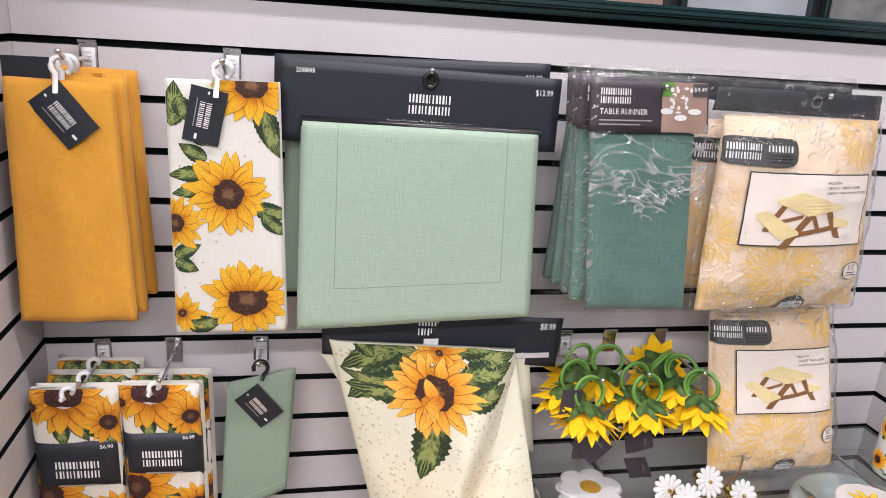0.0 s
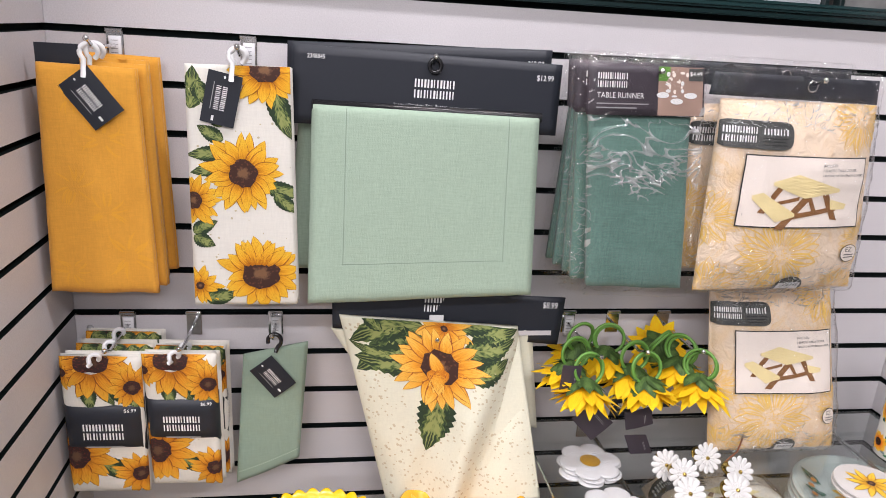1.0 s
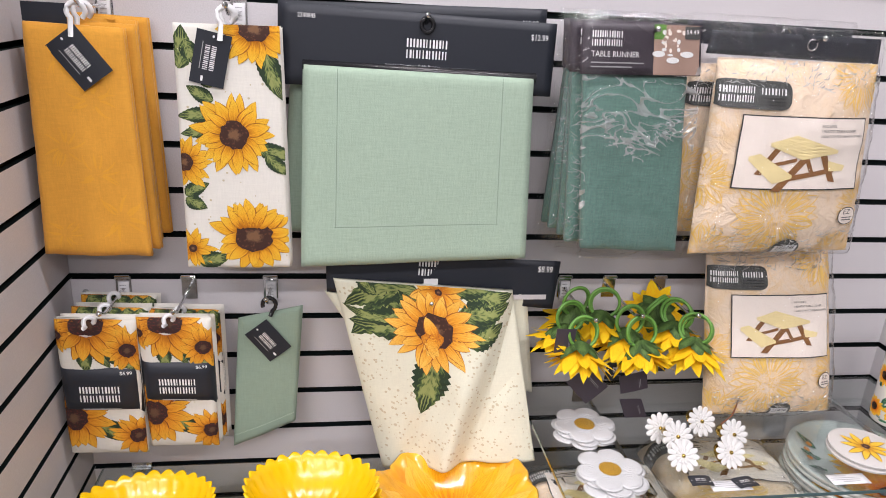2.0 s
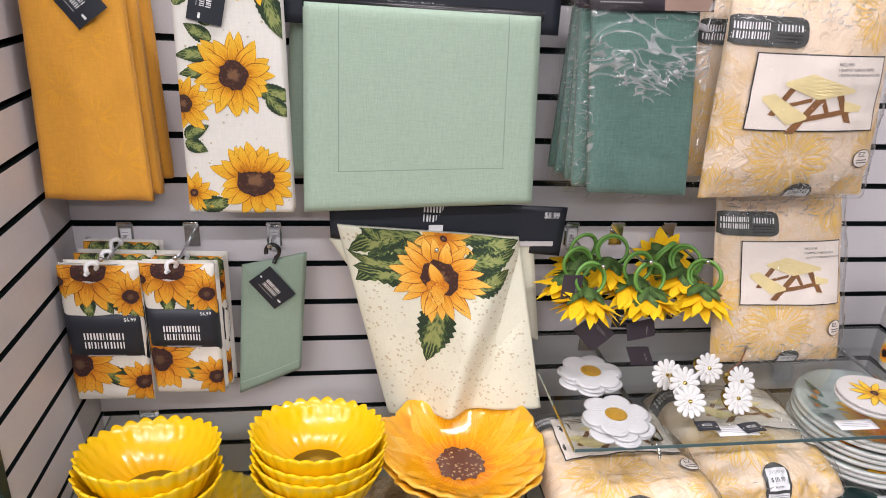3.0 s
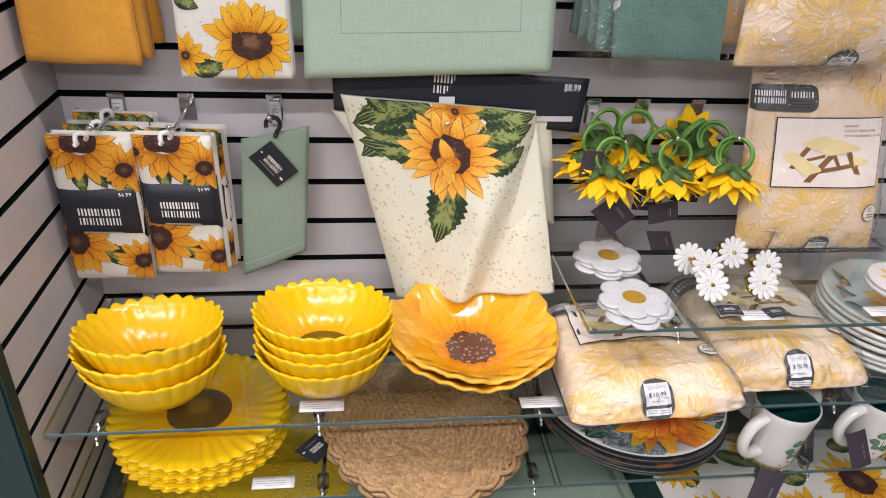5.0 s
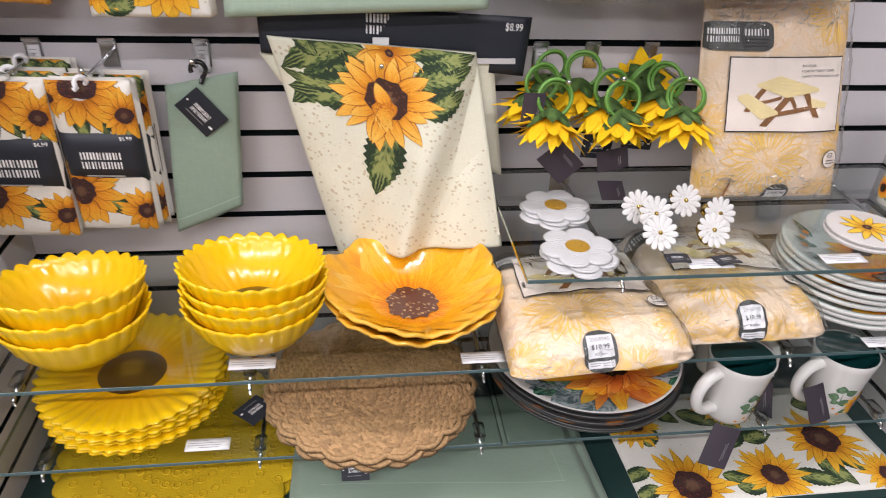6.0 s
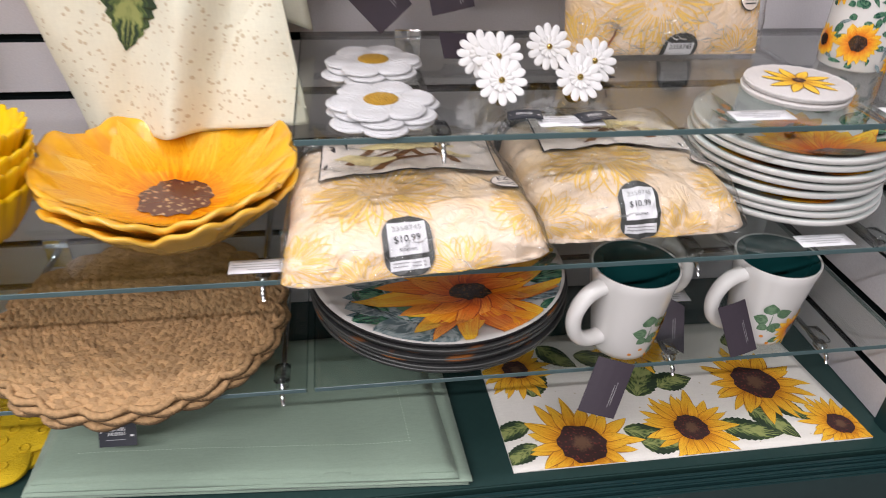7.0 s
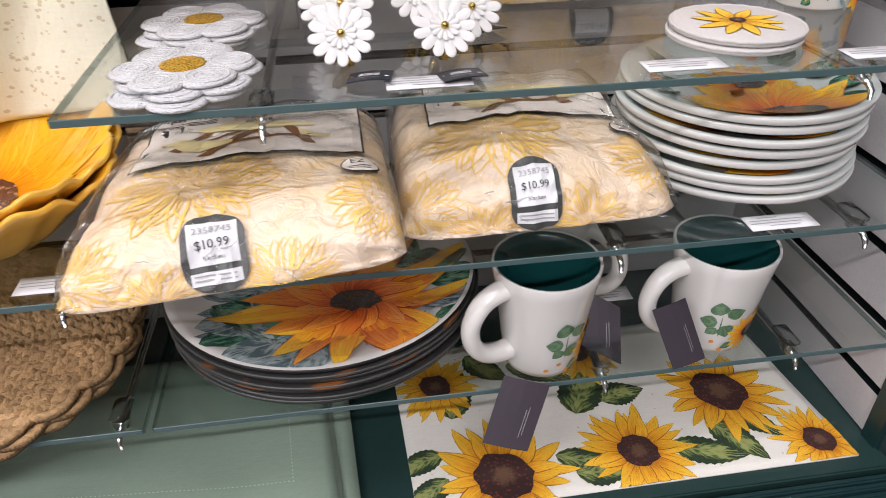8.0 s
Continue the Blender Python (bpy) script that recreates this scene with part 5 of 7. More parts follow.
def vinyl_pack(name_label, S, rnd, th, header=None, price=True, top_badge=True, group="vinyl picnic cover packs", at=(0, 0, 0), seed=0.0, lying=False, price_u=0.56):
    t = thing("picnic_cover_pack", name_label, "packaged tablecloth", group, at=at)
    bm = S.sheet(th, 70 if lying else 60, 80 if lying else 72, pillow=not lying)
    part("folded_vinyl", bm, "vinyl", t, "cream vinyl printed with golden flowers", True)
    W, H = S.W, S.H
    flowers_ = ((0.38, 0.62, 0.074), (0.96, 0.78, 0.050), (0.03, 0.90, 0.050), (0.66, 1.0, 0.042), (0.30, 1.02, 0.040)) if lying else \
        ((0.44, 0.78, 0.076), (0.88, 0.06, 0.062), (0.00, 0.60, 0.050), (0.98, 0.72, 0.046), (0.06, 0.98, 0.055), (0.88, 1.0, 0.046))
    for u, v, R in flowers_:
        bm = bmesh.new()
        line_flower(bm, S, (u * W, v * H), R, R * 0.28, rnd)
        part("printed_flower", bm, "gold_line", t, "golden line-drawn flower")
    bm = bmesh.new()
    if top_badge:
        quad_on(bm, S, -0.02 * W, 0.095 * H, 0.42 * W, 0.230 * H, 0.0044, 0, 20, 16, 0.02, 0.05 * W)
        brand_bars(bm, S, 0.01 * W, 0.125 * H, 0.19 * W, 0.0049, 4)
        bars(bm, S, 0.23 * W, 0.130 * H, 0.16 * W, 0.030 * H, 8, 0.0049, 4, 0.02)
        for q in range(3):
            rule(bm, S, 0.23 * W, (0.175 + 0.016 * q) * H, 0.155 * W, 0.006 * H, 0.0049, 5, 0.02)
    lb = -0.15 * H if lying else -0.035 * H
    quad_on(bm, S, 0.145 * W, 0.295 * H + lb, 0.925 * W, 0.665 * H + lb, 0.0044, 5, 26, 22, 0.01)
    quad_on(bm, S, 0.152 * W, 0.301 * H + lb, 0.918 * W, 0.659 * H + lb, 0.0047, 1, 26, 22, 0.01)
    picnic_table(bm, S, 0.21 * W, 0.385 * H + lb, 0.61 * W, 0.0052)
    lettering(bm, S, "INCLUDES:", 0.62 * W, 0.345 * H + lb, 0.10 * W, 0.0054, 5)
    lettering(bm, S, "1 ELASTIC TABLE COVER", 0.62 * W, 0.370 * H + lb, 0.235 * W, 0.0054, 5)
    lettering(bm, S, "2 ELASTIC FITTED BENCH COVERS", 0.62 * W, 0.395 * H + lb, 0.285 * W, 0.0054, 5)
    ez = (0.62 if lying else 0.78) * H
    spot(bm, S, (0.90 * W, ez), 0.062 * W, 0.050 * H, 0.0046, 5, 22, rings=2)
    spot(bm, S, (0.90 * W, ez), 0.057 * W, 0.046 * H, 0.0049, 1, 22, rings=2)
    lettering(bm, S, "EZ", 0.872 * W, ez - 0.01 * H, 0.045 * W, 0.0054, 5)
    for q in range(2):
        rule(bm, S, 0.865 * W, ez + (0.005 + 0.014 * q) * H, 0.07 * W, 0.005 * H, 0.0054, 5)
    part("printed_label", bm, ["slate", "picture", "yellow_print", "wood_print", "ink", "ink_black"], t, "picture label with a picnic table")
    if price:
        bm = bmesh.new()
        c = price_u * W
        if lying:
            quad_on(bm, S, c - 0.090 * W, 0.800 * H, c + 0.090 * W, 0.998 * H, 0.0044, 0, 20, 40, -0.03, 0.075 * W)
            quad_on(bm, S, c - 0.070 * W, 0.824 * H, c + 0.070 * W, 0.928 * H, 0.0052, 1, 18, 24, -0.03)
            quad_on(bm, S, c - 0.070 * W, 0.944 * H, c + 0.072 * W, 0.976 * H, 0.0052, 1, 12, 8, -0.03)
            for q in range(2):
                rule(bm, S, c - 0.060 * W, (0.951 + 0.011 * q) * H, 0.118 * W, 0.004 * H, 0.0060, 3)
            lettering(bm, S, "2358745", c - 0.055 * W, 0.853 * H, 0.108 * W, 0.0062, 3, -0.03, tall=0.9)
            lettering(bm, S, "$10.99", c - 0.049 * W, 0.888 * H, 0.096 * W, 0.0062, 2, -0.03, tall=1.05)
            lettering(bm, S, "Kitchen", c - 0.030 * W, 0.915 * H, 0.060 * W, 0.0062, 2, -0.03)
        else:
            quad_on(bm, S, c - 0.092 * W, 0.907 * H, c + 0.092 * W, 1.12 * H, 0.0040, 0, 18, 34, 0.0, 0.085 * W)
            quad_on(bm, S, c - 0.070 * W, 0.947 * H, c + 0.070 * W, 1.034 * H, 0.0047, 1, 18, 18)
            lettering(bm, S, "2358745", c - 0.058 * W, 0.972 * H, 0.116 * W, 0.0056, 2)
        part("price_label", bm, ["slate", "paper", "ink_black", "ink_grey"], t, "white price sticker on a slate band")
    bg = part("clear_bag", bag(S, 0.0045 if lying else 0.0070, 5.0 + seed, 60, 72, 0.005 if lying else 0.007, 0.004 if lying else 0.008), "film", t, "crinkled clear plastic bag")
    up = (0.1, 0.6) if lying else (0.9, 0.2)
    fb = film_folds(S, rnd, 16 if lying else 150, 0.02, 0.84, 0.96, 0.99, 0.009, *up)
    tagged(part("film_crease", fb, "film_fold", bg, "fine creases of clear film"), kind="stuff")
    fb = film_folds(S, rnd, 16 if lying else 130, 0.02, 0.01, 0.96, 0.12, 0.009, *up)
    tagged(part("film_crease", fb, "film_fold", bg, "fine creases of clear film"), kind="stuff")
    return t


S = Surf((1.003, -0.155, 1.590), (1.268, -0.155, 1.590), (1.008, -0.160, 1.280), (1.291, -0.160, 1.288), 0.030, 3.0, 0.003, 11, 51, crease=0.002)
t = vinyl_pack("cream floral vinyl picnic cover in a clear hanging bag", S, random.Random(51), 0.018, at=(1.145, -0.16, 1.28), seed=1.0)
for k, y in enumerate((-0.150, -0.105)):
    if k:
        S2 = Surf((0.985, y, 1.575), (1.245, y, 1.585), (0.990, y, 1.300), (1.262, y, 1.295), 0.026, 3.0, 0.003, 11, 61, crease=0.002)
        t = vinyl_pack("cream floral vinyl picnic cover in a clear bag behind another", S2, random.Random(61), 0.018, at=(1.12, y, 1.29), seed=4.0)
    dx, dz = (0.0, 0.0) if k == 0 else (-0.018, 0.012)
    C = Surf((0.990 + dx, y, 1.628 + dz), (1.268 + dx, y, 1.627 + dz), (0.986 + dx, y, 1.594 + dz), (1.272 + dx, y, 1.590 + dz), 0.0, 8, 0.002, 12, 3.0 + k, 0.002, 2)
    part("header_band", C.sheet(0.0008, 24, 4), "card", t, "black header strip inside the bag", True)
    F = Surf((0.985 + dx, y - 0.004, 1.640 + dz), (1.272 + dx, y - 0.004, 1.638 + dz), (0.985 + dx, y - 0.012, 1.580 + dz), (1.275 + dx, y - 0.012, 1.580 + dz), 0.003, 6, 0.002, 16, 8.0 + k)
    part("bag_header", bag(F, 0.003, 9.0 + k, 40, 12, 0.008, 0.0), "film", t)
    bm = bmesh.new()
    tube(bm, [(1.145 + dx + 0.008 * math.cos(a * math.tau / 14), y - 0.014, 1.614 + dz + 0.008 * math.sin(a * math.tau / 14)) for a in range(14)], 0.0012, 6, closed=True)
    part("eyelet", bm, "chrome", t, smooth=True)

S = Surf((1.083, -0.085, 1.264), (1.317, -0.085, 1.270), (1.104, -0.142, 0.961), (1.355, -0.142, 0.961), 0.030, 3.2, 0.0025, 11, 71, crease=0.002)
vinyl_pack("cream floral vinyl picnic cover standing on the glass shelf", S, random.Random(71), 0.02, at=(1.24, -0.11, 0.957), seed=7.0)
S = Pad((0.772, -0.128, 0.832), (1.020, -0.118, 0.836), (0.762, -0.416, 0.846), (1.024, -0.418, 0.870), 0.033, 7.5, 0.0045, 13, 81, crease=0.004).rolled()
vinyl_pack("cream floral vinyl picnic cover lying on the glass shelf", S, random.Random(81), 0.018, at=(0.90, -0.25, SHELF_MID), seed=10.0, lying=True, price_u=0.47)
S = Pad((1.038, -0.050, 0.832), (1.282, -0.060, 0.832), (1.026, -0.352, 0.842), (1.268, -0.356, 0.850), 0.034, 7.5, 0.0045, 13, 91, crease=0.004).rolled()
vinyl_pack("cream floral vinyl picnic cover lying beside another", S, random.Random(91), 0.018, at=(1.15, -0.18, SHELF_MID), seed=13.0, lying=True, price_u=0.47)


# ---- napkin packs ----
def napkin_pack(x, y, zt, w, h, band, seed, front=True, lean=-0.012):
    S = Surf((x, y, zt), (x + w, y, zt - 0.003), (x + lean, y - 0.006, zt - h), (x + w + lean * 0.4, y - 0.004, zt - h - 0.004), 0.011, 9, 0.0014, 18, seed)
    t = thing("napkin_pack", "folded sunflower napkins in a black paper band", "napkins", "sunflower napkin packs on hooks", at=(x + w / 2, y, zt - h))
    bm = S.sheet(0.006, 30, 44, pillow=True)
    for k in range(3):
        cs = [c + S.n * (-0.004 - 0.006 * k) + Vector((0.0025 * math.sin(2.1 * k + seed) + 0.0015 * k, 0, 0.003 * math.cos(1.7 * k + seed) - 0.001)) for c in S.c]
        Surf(*cs, bulge=0.004, k=9, wr=0.0016, ws=18, seed=seed + k).sheet(0.004, 16, 24, 0, bm, 0.0, True)
    part("cloth", bm, "white_cloth", t, smooth=True)
    rnd = random.Random(33)
    W, H = S.W, S.H
    P = Print(S, t, "petal_deep", "seed_red")
    P.dots(30, rnd, 0.0008, 0.0016, lambda u, v: v > 0.2)
    if front:
        for u, v, a, L, ww in ((0.45, 0.16, 1.0, 0.048, 0.012), (0.60, 0.20, 0.75, 0.044, 0.012), (0.35, 0.18, 1.7, 0.045, 0.012), (0.42, 0.72, 0.80, 0.068, 0.017), (0.40, 0.76, 0.35, 0.056, 0.014), (0.92, 0.22, 1.8, 0.036, 0.011)):
            P.leaf(u, v, a, L, ww, rnd)
    P.flower(0.40, 0.03, 0.066, 0.027, rnd, 13, squash=0.6)
    P.flower(0.88, 0.20, 0.040, 0.012, rnd, 11, 0.0010)
    P.flower(0.02, 0.10, 0.030, 0.008, rnd, 10, 0.0007)
    P.flower(0.12, 0.70, 0.064, 0.021, rnd, 13)
    P.flower(0.92, 0.84, 0.044, 0.013, rnd, 11)
    if not front:
        for u in (0.1, 0.3, 0.5, 0.72, 0.9):
            P.leaf(u, 0.0, 0.6 + u, 0.040, 0.016, rnd, 0.0030)
    v0, v1 = band
    Sb = Surf(S(0, v0, 0.001), S(W, v0, 0.001), S(0, v1, 0.001), S(W, v1, 0.001), 0.0150, 9, 0.0004, 9, seed)
    b = part("paper_band", Sb.sheet(0.024, 16, 6), "card", t, "black paper band", True)
    bm = bmesh.new()
    w2, h2 = Sb.W, Sb.H
    brand_bars(bm, Sb, w2 * 0.24, h2 * 0.42, w2 * 0.52, 0.0006, 0)
    rule(bm, Sb, w2 * 0.27, h2 * 0.83, w2 * 0.48, h2 * 0.025, 0.0006, 1)
    lettering(bm, Sb, "$6.99", w2 * 0.77, h2 * 0.20, w2 * 0.15, 0.0006, 0)
    tagged(part("lettering", bm, ["ink", "ink_grey"], b), kind="stuff")
    loop_hanger(t, x + w * 0.46, y - 0.006, zt + 0.001, drop=0.010, r=0.0068)
    return t


napkin_pack(0.009, -0.108, 1.148, 0.121, 0.242, (0.070, 0.166), 3.0, lean=0.002)
napkin_pack(0.128, -0.100, 1.147, 0.115, 0.238, (0.066, 0.154), 5.0, lean=0.008)
napkin_pack(0.022, -0.068, 1.151, 0.118, 0.240, (0.080, 0.160), 8.0, False)
napkin_pack(0.138, -0.060, 1.143, 0.113, 0.243, (0.080, 0.160), 9.0, False, lean=0.006)
napkin_pack(0.028, -0.036, 1.158, 0.118, 0.240, (0.080, 0.160), 12.0, False)

# sage napkin on a black hook
t = thing("napkin", "single folded sage green napkin on a black hook", "napkin", at=(0.325, -0.06, 0.88))
S = Surf((0.280, -0.062, 1.124), (0.385, -0.054, 1.143), (0.263, -0.066, 0.875), (0.370, -0.058, 0.918), 0.003, 8, 0.0016, 9, 4.0, 0.001, 1.0)
part("cloth", layered(S, 0.005, 2, 20, 30), "sage_dark", t, smooth=True)
bm = bmesh.new()
for n in range(30):
    spot(bm, S, (S.W * (0.03 + 0.94 * n / 29), S.H - 0.022), 0.0009, 0.0014, 0.0004, 0, 6, rings=1)
tagged(part("drawn_stitching", bm, "stitch_light", t, "pale hemstitch line"), kind="stuff")
tag_card(t, (0.3055, -0.0665, 1.117), 0.046, 0.066, math.radians(-38))
bm = bmesh.new()
tube(bm, [(0.3315 + 0.011 * math.cos(math.radians(a)), -0.062, 1.149 + 0.012 * math.sin(math.radians(a))) for a in range(200, -75, -20)] + [(0.333, -0.062, 1.128)], 0.0036, 8)
part("hanger", bm, "black_plastic", t, smooth=True)

# cream tablecloth with a black header card
t = thing("tablecloth", "cream tablecloth with sunflower wreath hanging from a black card", "tablecloth", at=(0.63, -0.09, 0.845))
C = Surf((0.425, -0.078, 1.252), (0.824, -0.078, 1.234), (0.427, -0.078, 1.180), (0.818, -0.078, 1.146), 0.0, 8, 0.0012, 6, 2.0, 0.002, 0.7)
header_card("header_card", C, t, "$8.99", "", False, brand=(0.47, 0.10, 0.17))
part("header_slot", boxed((0.735, -0.0845, 1.166), (0.803, -0.0820, 1.174)), "slat", t, "slot in the header card")
part("price_slip", boxed((0.588, -0.0835, 1.183), (0.612, -0.0825, 1.204)), "paper", t, "small white paper slip")


class Drape(Surf):
    """The tablecloth's fall: gathered at the top, flaring below, with a diagonal fold to the lower corner."""

    def __call__(self, u, v, off=0.0):
        p, a, b = self.base(u, v)
        bowl = -0.045 * math.sin(math.pi * a) ** 1.2 * b ** 3 * (1 - 0.6 * a)
        side = 0.012 * b * math.sin(math.pi * a * 2.0 + 0.4)
        d = (a - 0.95 + 0.55 * b) / 0.11
        ridge = 0.032 * math.exp(-d * d) * (0.25 + 0.75 * b) - 0.022 * math.exp(-((d - 1.5) ** 2) * 1.4) * (1 - 0.4 * b)
        d2 = (a - 0.20 - 0.25 * (1 - b)) / 0.20
        ridge2 = 0.010 * math.exp(-d2 * d2) * b
        d3 = (a - 0.05 - 0.62 * (1 - b)) / 0.10
        ridge += 0.014 * math.exp(-d3 * d3) * b * b
        q = Vector((u * 9 + 3, v * 7, 1.3))
        h = 0.008 + ridge - ridge2 + 0.006 * noise.noise(q) + 0.003 * noise.noise(q * 2.6) - 0.012 * abs(2 * a - 1) ** 8
        return p + Vector((side * 0.3, 0, -bowl * 0.15)) + self.n * (h + off)


S = Drape((0.437, -0.086, 1.206), (0.742, -0.086, 1.184), (0.526, -0.108, 0.850), (0.790, -0.165, 0.890))
part("cloth", S.sheet(0.006, 54, 60), "cream_cloth", t, smooth=True)
R2 = Surf((0.424, -0.074, 1.176), (0.770, -0.070, 1.176), (0.462, -0.074, 1.120), (0.800, -0.074, 0.975), 0.004, 7, 0.004, 12, 6.0, 0.006, 2.5)
part("rear_fold", R2.sheet(0.012, 30, 30), "cream_cloth", t, "folded cloth layers behind", True)
rnd = random.Random(77)
P = Print(S, t, "petal_cream", "seed")
P.dots(760, rnd, 0.0008, 0.0028, lambda u, v: not (abs(u - 0.46) < 0.20 and v < 0.5))
for u, v, a, L, w, bend in ((0.56, 0.10, 3.0, 0.150, 0.032, -0.25), (0.52, 0.03, 3.25, 0.130, 0.026, -0.35), (0.52, 0.18, 2.85, 0.125, 0.030, 0.25), (0.40, 0.16, 2.75, 0.095, 0.013, 0.55), (0.28, 0.06, 3.9, 0.055, 0.012, 0.3), (0.55, 0.36, 1.85, 0.125, 0.031, 0.12),
                            (0.78, 0.05, 0.05, 0.080, 0.022, -0.2), (0.72, 0.16, -0.15, 0.095, 0.024, -0.2), (0.74, 0.30, -0.35, 0.080, 0.020, -0.2), (0.70, 0.02, -0.2, 0.08, 0.02, 0)):
    P.leaf(u - 0.06, v, a, L, w, rnd, 0.0006, bend, 19, 0.13)
P.flower(0.57, 0.03, 0.052, 0.006, rnd, 10, 0.0008, width=0.34)
P.flower(0.51, 0.24, 0.080, 0.032, rnd, 15, 0.0012, width=0.235, extra=[(1.0 + 0.45 * k, 0.045, 0.012, -0.02 + 0.010 * k, 0.006) for k in range(4)] + [(-2.0, 0.04, 0.012, 0.0, 0.012)])


# ---- bowls and plates ----
def scallop(n, depth, lift, rows, total, phase=0.0):
    """Petal waves that grow towards the rim."""
    def w(i, a):
        k = rows[i]
        s = abs(math.sin(n * (a + phase) / 2))
        return 1 + depth * k * (s - 0.6), lift * k * (s - 0.6)
    return w


def yellow_bowl():
    t = thing("sunflower_bowl", "glossy yellow scalloped sunflower bowl in a stack", "bowl", "yellow sunflower bowls")
    inner = [(0.001, 0.0075), (0.029, 0.0070), (0.041, 0.0085), (0.053, 0.013), (0.070, 0.026), (0.084, 0.042), (0.093, 0.058), (0.0995, 0.073)]
    outer = [(0.1030, 0.0725), (0.1010, 0.067), (0.0960, 0.056), (0.0880, 0.036), (0.0720, 0.014), (0.054, 0.003), (0.045, 0.0), (0.001, 0.0)]
    prof = inner + outer
    rows = [0, 0, 0, 0.3, 0.6, 0.8, 0.95, 1.0] + [1.0, 0.9, 0.75, 0.6, 0.45, 0.2, 0, 0]
    bm = lathe(bmesh.new(), prof, 192, scallop(28, 0.055, 0.006, rows, 0), close=False)
    for v in bm.verts:
        v.co.y *= 0.92
    part("bowl", bm, "yellow_glaze", t, smooth=True)
    bm = bmesh.new()
    spot(bm, Flat(lambda u, v: Vector((u, v, 0.0090 + 0.004 * max(0, 1 - (u * u + v * v) / 0.0018)))), (0, 0), 0.0410, 0.0378, 0.0006, 0, 40, rings=5)
    part("seed_head", bm, "brown_seed", t, "brown embossed flower centre", True)
    return t


proto = yellow_bowl()
spots_ = []
for n, (cx, cy) in ((3, (0.160, -0.278)), (4, (0.409, -0.262))):
    for k in range(n):
        lean = (3.5 if n == 3 else 1.2) * k / n
        spots_.append(pose(cx + 0.003 * math.sin(2.3 * k + n), cy + 0.003 * math.cos(1.9 * k), SHELF_MID + 0.0005 + (0.0240 if n == 3 else 0.0190) * k + (0.005 if n == 4 and k == 1 else 0), (-1.5 - 7.5 * k / 2) if n == 3 else (-0.8 - 5.5 * k / 3), -lean if n == 3 else lean * (1 if k % 2 else -0.4), 4 * math.sin(2.0 * k)))
proto.matrix_basis = spots_[0]
for m in spots_[1:]:
    copy_thing(proto, m)


def orange_bowl():
    t = thing("sunflower_bowl", "large glossy orange flower bowl with painted centre", "bowl", "orange flower bowls")
    inner = [(0.001, 0.012), (0.040, 0.013), (0.062, 0.018), (0.085, 0.032), (0.105, 0.046), (0.122, 0.058), (0.134, 0.066)]
    outer = [(0.1375, 0.0645), (0.135, 0.060), (0.118, 0.046), (0.095, 0.024), (0.074, 0.006), (0.064, 0.0), (0.001, 0.0)]
    rows = [0, 0, 0.05, 0.18, 0.42, 0.75, 1.0] + [1.0, 0.95, 0.7, 0.4, 0.1, 0, 0]
    def w(i, a):
        k = rows[i]
        s = abs(math.sin(11 * a / 2))
        big = math.sin(5 * a + 0.6)
        return 1 + 0.095 * k * (s ** 0.6 - 0.75) * 0.7 + 0.02 * k * big, 0.007 * k * (s - 0.6) + 0.006 * k * big + 0.0022 * k * math.sin(23 * a)
    bm = lathe(bmesh.new(), inner + outer, 176, w, mis=[0] * 6 + [1] * 7, close=False)
    part("bowl", bm, ["orange_glaze", "orange_out"], t, smooth=True)
    def inside(u, v, off=0.0):
        r, a = math.hypot(u, v), math.atan2(v, u)
        r = min(max(r, 0.002), 0.1335)
        i = max(j for j in range(6) if inner[j][0] <= r)
        f = (r - inner[i][0]) / (inner[i + 1][0] - inner[i][0])
        k0, k1 = w(i, a), w(i + 1, a)
        q = r * (k0[0] * (1 - f) + k1[0] * f)
        z = inner[i][1] * (1 - f) + inner[i + 1][1] * f + k0[1] * (1 - f) + k1[1] * f
        return Vector((q * math.cos(a) * (1 - 0.4 * off), q * math.sin(a) * (1 - 0.4 * off), z + off))
    bm = bmesh.new()
    rnd = random.Random(5)
    for k in range(30):
        strip(bm, inside, (0, 0), math.tau * (k % 15 + 0.5 * (k // 15)) / 15 + rnd.uniform(-0.08, 0.08), rnd.uniform(0.080, 0.098), rnd.uniform(0.018, 0.028), 0.0005 + 0.000025 * k, k % 2, 12, rnd.uniform(-0.12, 0.12), 0.034)
    part("painted_petals", bm, ["petal_bowl", "petal_bowl_pale"], t, "painted orange petals with pale tips", True)
    bm = bmesh.new()
    rnd = random.Random(5)
    top = Flat(lambda u, v: Vector((u, v, 0.0150)))
    spot(bm, top, (0, 0), 0.040, 0.040, 0.0006, 0, 34, ragged=0.10, rnd=rnd, rings=4)
    part("seed_head", bm, "orange_seed", t, "painted brown dotted flower centre")
    return t


proto = orange_bowl()
proto.matrix_basis = pose(0.642, -0.238, SHELF_MID + 0.0005, 0, 0, 8)
copy_thing(proto, pose(0.639, -0.233, SHELF_MID + 0.0165, 2.0, 1.0, 14))


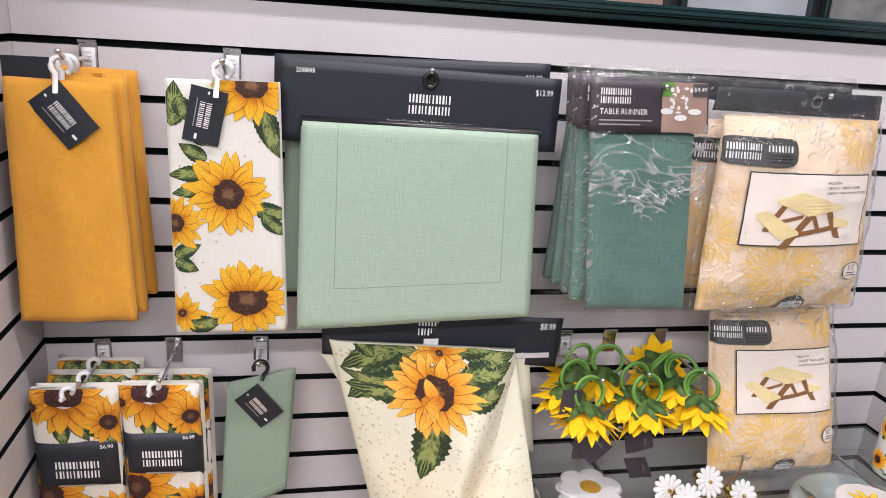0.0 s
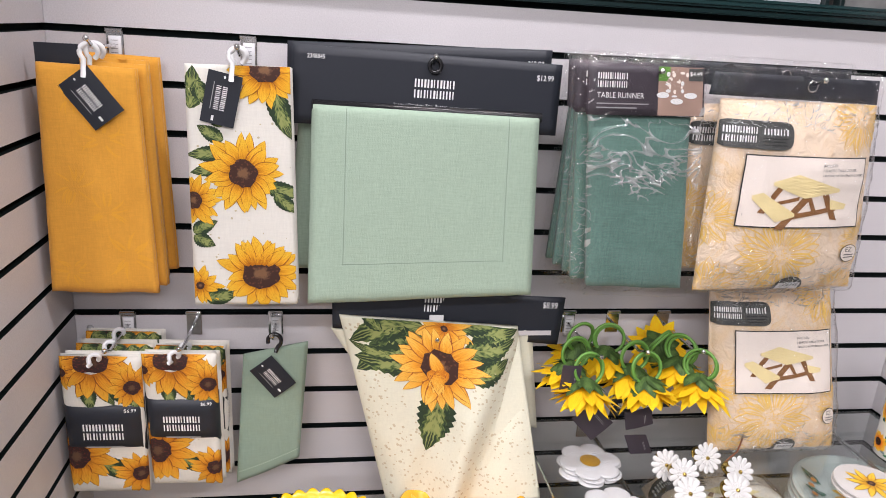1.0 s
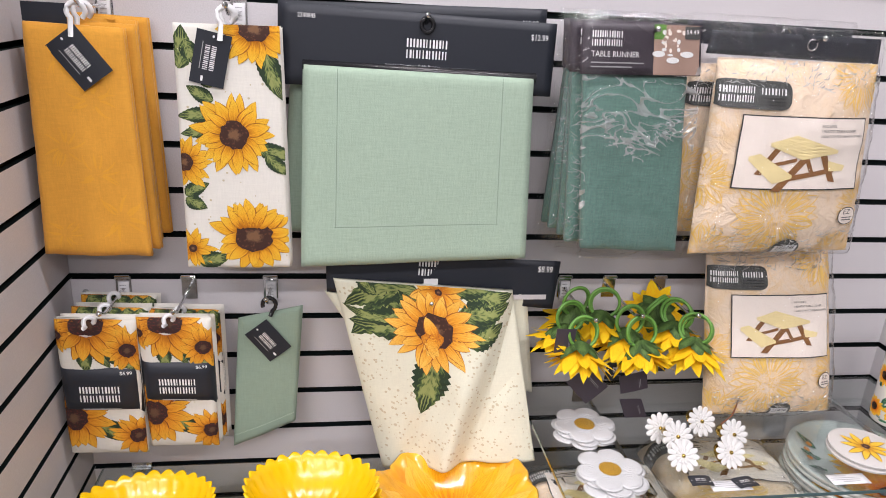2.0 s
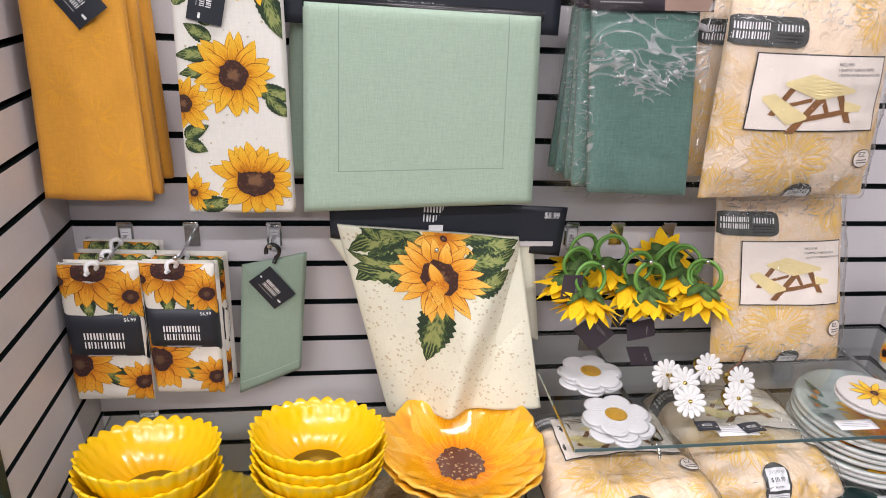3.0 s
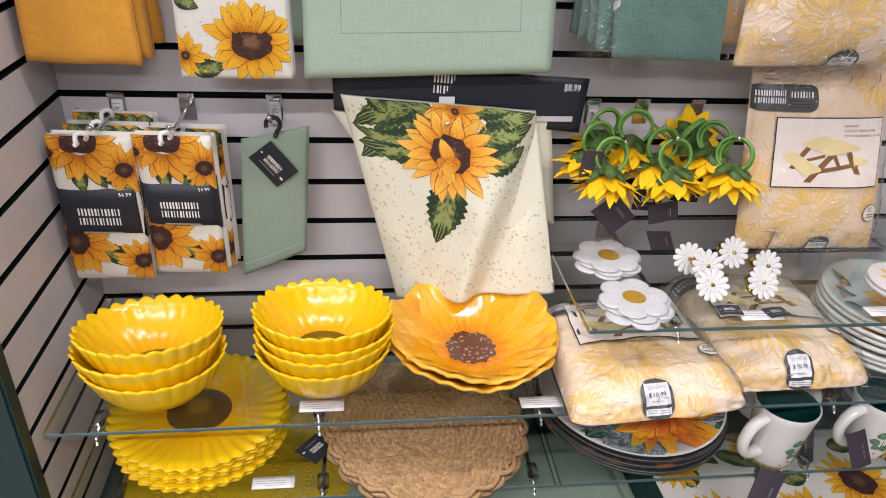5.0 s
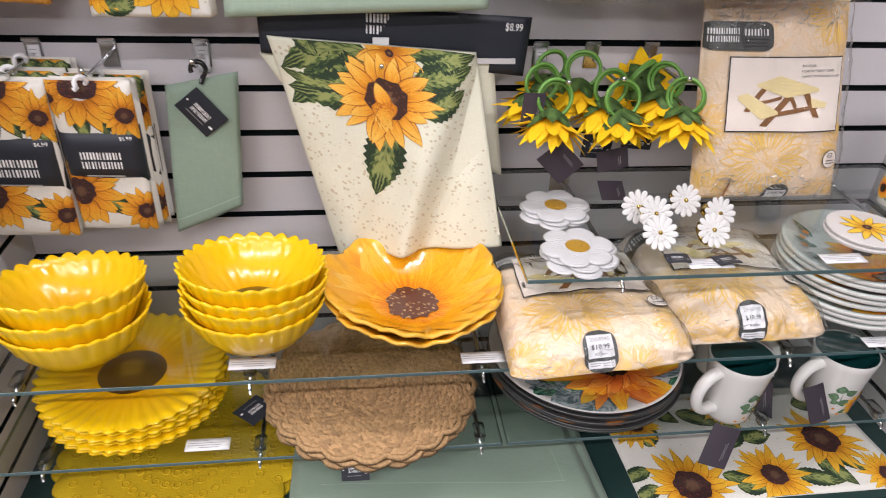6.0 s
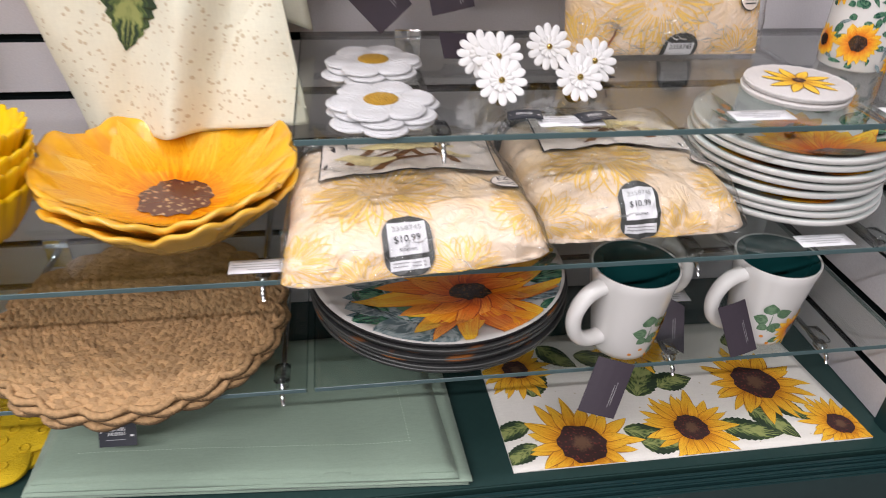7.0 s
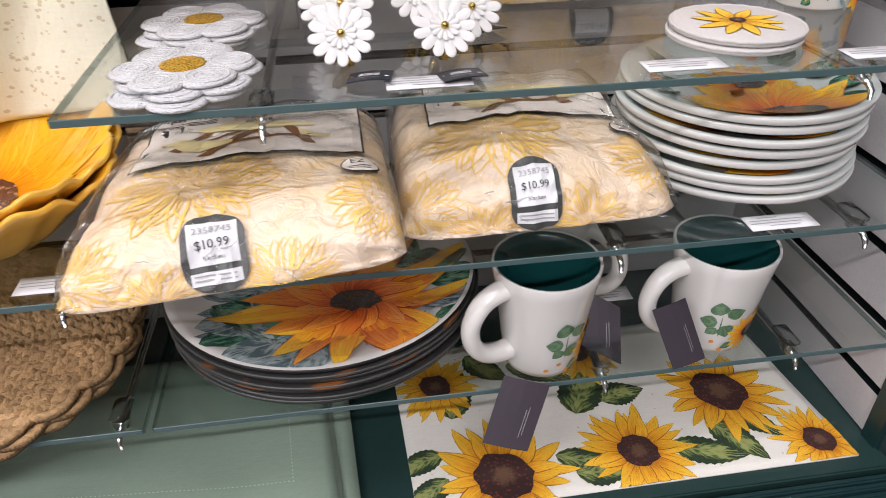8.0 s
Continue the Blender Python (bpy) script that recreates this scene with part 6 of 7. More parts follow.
def yellow_plate():
    t = thing("sunflower_plate", "glossy yellow scalloped sunflower plate in a stack", "plate", "yellow sunflower plates")
    prof = [(0.001, 0.006), (0.045, 0.0055), (0.060, 0.007), (0.085, 0.009), (0.115, 0.012), (0.138, 0.016), (0.1405, 0.0135), (0.118, 0.008), (0.085, 0.002), (0.07, 0.0), (0.001, 0.0)]
    rows = [0, 0, 0.1, 0.4, 0.7, 1.0, 1.0, 0.7, 0.2, 0, 0]
    bm = lathe(bmesh.new(), prof, 216, scallop(40, 0.062, 0.0042, rows, 0), close=False)
    part("plate", bm, "yellow_glaze", t, smooth=True)
    bm = bmesh.new()
    spot(bm, Flat(lambda u, v: Vector((u, v, 0.0065 + 0.010 * max(0, 1 - (u * u + v * v) / 0.0027)))), (0, 0), 0.052, 0.052, 0.0006, 0, 44, rings=7)
    part("seed_head", bm, "brown_seed", t, "brown embossed flower centre", True)
    return t


proto = yellow_plate()
proto.matrix_basis = pose(0.197, -0.211, SHELF_LOW + 0.0005)
for k in range(1, 6):
    copy_thing(proto, pose(0.197 + 0.003 * math.sin(2 * k), -0.211 + 0.003 * math.cos(3 * k), SHELF_LOW + 0.0005 + 0.0095 * k, 0.4 * math.sin(k), 0.5 * math.cos(2 * k), 37 * k))


def jute_mat(seed):
    t = thing("placemat", "round braided natural jute placemat with scalloped edge", "placemat", "jute placemats")
    rnd = random.Random(seed)
    bm = bmesh.new()
    # plaits laid in rings, each strand a small slanted bulge
    r = 0.006
    ring = 0
    while r < 0.158:
        n = max(6, int(math.tau * r / 0.0125))
        for k in range(n):
            for sgn in (0, 1):
                a = (k + 0.5 * sgn + 0.3 * ring) * math.tau / n
                rr = (r + (0.0024 if sgn else -0.0024)) * (1 + 0.065 * max(0.0, (r - 0.11) / 0.056) * (abs(math.cos(10.5 * a)) - 0.6))
                c = Vector((rr * math.cos(a), rr * math.sin(a), 0.0062 + rnd.uniform(-0.0008, 0.0008)))
                sl = a + math.pi / 2 + (0.46 if sgn else -0.46) * (0.35 if r > 0.152 else 1.0) + rnd.gauss(0, 0.16)
                d, s = Vector((math.cos(sl), math.sin(sl), 0)), Vector((-math.sin(sl), math.cos(sl), 0))
                L, w, h = 0.0100 * rnd.uniform(0.75, 1.25), 0.0038 * rnd.uniform(0.75, 1.2), 0.0120 * rnd.uniform(0.7, 1.3)
                loop = [bm.verts.new(c + d * (L * x) + s * (w * y) - Vector((0, 0, 0.0024))) for x, y in ((-1, 0), (-0.62, -1), (0.62, -1), (1, 0), (0.62, 1), (-0.62, 1))]
                top = [bm.verts.new(c + d * (L * x * 0.55) + Vector((0, 0, h * 0.4))) for x in (-0.7, 0.7)]
                for q in ((loop[0], loop[1], top[0]), (loop[1], loop[2], top[1], top[0]), (loop[2], loop[3], top[1]), (loop[3], loop[4], top[1]), (loop[4], loop[5], top[0], top[1]), (loop[5], loop[0], top[0])):
                    f = bm.faces.new(q)
                    f.smooth = True
        r += 0.0098
        ring += 1
    tagged(part("plaiting", bm, "jute", t, "slanted jute plaits in rings"), kind="stuff")
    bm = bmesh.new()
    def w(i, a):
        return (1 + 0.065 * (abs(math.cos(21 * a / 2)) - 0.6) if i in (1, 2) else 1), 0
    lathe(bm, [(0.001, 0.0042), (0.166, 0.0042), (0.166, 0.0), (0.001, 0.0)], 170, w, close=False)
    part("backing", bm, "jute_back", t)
    bm = bmesh.new()
    for turn in range(2):
        tube(bm, [(rr * math.cos(a), rr * math.sin(a), 0.0050 + 0.0010 * math.cos(140 * a + math.pi * turn)) for a, rr in ((q * math.tau / 340, (0.1625 + 0.0022 * math.sin(140 * q * math.tau / 340 + math.pi * turn)) * (1 + 0.065 * (abs(math.cos(10.5 * q * math.tau / 340)) - 0.6))) for q in range(340))], 0.0034, 6, closed=True)
    part("bound_edge", bm, "jute", t, "twisted jute cord round the edge", True)
    return t


proto = jute_mat(3)
proto.matrix_basis = pose(0.575, -0.229, SHELF_LOW + 0.0165, 0, 0, 10) @ Matrix.Diagonal((1.03, 1.03, 1.0, 1.0))
copy_thing(proto, pose(0.578, -0.229, SHELF_LOW + 0.0085, 0, 0, 65))
copy_thing(proto, pose(0.573, -0.228, SHELF_LOW + 0.0005, 0, 0, 130))
t = thing("card_tag", "black card tag hanging under the jute mats", "tag", at=(0.55, -0.40, 0.62))
tag_card(t, (0.520, -0.312, 0.580), 0.046, 0.036, math.radians(4), side=(0.98, -0.05, 0.14), down=(0.10, -0.55, -0.82))
t = thing("card_tag", "black card tag beside the jute mats", "tag", at=(0.39, -0.27, 0.652))
tag_card(t, (0.362, -0.235, 0.653), 0.048, 0.052, math.radians(40), side=(1, 0, 0.0), down=(0, -1, 0.0))


def flat_plate(name, label, group, R, mats, foot=0.6, rise=0.012, th=0.004, bands=(0, 0, 0, 0, 1, 1, 1, 1, 1, 1)):
    t = thing(name, label, "plate", group)
    prof = [(0.001, th), (R * foot, th), (R * (foot + 0.12), th + 0.002), (R * 0.93, th + rise - 0.001), (R * 0.992, th + rise), (R, th + rise - 0.0012), (R * 0.99, rise - 0.0015), (R * 0.9, rise - 0.004), (R * (foot + 0.06), 0.001), (R * foot, 0.0), (0.001, 0.0)]
    bm = lathe(bmesh.new(), prof, 110, None, mis=list(bands), close=False)
    part("plate", bm, mats, t, smooth=True)
    return t, Flat(lambda u, v: Vector((u, -v, th + 0.0004 + (0 if math.hypot(u, v) < R * foot else 0.002 + (rise - 0.003) * min(1, (math.hypot(u, v) / R - foot) / (0.93 - foot))))))


# melamine plates with a painted sunflower
proto, top = flat_plate("printed_plate", "round melamine plate with painted sunflower and leaves", "printed melamine plates", 0.168, ["white_glaze", "plate_edge", "slate"], 0.70, 0.014, bands=(1, 1, 1, 1, 2, 1, 1, 1, 1, 1))
proto.matrix_basis = pose(0.948, -0.200, SHELF_LOW + 0.0005)
for k in range(1, 6):
    copy_thing(proto, pose(0.948 + 0.003 * math.sin(2 * k), -0.200 + 0.002 * math.cos(3 * k), SHELF_LOW + 0.0005 + 0.0062 * k, 0, 0, 25 * k))
last, top = flat_plate("printed_plate", "painted sunflower melamine plate on top of its stack", "printed melamine plates", 0.168, ["white_glaze", "plate_rim"], 0.70, 0.014)
last.matrix_basis = pose(0.948 + 0.003 * math.sin(12), -0.200 + 0.002 * math.cos(18), SHELF_LOW + 0.0005 + 0.0062 * 6)
rnd = random.Random(15)
bm = bmesh.new()


def shift(u, v, off=0.0):
    u, v = u + 0.022, v + 0.068
    r = math.hypot(u, v)
    k = min(1.0, 0.163 / max(r, 1e-6))
    return top(u * k, v * k, off)


for u, v, a, L, w, m in ((-0.02, 0.0, 2.6, 0.13, 0.03, 3), (-0.05, -0.02, 3.3, 0.10, 0.028, 3), (-0.03, 0.03, 2.2, 0.12, 0.026, 3), (-0.05, 0.01, 2.95, 0.10, 0.03, 2), (-0.02, 0.03, 2.3, 0.10, 0.03, 3), (-0.09, 0.0, 3.1, 0.06, 0.028, 3), (-0.07, -0.03, 3.6, 0.08, 0.03, 2), (-0.02, 0.05, 1.9, 0.07, 0.02, 3), (0.09, -0.03, -0.2, 0.07, 0.022, 2), (-0.04, -0.03, 3.9, 0.09, 0.028, 2), (-0.03, -0.05, 4.4, 0.09, 0.028, 3), (-0.06, 0.04, 2.7, 0.07, 0.02, 3),
                         (0.06, -0.04, -0.5, 0.09, 0.026, 2), (0.07, 0.0, 0.15, 0.085, 0.02, 3), (0.05, -0.06, -1.0, 0.08, 0.024, 2), (0.06, 0.05, 0.6, 0.08, 0.016, 3), (0.0, -0.06, -1.7, 0.09, 0.026, 2), (0.02, -0.06, -1.3, 0.09, 0.02, 2)):
    strip(bm, shift, (u, v), a, L, w, 0.0004 + 0.00006 * (len(bm.faces) // 44), m, 11, rnd.uniform(-0.3, 0.3), 0, 1)
for u, v, rx, ry, rot, m in ((-0.075, -0.045, 0.024, 0.030, 0.3, 3), (-0.110, -0.010, 0.030, 0.018, 0.5, 2), (-0.120, -0.055, 0.034, 0.017, -0.4, 3), (-0.085, 0.022, 0.030, 0.014, 0.5, 3), (-0.060, -0.075, 0.032, 0.018, -0.6, 2), (0.100, -0.070, 0.030, 0.024, 0.5, 2), (0.115, 0.030, 0.030, 0.010, -0.45, 2), (-0.045, -0.012, 0.020, 0.014, 0.2, 2)):
    strip(bm, shift, (u - rx * math.cos(rot), v - rx * math.sin(rot)), rot, 2 * rx, ry, 0.0016 + 0.0001 * abs(u), m, 11, 0.25, 0, 1)
for k in range(26):
    a = math.tau * k / 26 + rnd.uniform(-0.1, 0.1)
    strip(bm, shift, (0.015, -0.005), a, rnd.uniform(0.085, 0.150), rnd.uniform(0.010, 0.018), 0.0020 + 0.00006 * k, 0 if k % 3 else 1, 8, rnd.uniform(-0.3, 0.3), 0.01)
for k in range(12):
    strip(bm, shift, (0.012, -0.015), math.tau * k / 12, rnd.uniform(0.050, 0.078), 0.014, 0.0034 + 0.00006 * k, 1, 8, 0.4, 0.006)
spot(bm, shift, (0.012, -0.012), 0.026, 0.018, 0.0044, 4, 18, ragged=0.15, rnd=rnd)
for k in range(14):
    spot(bm, shift, (0.095 + 0.02 * math.sin(k), 0.035 - 0.004 * k * 0.6), 0.0022, 0.0016, 0.0012, 5, 7, rings=1)
art_ = part("painted_flower", bm, ["petal_glazed", "petal_rust", "leaf_teal", "leaf_grey", "seed_glazed", "ink_black"], last, "painted orange sunflower with teal leaves")
art_.matrix_parent_inverse = Matrix()

# cream stoneware plates with sunflowers
proto, top = flat_plate("dinner_plate", "cream stoneware plate with painted sunflowers in a stack", "cream stoneware plates", 0.123, ["grey_glaze", "white_glaze"], 0.62, 0.015, 0.005)
art_bm = bmesh.new()


def well(u, v, off=0.0):
    k = min(1.0, 0.115 / max(math.hypot(u, v), 1e-6))
    return top(u * k, v * k, off)


rnd = random.Random(18)
for k, (x, y, r) in enumerate(((0.0, 0.088, 0.088), (0.005, 0.005, 0.050))):
    for q in range(15):
        strip(art_bm, well, (x, y), math.pi * (1.0 + q / 14.0) if k == 0 else math.tau * q / 15, r * rnd.uniform(0.85, 1.1), r * 0.2, 0.0008 + 0.00004 * q, 0, 7, rnd.uniform(-0.2, 0.2), r * 0.15)
    spot(art_bm, well, (x, y), r * 0.36, r * 0.26, 0.0022, 3, 18, ragged=0.12, rnd=rnd)
for x, y, a, L, w in ((0.07, 0.0, -0.4, 0.045, 0.016), (0.075, 0.03, 0.2, 0.04, 0.015), (0.06, 0.06, 0.8, 0.05, 0.014), (-0.06, -0.02, 3.6, 0.04, 0.008), (-0.05, -0.05, 4.1, 0.045, 0.008), (-0.07, 0.01, 2.9, 0.04, 0.008), (-0.04, 0.06, 2.6, 0.05, 0.012), (0.06, -0.04, -0.9, 0.04, 0.014)):
    strip(art_bm, well, (x, y), a, L, w, 0.0004 + 0.00005 * (len(art_bm.faces) % 11), 1, 9, 0.2, 0, 1)
for x, y in ((-0.075, -0.045), (-0.06, -0.06), (-0.085, -0.02), (0.045, -0.065)):
    spot(art_bm, well, (x, y), 0.006, 0.006, 0.0006, 2, 10, rings=1)
art_ = part("painted_flower", art_bm, ["petal_glazed", "leaf_teal", "orange_spot", "seed_glazed"], proto, "painted sunflowers and leaves")
art_.matrix_parent_inverse = Matrix()
proto.matrix_basis = pose(1.387, -0.210, SHELF_MID + 0.0005, 0, 0, 40)
for k in range(1, 8):
    dx = 0.004 * math.sin(2.2 * k) + 0.0015 * k - 0.004
    copy_thing(proto, pose(1.385 + dx * 0.7, -0.208 + 0.003 * math.cos(2 * k), SHELF_MID + 0.0005 + 0.0112 * k, 0.5 * math.sin(k), 0.6 * math.cos(1.3 * k), 25 * math.sin(k) if k < 7 else 0))


# ---- mugs ----
def mug(c):
    t = thing("mug", "white mug with painted sunflower and teal inside", "mug", "sunflower mugs")
    prof_out = [(0.001, 0.004), (0.028, 0.004), (0.031, 0.0), (0.0345, 0.0015), (0.0365, 0.008), (0.040, 0.035), (0.044, 0.068), (0.0485, 0.100), (0.0505, 0.112), (0.0498, 0.1142)]
    bm = lathe(bmesh.new(), prof_out, 64, close=False)
    part("body", bm, "white_glaze", t, smooth=True)
    prof_in = [(0.0498, 0.1142), (0.0475, 0.1135), (0.0455, 0.100), (0.041, 0.068), (0.037, 0.035), (0.033, 0.010), (0.001, 0.008)]
    bm = lathe(bmesh.new(), prof_in, 64, close=False, mis=[1, 0, 0, 0, 0, 0])
    part("inside", bm, ["teal_glaze", "white_glaze"], t, "dark teal glazed inside", True)
    bm = bmesh.new()
    pts = []
    for k in range(19):
        a = math.pi * k / 18
        pts.append((-0.0425 + 0.004 * k / 18 - 0.041 * math.sin(a) ** 0.8, 0, 0.061 + 0.036 * math.cos(a)))
    tube(bm, pts, [0.0096 - 0.0012 * math.sin(math.pi * k / 18) for k in range(19)], 12)
    for v in bm.verts:
        v.co.y *= 1.15
    part("handle", bm, "white_glaze", t, smooth=True)
    def S(u, v, off=0.0):
        z = 0.112 - v
        r = 0.0365 + (0.0505 - 0.0365) * max(0, min(1, (z - 0.008) / 0.104)) + 0.0004 + off
        a = u / 0.042
        return Vector((r * math.cos(a), r * math.sin(a), z))
    bm = bmesh.new()
    rnd = random.Random(2)
    for x, y, a, L, w in ((-0.003, 0.056, -1.9, 0.017, 0.0085), (0.004, 0.058, -0.7, 0.017, 0.0085), (-0.004, 0.066, 3.0, 0.017, 0.0085), (0.002, 0.070, 1.0, 0.017, 0.0085), (-0.004, 0.074, 2.2, 0.013, 0.006)):
        strip(bm, S, (c + x, y), a, L, w, 0.0003, 1, 9, 0.2, 0, 1)
    strip(bm, S, (c, 0.085), -1.6, 0.03, 0.0007, 0.0002, 1, 5)
    for q in range(16):
        strip(bm, S, (c + 0.035, 0.082), math.tau * q / 16, rnd.uniform(0.019, 0.026), 0.0045, 0.0004 + 0.00004 * q, 0, 7, 0.1, 0.004)
    spot(bm, S, (c + 0.035, 0.082), 0.009, 0.009, 0.0012, 3, 16)
    strip(bm, S, (c + 0.018, 0.095), 2.5, 0.014, 0.005, 0.0003, 1, 7, 0.1, 0, 1)
    for x, y in ((-0.005, 0.093), (-0.018, 0.100), (0.006, 0.104)):
        spot(bm, S, (c + x, y), 0.0028, 0.0022, 0.0004, 2, 9, rings=1)
    part("painted_flower", bm, ["petal_glazed", "leaf_sage", "orange_spot", "seed_glazed"], t, "painted leaves and sunflower")
    return t


proto = mug(-0.069)
proto.matrix_basis = pose(1.164, -0.318, SHELF_LOW + 0.0005, 0, 0, 22) @ Matrix.Scale(1.05, 4)
mug(-0.086).matrix_basis = pose(1.349, -0.312, SHELF_LOW + 0.0005, 0, 0, 12) @ Matrix.Scale(1.02, 4)
copy_thing(proto, pose(1.197, -0.212, SHELF_LOW + 0.0005, 0, 0, 138))


def mug_tag(c, w, h, side, down):
    t = thing("swing_tag", "plum black swing tag tied to a mug", "tag", "mug swing tags", at=c)
    tag_card(t, c, w, h, 0.0, mat="aubergine", side=side, down=down)
    return t


mug_tag((1.114, -0.372, 0.678), 0.045, 0.070, Vector((0.95, -0.20, -0.22)).normalized(), Vector((-0.36, -0.36, -0.86)).normalized())
mug_tag((1.262, -0.352, 0.722), 0.034, 0.074, Vector((0.93, 0.05, 0.28)).normalized(), Vector((0.36, -0.20, -0.91)).normalized())
mug_tag((1.212, -0.268, 0.698), 0.056, 0.062, Vector((0.85, -0.35, -0.40)).normalized(), Vector((-0.05, -0.50, -0.86)).normalized())
# ---- base deck cloths ----
t = thing("table_mat", "white fabric mat printed with sunflowers on the green deck", "table mat", at=(1.27, -0.26, DECK))
S = Surf((1.016, -0.130, DECK + 0.002), (1.500, -0.125, DECK + 0.002), (1.024, -0.388, DECK + 0.002), (1.528, -0.386, DECK + 0.002), 0.0026, 10, 0.0014, 12, 9.0)
part("cloth", S.sheet(0.0015, 40, 24), "white_cloth", t, smooth=True)
rnd = random.Random(41)
P = Print(S, t, "petal", "seed_red")
P.dots(60, rnd, 0.001, 0.002)
for u, v, a, L, w in ((0.12, 0.52, -1.3, 0.085, 0.020), (0.15, 0.45, -1.9, 0.070, 0.018), (0.08, 0.72, 3.0, 0.065, 0.016), (0.08, 0.85, 2.5, 0.060, 0.015), (0.33, 0.80, 0.45, 0.085, 0.018), (0.36, 0.9, 0.2, 0.070, 0.018), (0.42, 0.58, -1.15, 0.095, 0.026), (0.50, 0.52, -0.5, 0.06, 0.02),
                      (0.60, 0.82, 0.45, 0.085, 0.020), (0.45, 0.97, 0.1, 0.06, 0.016), (0.72, 0.72, 1.0, 0.075, 0.020), (0.78, 0.66, 0.7, 0.07, 0.018), (0.80, 0.2, 0.0, 0.08, 0.02), (0.3, 0.2, 0.4, 0.09, 0.02), (0.2, 0.1, 1.0, 0.07, 0.02), (0.55, 0.12, 2.4, 0.09, 0.022)):
    P.leaf(u, v, a, L, w, rnd)
for u, v, R_, r in ((0.20, 0.87, 0.080, 0.032), (0.52, 0.83, 0.068, 0.022), (0.80, 0.55, 0.078, 0.032), (0.94, 0.90, 0.054, 0.018), (0.50, 0.16, 0.062, 0.022), (0.10, 0.30, 0.058, 0.02)):
    P.flower(u, v, R_, r, rnd, 17, 0.0010, width=0.185)

for k in range(5):
    z = DECK + 0.004 + 0.0036 * k
    d = (0.0, 0.006, -0.003, 0.002, 0.012)[k]
    e = (-0.004, 0.014, -0.010, 0.018, 0.026)[k]
    S = Surf((0.440 + d * 0.4, -0.120, z), (0.945 - e * 0.9, -0.125 + e * 0.3, z), (0.436 + d * 0.5, -0.360 + d * 0.8, z), (0.962 - e * 0.6, -0.398 + d * 0.7, z - 0.001), 0.0034, 9, 0.0016, 9, 14.0 + k, 0.0010, 1.3)
    t = thing("placemat", "folded sage green cotton placemat in a stack", "placemat", "sage placemats on the deck", at=(0.7, -0.26, z - 0.003))
    part("cloth", S.sheet(0.0028, 40, 24), "sage_dark", t, smooth=True)
    bm = bmesh.new()
    W, H = S.W, S.H
    for n in range(90):
        spot(bm, S, (0.045 + (W - 0.09) * n / 89, H - 0.045), 0.0011, 0.0007, 0.0004, 0, 6, rings=1)
    for n in range(36):
        spot(bm, S, (W - 0.045, 0.045 + (H - 0.09) * n / 35), 0.0007, 0.0011, 0.0004, 0, 6, rings=1)
    tagged(part("drawn_stitching", bm, "stitch_light", t, "pale hemstitch line"), kind="stuff")

def crochet_mat():
    t = thing("crochet_mat", "round yellow crocheted flower placemat on the deck", "placemat", "yellow crochet mats")
    bm = bmesh.new()
    def w(i, a):
        k = (0, 0, 0.1, 0.3, 0.6, 1, 1, 0, 0)[i]
        return 1 + 0.10 * k * (abs(math.sin(9 * a)) - 0.5), 0
    lathe(bm, [(0.001, 0.003), (0.04, 0.004), (0.08, 0.0035), (0.12, 0.0042), (0.17, 0.0035), (0.205, 0.004), (0.207, 0.0), (0.08, 0.0), (0.001, 0.0)], 216, w, close=False)
    part("mat", bm, "crochet", t, smooth=True)
    bm = bmesh.new()
    for ring, n in ((0.06, 20), (0.085, 28), (0.115, 36), (0.15, 44), (0.185, 36)):
        for k in range(n):
            a = math.tau * k / n
            c = Vector((ring * math.cos(a), ring * math.sin(a), 0.0046))
            tube(bm, [c + 0.0065 * Vector((math.cos(q * math.tau / 8), math.sin(q * math.tau / 8), 0)) for q in range(8)], 0.0016, 5, closed=True)
    tagged(part("crochet_relief", bm, "crochet", t, "raised crochet loops", True), kind="stuff")
    return t


proto = crochet_mat()
proto.matrix_basis = pose(0.245, -0.195, DECK + 0.0005)
copy_thing(proto, pose(0.250, -0.198, DECK + 0.0062, 0, 0, 12))

# ---- things on the upper glass shelf ----
def daisy_coaster():
    t = thing("daisy_coaster", "white beaded daisy coaster with golden centre", "coaster", "beaded daisy coasters")
    bm = bmesh.new()
    def w(i, a):
        k = (0, 0.3, 0.8, 1, 1, 1, 0)[i]
        return 1 + k * 0.26 * (abs(math.cos(3 * a)) ** 0.55 - 0.7), 0
    lathe(bm, [(0.001, 0.0042), (0.020, 0.0042), (0.042, 0.0045), (0.0485, 0.0038), (0.051, 0.002), (0.0485, 0.0), (0.001, 0.0)], 144, w, close=False)
    part("petals", bm, "bead_white", t, smooth=True)
    bm = bmesh.new()
    for ring in range(1, 4):
        for k in range(6):
            a = k * math.tau / 6
            c = Vector((0.036 * math.cos(a), 0.036 * math.sin(a), 0.0042))
            rr = 0.0052 * ring
            tube(bm, [c + rr * Vector((math.cos(q * math.tau / 20), math.sin(q * math.tau / 20), 0)) for q in range(20)], 0.0007, 6, closed=True)
    tagged(part("beading", bm, "bead_white", t, "curved rows of white beads", True), kind="stuff")
    bm = bmesh.new()
    ball(bm, (0, 0, 0.0042), 0.018, 0, 0.12)
    part("centre", bm, "bead_gold", t, "golden beaded centre")
    return t


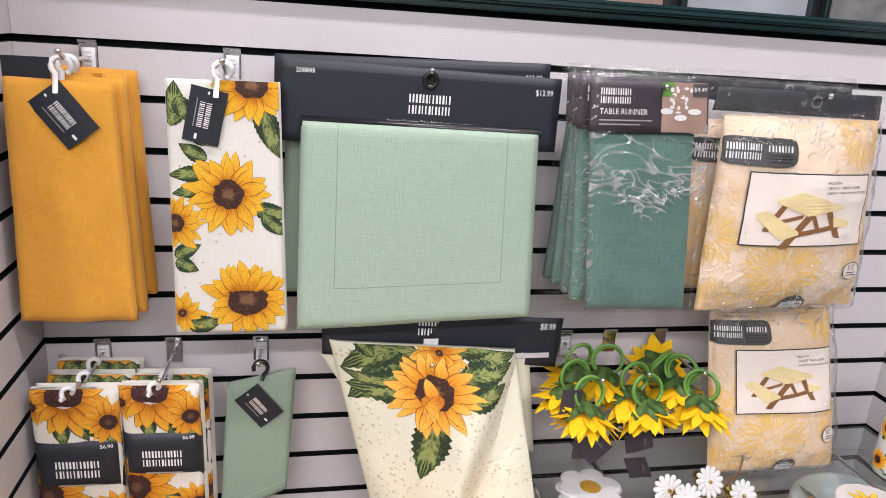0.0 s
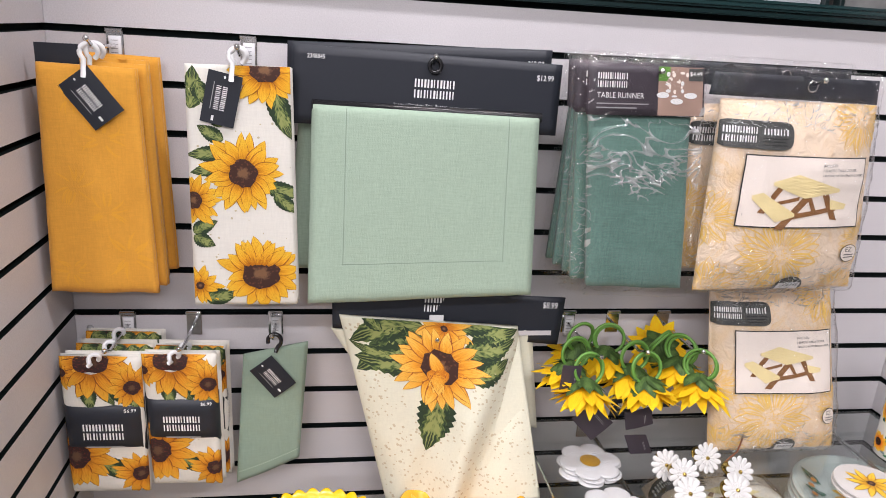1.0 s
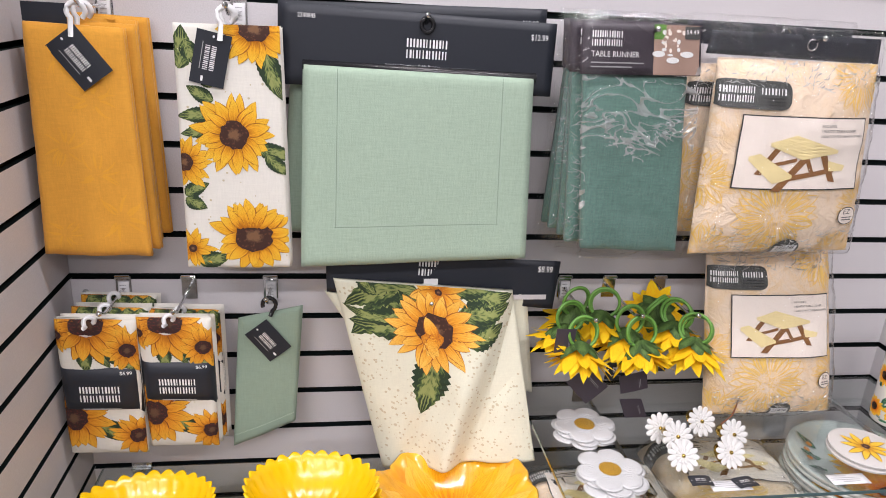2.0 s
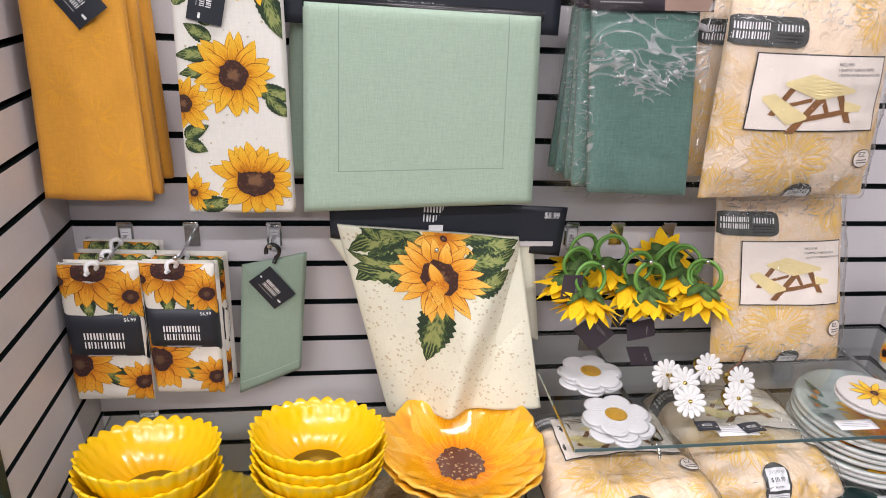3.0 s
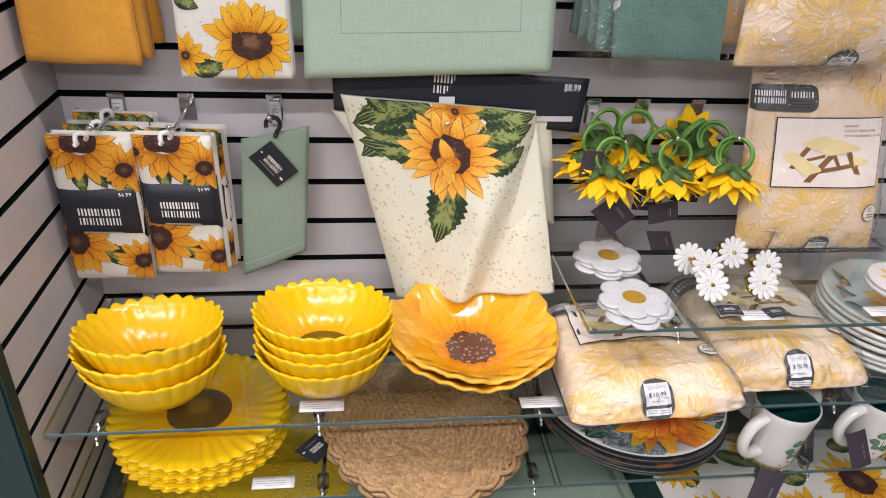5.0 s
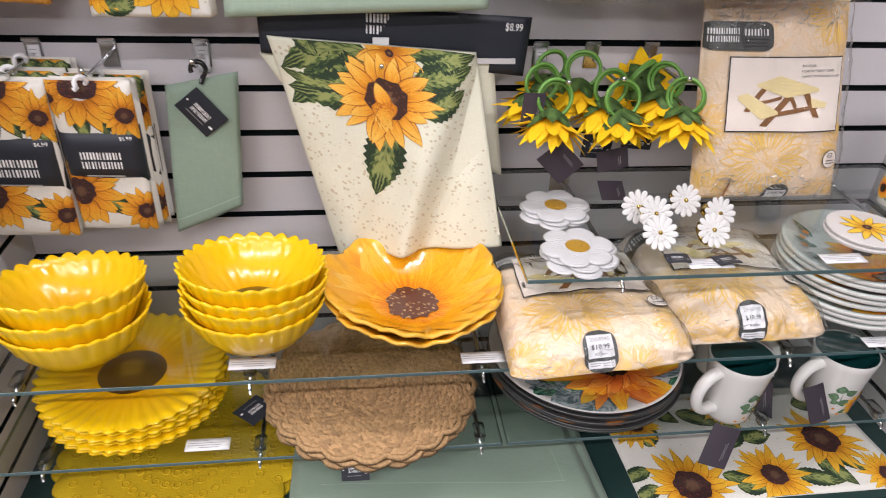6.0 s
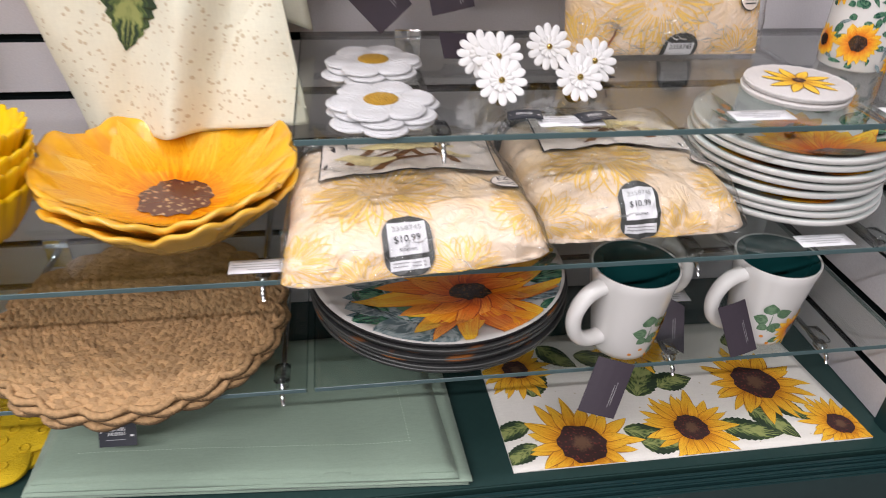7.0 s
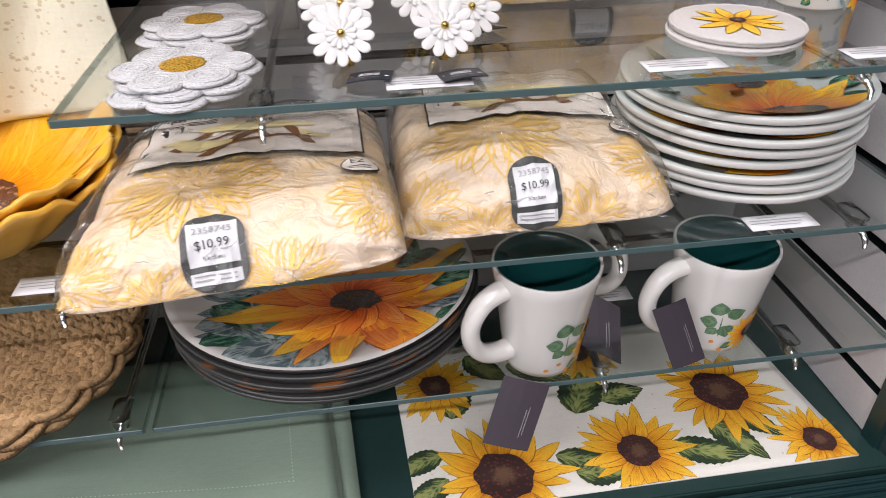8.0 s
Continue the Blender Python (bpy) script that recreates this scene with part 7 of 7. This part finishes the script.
proto = daisy_coaster()
proto.matrix_basis = pose(0.862, -0.180, SHELF_HIGH + 0.0005, 0, 0, 20)
for x, y, k, r in ((0.870, -0.178, 1, 12), (0.868, -0.174, 2, 5), (0.866, -0.312, 0, 35), (0.874, -0.304, 1, 18), (0.868, -0.298, 2, 8)):
    copy_thing(proto, pose(x, y, SHELF_HIGH + 0.0005 + 0.0047 * k, 0, 0, r))


def daisy_ring(seed):
    t = thing("daisy_napkin_ring", "white daisy flower on a gold napkin ring", "napkin ring", "daisy napkin rings")
    rnd = random.Random(seed)
    for layer, (rad, z) in enumerate(((0.0245, 0.0), (0.0120, 0.0012))):
        bm = bmesh.new()
        def w(i, a, layer=layer):
            return 1 + (0.0, 0.12, 0.34, 0.36, 0.34, 0.0)[i] * (abs(math.sin(6.5 * a + layer)) ** 0.45 - 0.8), (0.0, 0.0006, 0.0012, 0.0011, 0.0010, 0.0)[i] * (abs(math.sin(6.5 * a + layer)) - 0.3)
        lathe(bm, [(0.0008, z + 0.0010), (rad * 0.45, z + 0.0008), (rad * 0.95, z + 0.0012), (rad, z + 0.0007), (rad * 0.95, z + 0.0002), (0.0008, z)], 156, w, close=False)
        for f in bm.faces:
            f.smooth = False
        part("petal_layer", bm, "daisy_white", t)
    bm = bmesh.new()
    ball(bm, (0, 0, 0.0028), 0.0034)
    part("bead", bm, "gold", t, "small gold bead")
    bm = bmesh.new()
    pr = []
    for k in range(24):
        a = math.tau * k / 24
        pr.append((0.0, 0.0165 * math.cos(a), -0.0195 + 0.0165 * math.sin(a)))
    tube(bm, pr, 0.0030, 6, closed=True)
    for v in bm.verts:
        v.co.x *= 2.0
    part("ring", bm, "gold", t, "polished gold band", True)
    return t


proto = daisy_ring(1)
flowers = ((0.990, -0.292, 0.985, 52, -8, 0), (1.072, -0.290, 0.986, 50, 6, 20), (0.992, -0.262, 1.000, 58, 0, 40), (0.982, -0.222, 0.990, 60, -14, 10), (1.060, -0.212, 0.994, 60, 8, 30), (1.102, -0.245, 0.988, 58, 10, 50))
for k, (x, y, z, tilt, roll, spin) in enumerate(flowers):
    m = pose(x, y, z, tilt, roll, 0) @ pose(0, 0, 0, 0, 0, spin)
    if k == 0:
        proto.matrix_basis = m
    else:
        copy_thing(proto, m)
for c, rot in (((0.992, -0.310, 0.9585), 0.15), ((1.062, -0.318, 0.9585), -0.1), ((1.10, -0.205, 0.9585), -0.5)):
    t = thing("swing_tag", "small black swing tag beside the daisy rings", "tag", "daisy ring swing tags", at=c)
    tag_card(t, c, 0.034, 0.030, rot, side=(1, 0, 0.05), down=(0, -0.9, 0.10))
t = thing("swing_tag", "black swing tag leaning behind the daisy rings", "tag", "daisy ring swing tags", at=(0.975, -0.13, 0.96))
tag_card(t, (0.952, -0.118, 0.986), 0.046, 0.034, -0.12, mat="aubergine", side=Vector((0.98, 0.05, -0.18)).normalized(), down=Vector((0, -0.75, -0.66)))
t = thing("brown_cord", "loop of brown cord beside the daisy rings", "cord", at=(1.13, -0.18, 0.96))
bm = bmesh.new()
tube(bm, [(1.095, -0.205, 0.972), (1.115, -0.19, 0.975), (1.14, -0.175, 0.978), (1.155, -0.160, 0.990), (1.160, -0.155, 1.003)], 0.0014, 6)
part("cord", bm, "brown_cord", t, smooth=True)


def round_coaster():
    t = thing("round_coaster", "round white stitched coaster with a sunflower", "coaster", "stitched sunflower coasters")
    lo = lathe(bmesh.new(), [(0.001, 0.006), (0.054, 0.006), (0.0575, 0.0045), (0.0575, 0.0015), (0.055, 0.0), (0.001, 0.0)], 64, close=False)
    part("pad", lo, "wool_white", t, smooth=True)
    bm = bmesh.new()
    top = Flat(lambda u, v: Vector((u, -v, 0.0062)))
    rnd = random.Random(6)
    for k in range(10):
        strip(bm, top, (0, 0), math.tau * k / 10 + rnd.uniform(-0.1, 0.1), 0.036 * rnd.uniform(0.85, 1.1), 0.0066, 0.0005 + 0.00004 * k, 0, 7, 0.1, 0.006)
    spot(bm, top, (0, 0), 0.0070, 0.0070, 0.0014, 1, 18, ragged=0.15, rnd=rnd)
    part("stitched_flower", bm, ["petal_thread", "seed"], t, "stitched golden sunflower")
    bm = bmesh.new()
    tube(bm, [(0.0565 * math.cos(a * math.tau / 48), 0.0565 * math.sin(a * math.tau / 48), 0.0042 + 0.0006 * (a % 2)) for a in range(48)], 0.0019, 6, closed=True)
    part("bound_edge", bm, "wool_white", t, "overcast white thread edge", True)
    return t


proto = round_coaster()
proto.matrix_basis = pose(1.332, -0.270, SHELF_HIGH + 0.0005)
copy_thing(proto, pose(1.335, -0.268, SHELF_HIGH + 0.0070, 0, 0, 20))

t = thing("bottle_vase", "tall white bottle printed with sunflowers and blue sprigs", "vase", at=(1.465, -0.175, SHELF_HIGH))
prof = [(0.001, 0.003), (0.036, 0.0), (0.0395, 0.003), (0.0405, 0.03), (0.0405, 0.130), (0.0390, 0.155), (0.033, 0.176), (0.022, 0.192), (0.0165, 0.202), (0.0160, 0.214), (0.0185, 0.218), (0.0175, 0.221), (0.013, 0.219), (0.012, 0.19)]
part("body", lathe(bmesh.new(), prof, 64, centre=(1.465, -0.175, SHELF_HIGH + 0.0005), close=False), "white_glaze", t, smooth=True)


def SV(u, v, off=0.0):
    a = -math.pi / 2 + u / 0.041 - 0.35
    r = 0.0408 + off if v > 0.09 else 0.0408 + off - 0.0075 * min(1, max(0, (0.075 - v) / 0.03)) ** 2
    return Vector((1.465 + r * math.cos(a), -0.175 + r * math.sin(a), SHELF_HIGH + 0.221 - v))


bm = bmesh.new()
rnd = random.Random(12)
for u, v, R in ((-0.012, 0.185, 0.026), (0.05, 0.150, 0.026), (-0.005, 0.105, 0.024), (-0.05, 0.125, 0.022), (0.045, 0.205, 0.02), (0.03, 0.080, 0.018), (-0.055, 0.19, 0.02), (0.09, 0.18, 0.024)):
    bloom(bm, SV, (u, v), R, R * 0.36, rnd, 15, 0.0006, width=0.3)
for _ in range(150):
    strip(bm, SV, (rnd.uniform(-0.06, 0.1), rnd.uniform(0.055, 0.212)), rnd.uniform(0, 6.28), rnd.uniform(0.008, 0.020), rnd.uniform(0.002, 0.005), 0.0003, rnd.choice((2, 2, 3)), 6, 0.2, 0, 1)
part("sunflower_print", bm, ["petal_glazed", "seed_glazed", "leaf_teal", "leaf_grey"], t, "painted sunflowers and sprigs")


# ---- price strips ----
def price_strip(x, y, z, w=0.066, rot=0.0):
    t = thing("price_strip", "white paper price strip lying on the glass", "price label", "paper price strips", at=(x, y, z))
    S = Surf((x, y + 0.014, z + 0.0012), (x + w, y + 0.014, z + 0.0012), (x, y - 0.010, z + 0.0009), (x + w, y - 0.010, z + 0.0009), 0.0, 8, 0.0002)
    part("paper", S.sheet(0.0005, 6, 3), "paper", t)
    bm = bmesh.new()
    for k, (a, b) in enumerate(((0.2, 0.5), (0.05, 0.9), (0.05, 0.8), (0.3, 0.75))):
        rule(bm, S, w * a, 0.004 + 0.0045 * k, w * (b - a), 0.0012, 0.0004, 0)
    part("lettering", bm, "ink_grey", t)


for x, y, z in ((0.371, -0.326, SHELF_MID), (0.705, -0.336, SHELF_MID), (0.290, -0.330, SHELF_LOW), (1.020, -0.336, SHELF_HIGH), (1.226, -0.334, SHELF_HIGH), (1.400, -0.334, SHELF_HIGH), (1.345, -0.343, SHELF_MID), (1.228, -0.235, SHELF_LOW)):
    price_strip(x, y, z)


# ---- sunflower napkin rings ----
def flower_ring(seed):
    """A silk sunflower hanging below a green wrapped cord ring; the ring's middle is the origin."""
    rnd = random.Random(seed)
    t = thing("sunflower_napkin_ring", "yellow silk sunflower on a bright green cord ring", "napkin ring", "sunflower napkin rings on hooks")
    for k in range(2):
        bm = bmesh.new()
        tube(bm, [((0.0265 - 0.0015 * k) * math.cos(a * math.tau / 96) + 0.003 * k, 0.005 * k - 0.003, (0.0265 - 0.0015 * k) * math.sin(a * math.tau / 96) - 0.003 * k) for a in range(96)], [0.0025 + 0.0006 * (a % 2) for a in range(96)], 8, closed=True)
        part("cord_ring", bm, "green_cord", t, smooth=True)
    def cup(rad, z0, drop, curl):
        def f(u, v):
            r = math.hypot(u, v)
            return Vector((u, v, z0 - drop * (r / rad) ** 1.4 + curl * (r / rad) ** 3))
        return Flat(f)
    for layer, (n, L, w, drop) in enumerate(((14, 0.055, 0.0125, 0.028), (13, 0.050, 0.0118, 0.038), (9, 0.038, 0.010, 0.038))):
        for k in range(n):
            a = math.tau * (k + 0.5 * layer) / n + rnd.uniform(-0.12, 0.12)
            dr = drop * rnd.uniform(0.7, 1.3)
            bm = bmesh.new()
            strip(bm, cup(0.05, -0.024 - 0.004 * layer, dr, 0.010 * rnd.uniform(-0.5, 1.3)), (0, 0), a, L * rnd.uniform(0.85, 1.1), w * rnd.uniform(0.8, 1.1), 0, 0, 8, rnd.uniform(-0.25, 0.25), 0.006)
            part("petal", bm, "silk_petal", t, smooth=True)
    for k in range(10):
        bm = bmesh.new()
        strip(bm, cup(0.03, -0.016, 0.017 * rnd.uniform(0.6, 1.4), 0.0), (0, 0), math.tau * k / 10 + rnd.uniform(-0.2, 0.2), 0.037 * rnd.uniform(0.8, 1.2), 0.0125, 0.002, 0, 9, 0.1, 0.002, 1, None, 0.06)
        part("sepal", bm, "silk_leaf", t, "green leafy sepal", True)
    bm = bmesh.new()
    ball(bm, (0, 0, -0.042), 0.020, 0, 0.4)
    part("seed_head", bm, "seed", t)
    return t


protos = [flower_ring(1), flower_ring(2)]
rings = ((0.848, -0.160, 1.140, -14, 8, 8), (0.956, -0.148, 1.134, -14, -2, 5), (1.055, -0.148, 1.138, -10, -6, -38), (0.838, -0.118, 1.150, -8, 18, 10), (0.912, -0.080, 1.158, -6, 4, -12), (1.006, -0.085, 1.150, 38, -40, 10), (1.036, -0.110, 1.150, -5, -4, -45), (0.862, -0.070, 1.158, 6, -6, 15), (0.946, -0.118, 1.142, -6, 4, 8))
for k, (x, y, z, rx, ry, rz) in enumerate(rings):
    m = pose(x, y, z, rx, ry, rz)
    if k < 2:
        protos[k].matrix_basis = m
    else:
        copy_thing(protos[k % 2], m)
for c, w, h, rot in (((0.800, -0.168, 1.150), 0.033, 0.052, 0.03), ((0.852, -0.140, 1.058), 0.050, 0.060, -0.75), ((0.912, -0.130, 1.070), 0.048, 0.040, 0.05), ((0.934, -0.146, 1.052), 0.050, 0.036, -0.22), ((0.985, -0.110, 1.066), 0.050, 0.030, 0.1)):
    t = thing("swing_tag", "black swing tag hanging from a sunflower ring", "tag", "sunflower ring swing tags", at=c)
    tag_card(t, c, w, h, rot, mat="card" if rot > 0.04 else "aubergine")
for x in (0.098, 0.293, 0.085, 0.329, 0.862):
    z = ROW_A if x in (0.098, 0.293) else ROW_B
    t = thing("hook_label", "small white label on a display hook plate", "label", "hook labels", at=(x, -0.006, z - 0.03))
    S = Surf((x - 0.008, -0.0060, z - 0.012), (x + 0.010, -0.0060, z - 0.012), (x - 0.008, -0.008, z - 0.052), (x + 0.010, -0.008, z - 0.052), 0, 8, 0.0002)
    part("paper", S.sheet(0.0006, 3, 4), "paper", t)
    bm = bmesh.new()
    for k in range(5):
        rule(bm, S, 0.003, 0.006 + 0.006 * k, 0.010, 0.0012, 0.0004, 0)
    part("lettering", bm, "ink_grey", t)
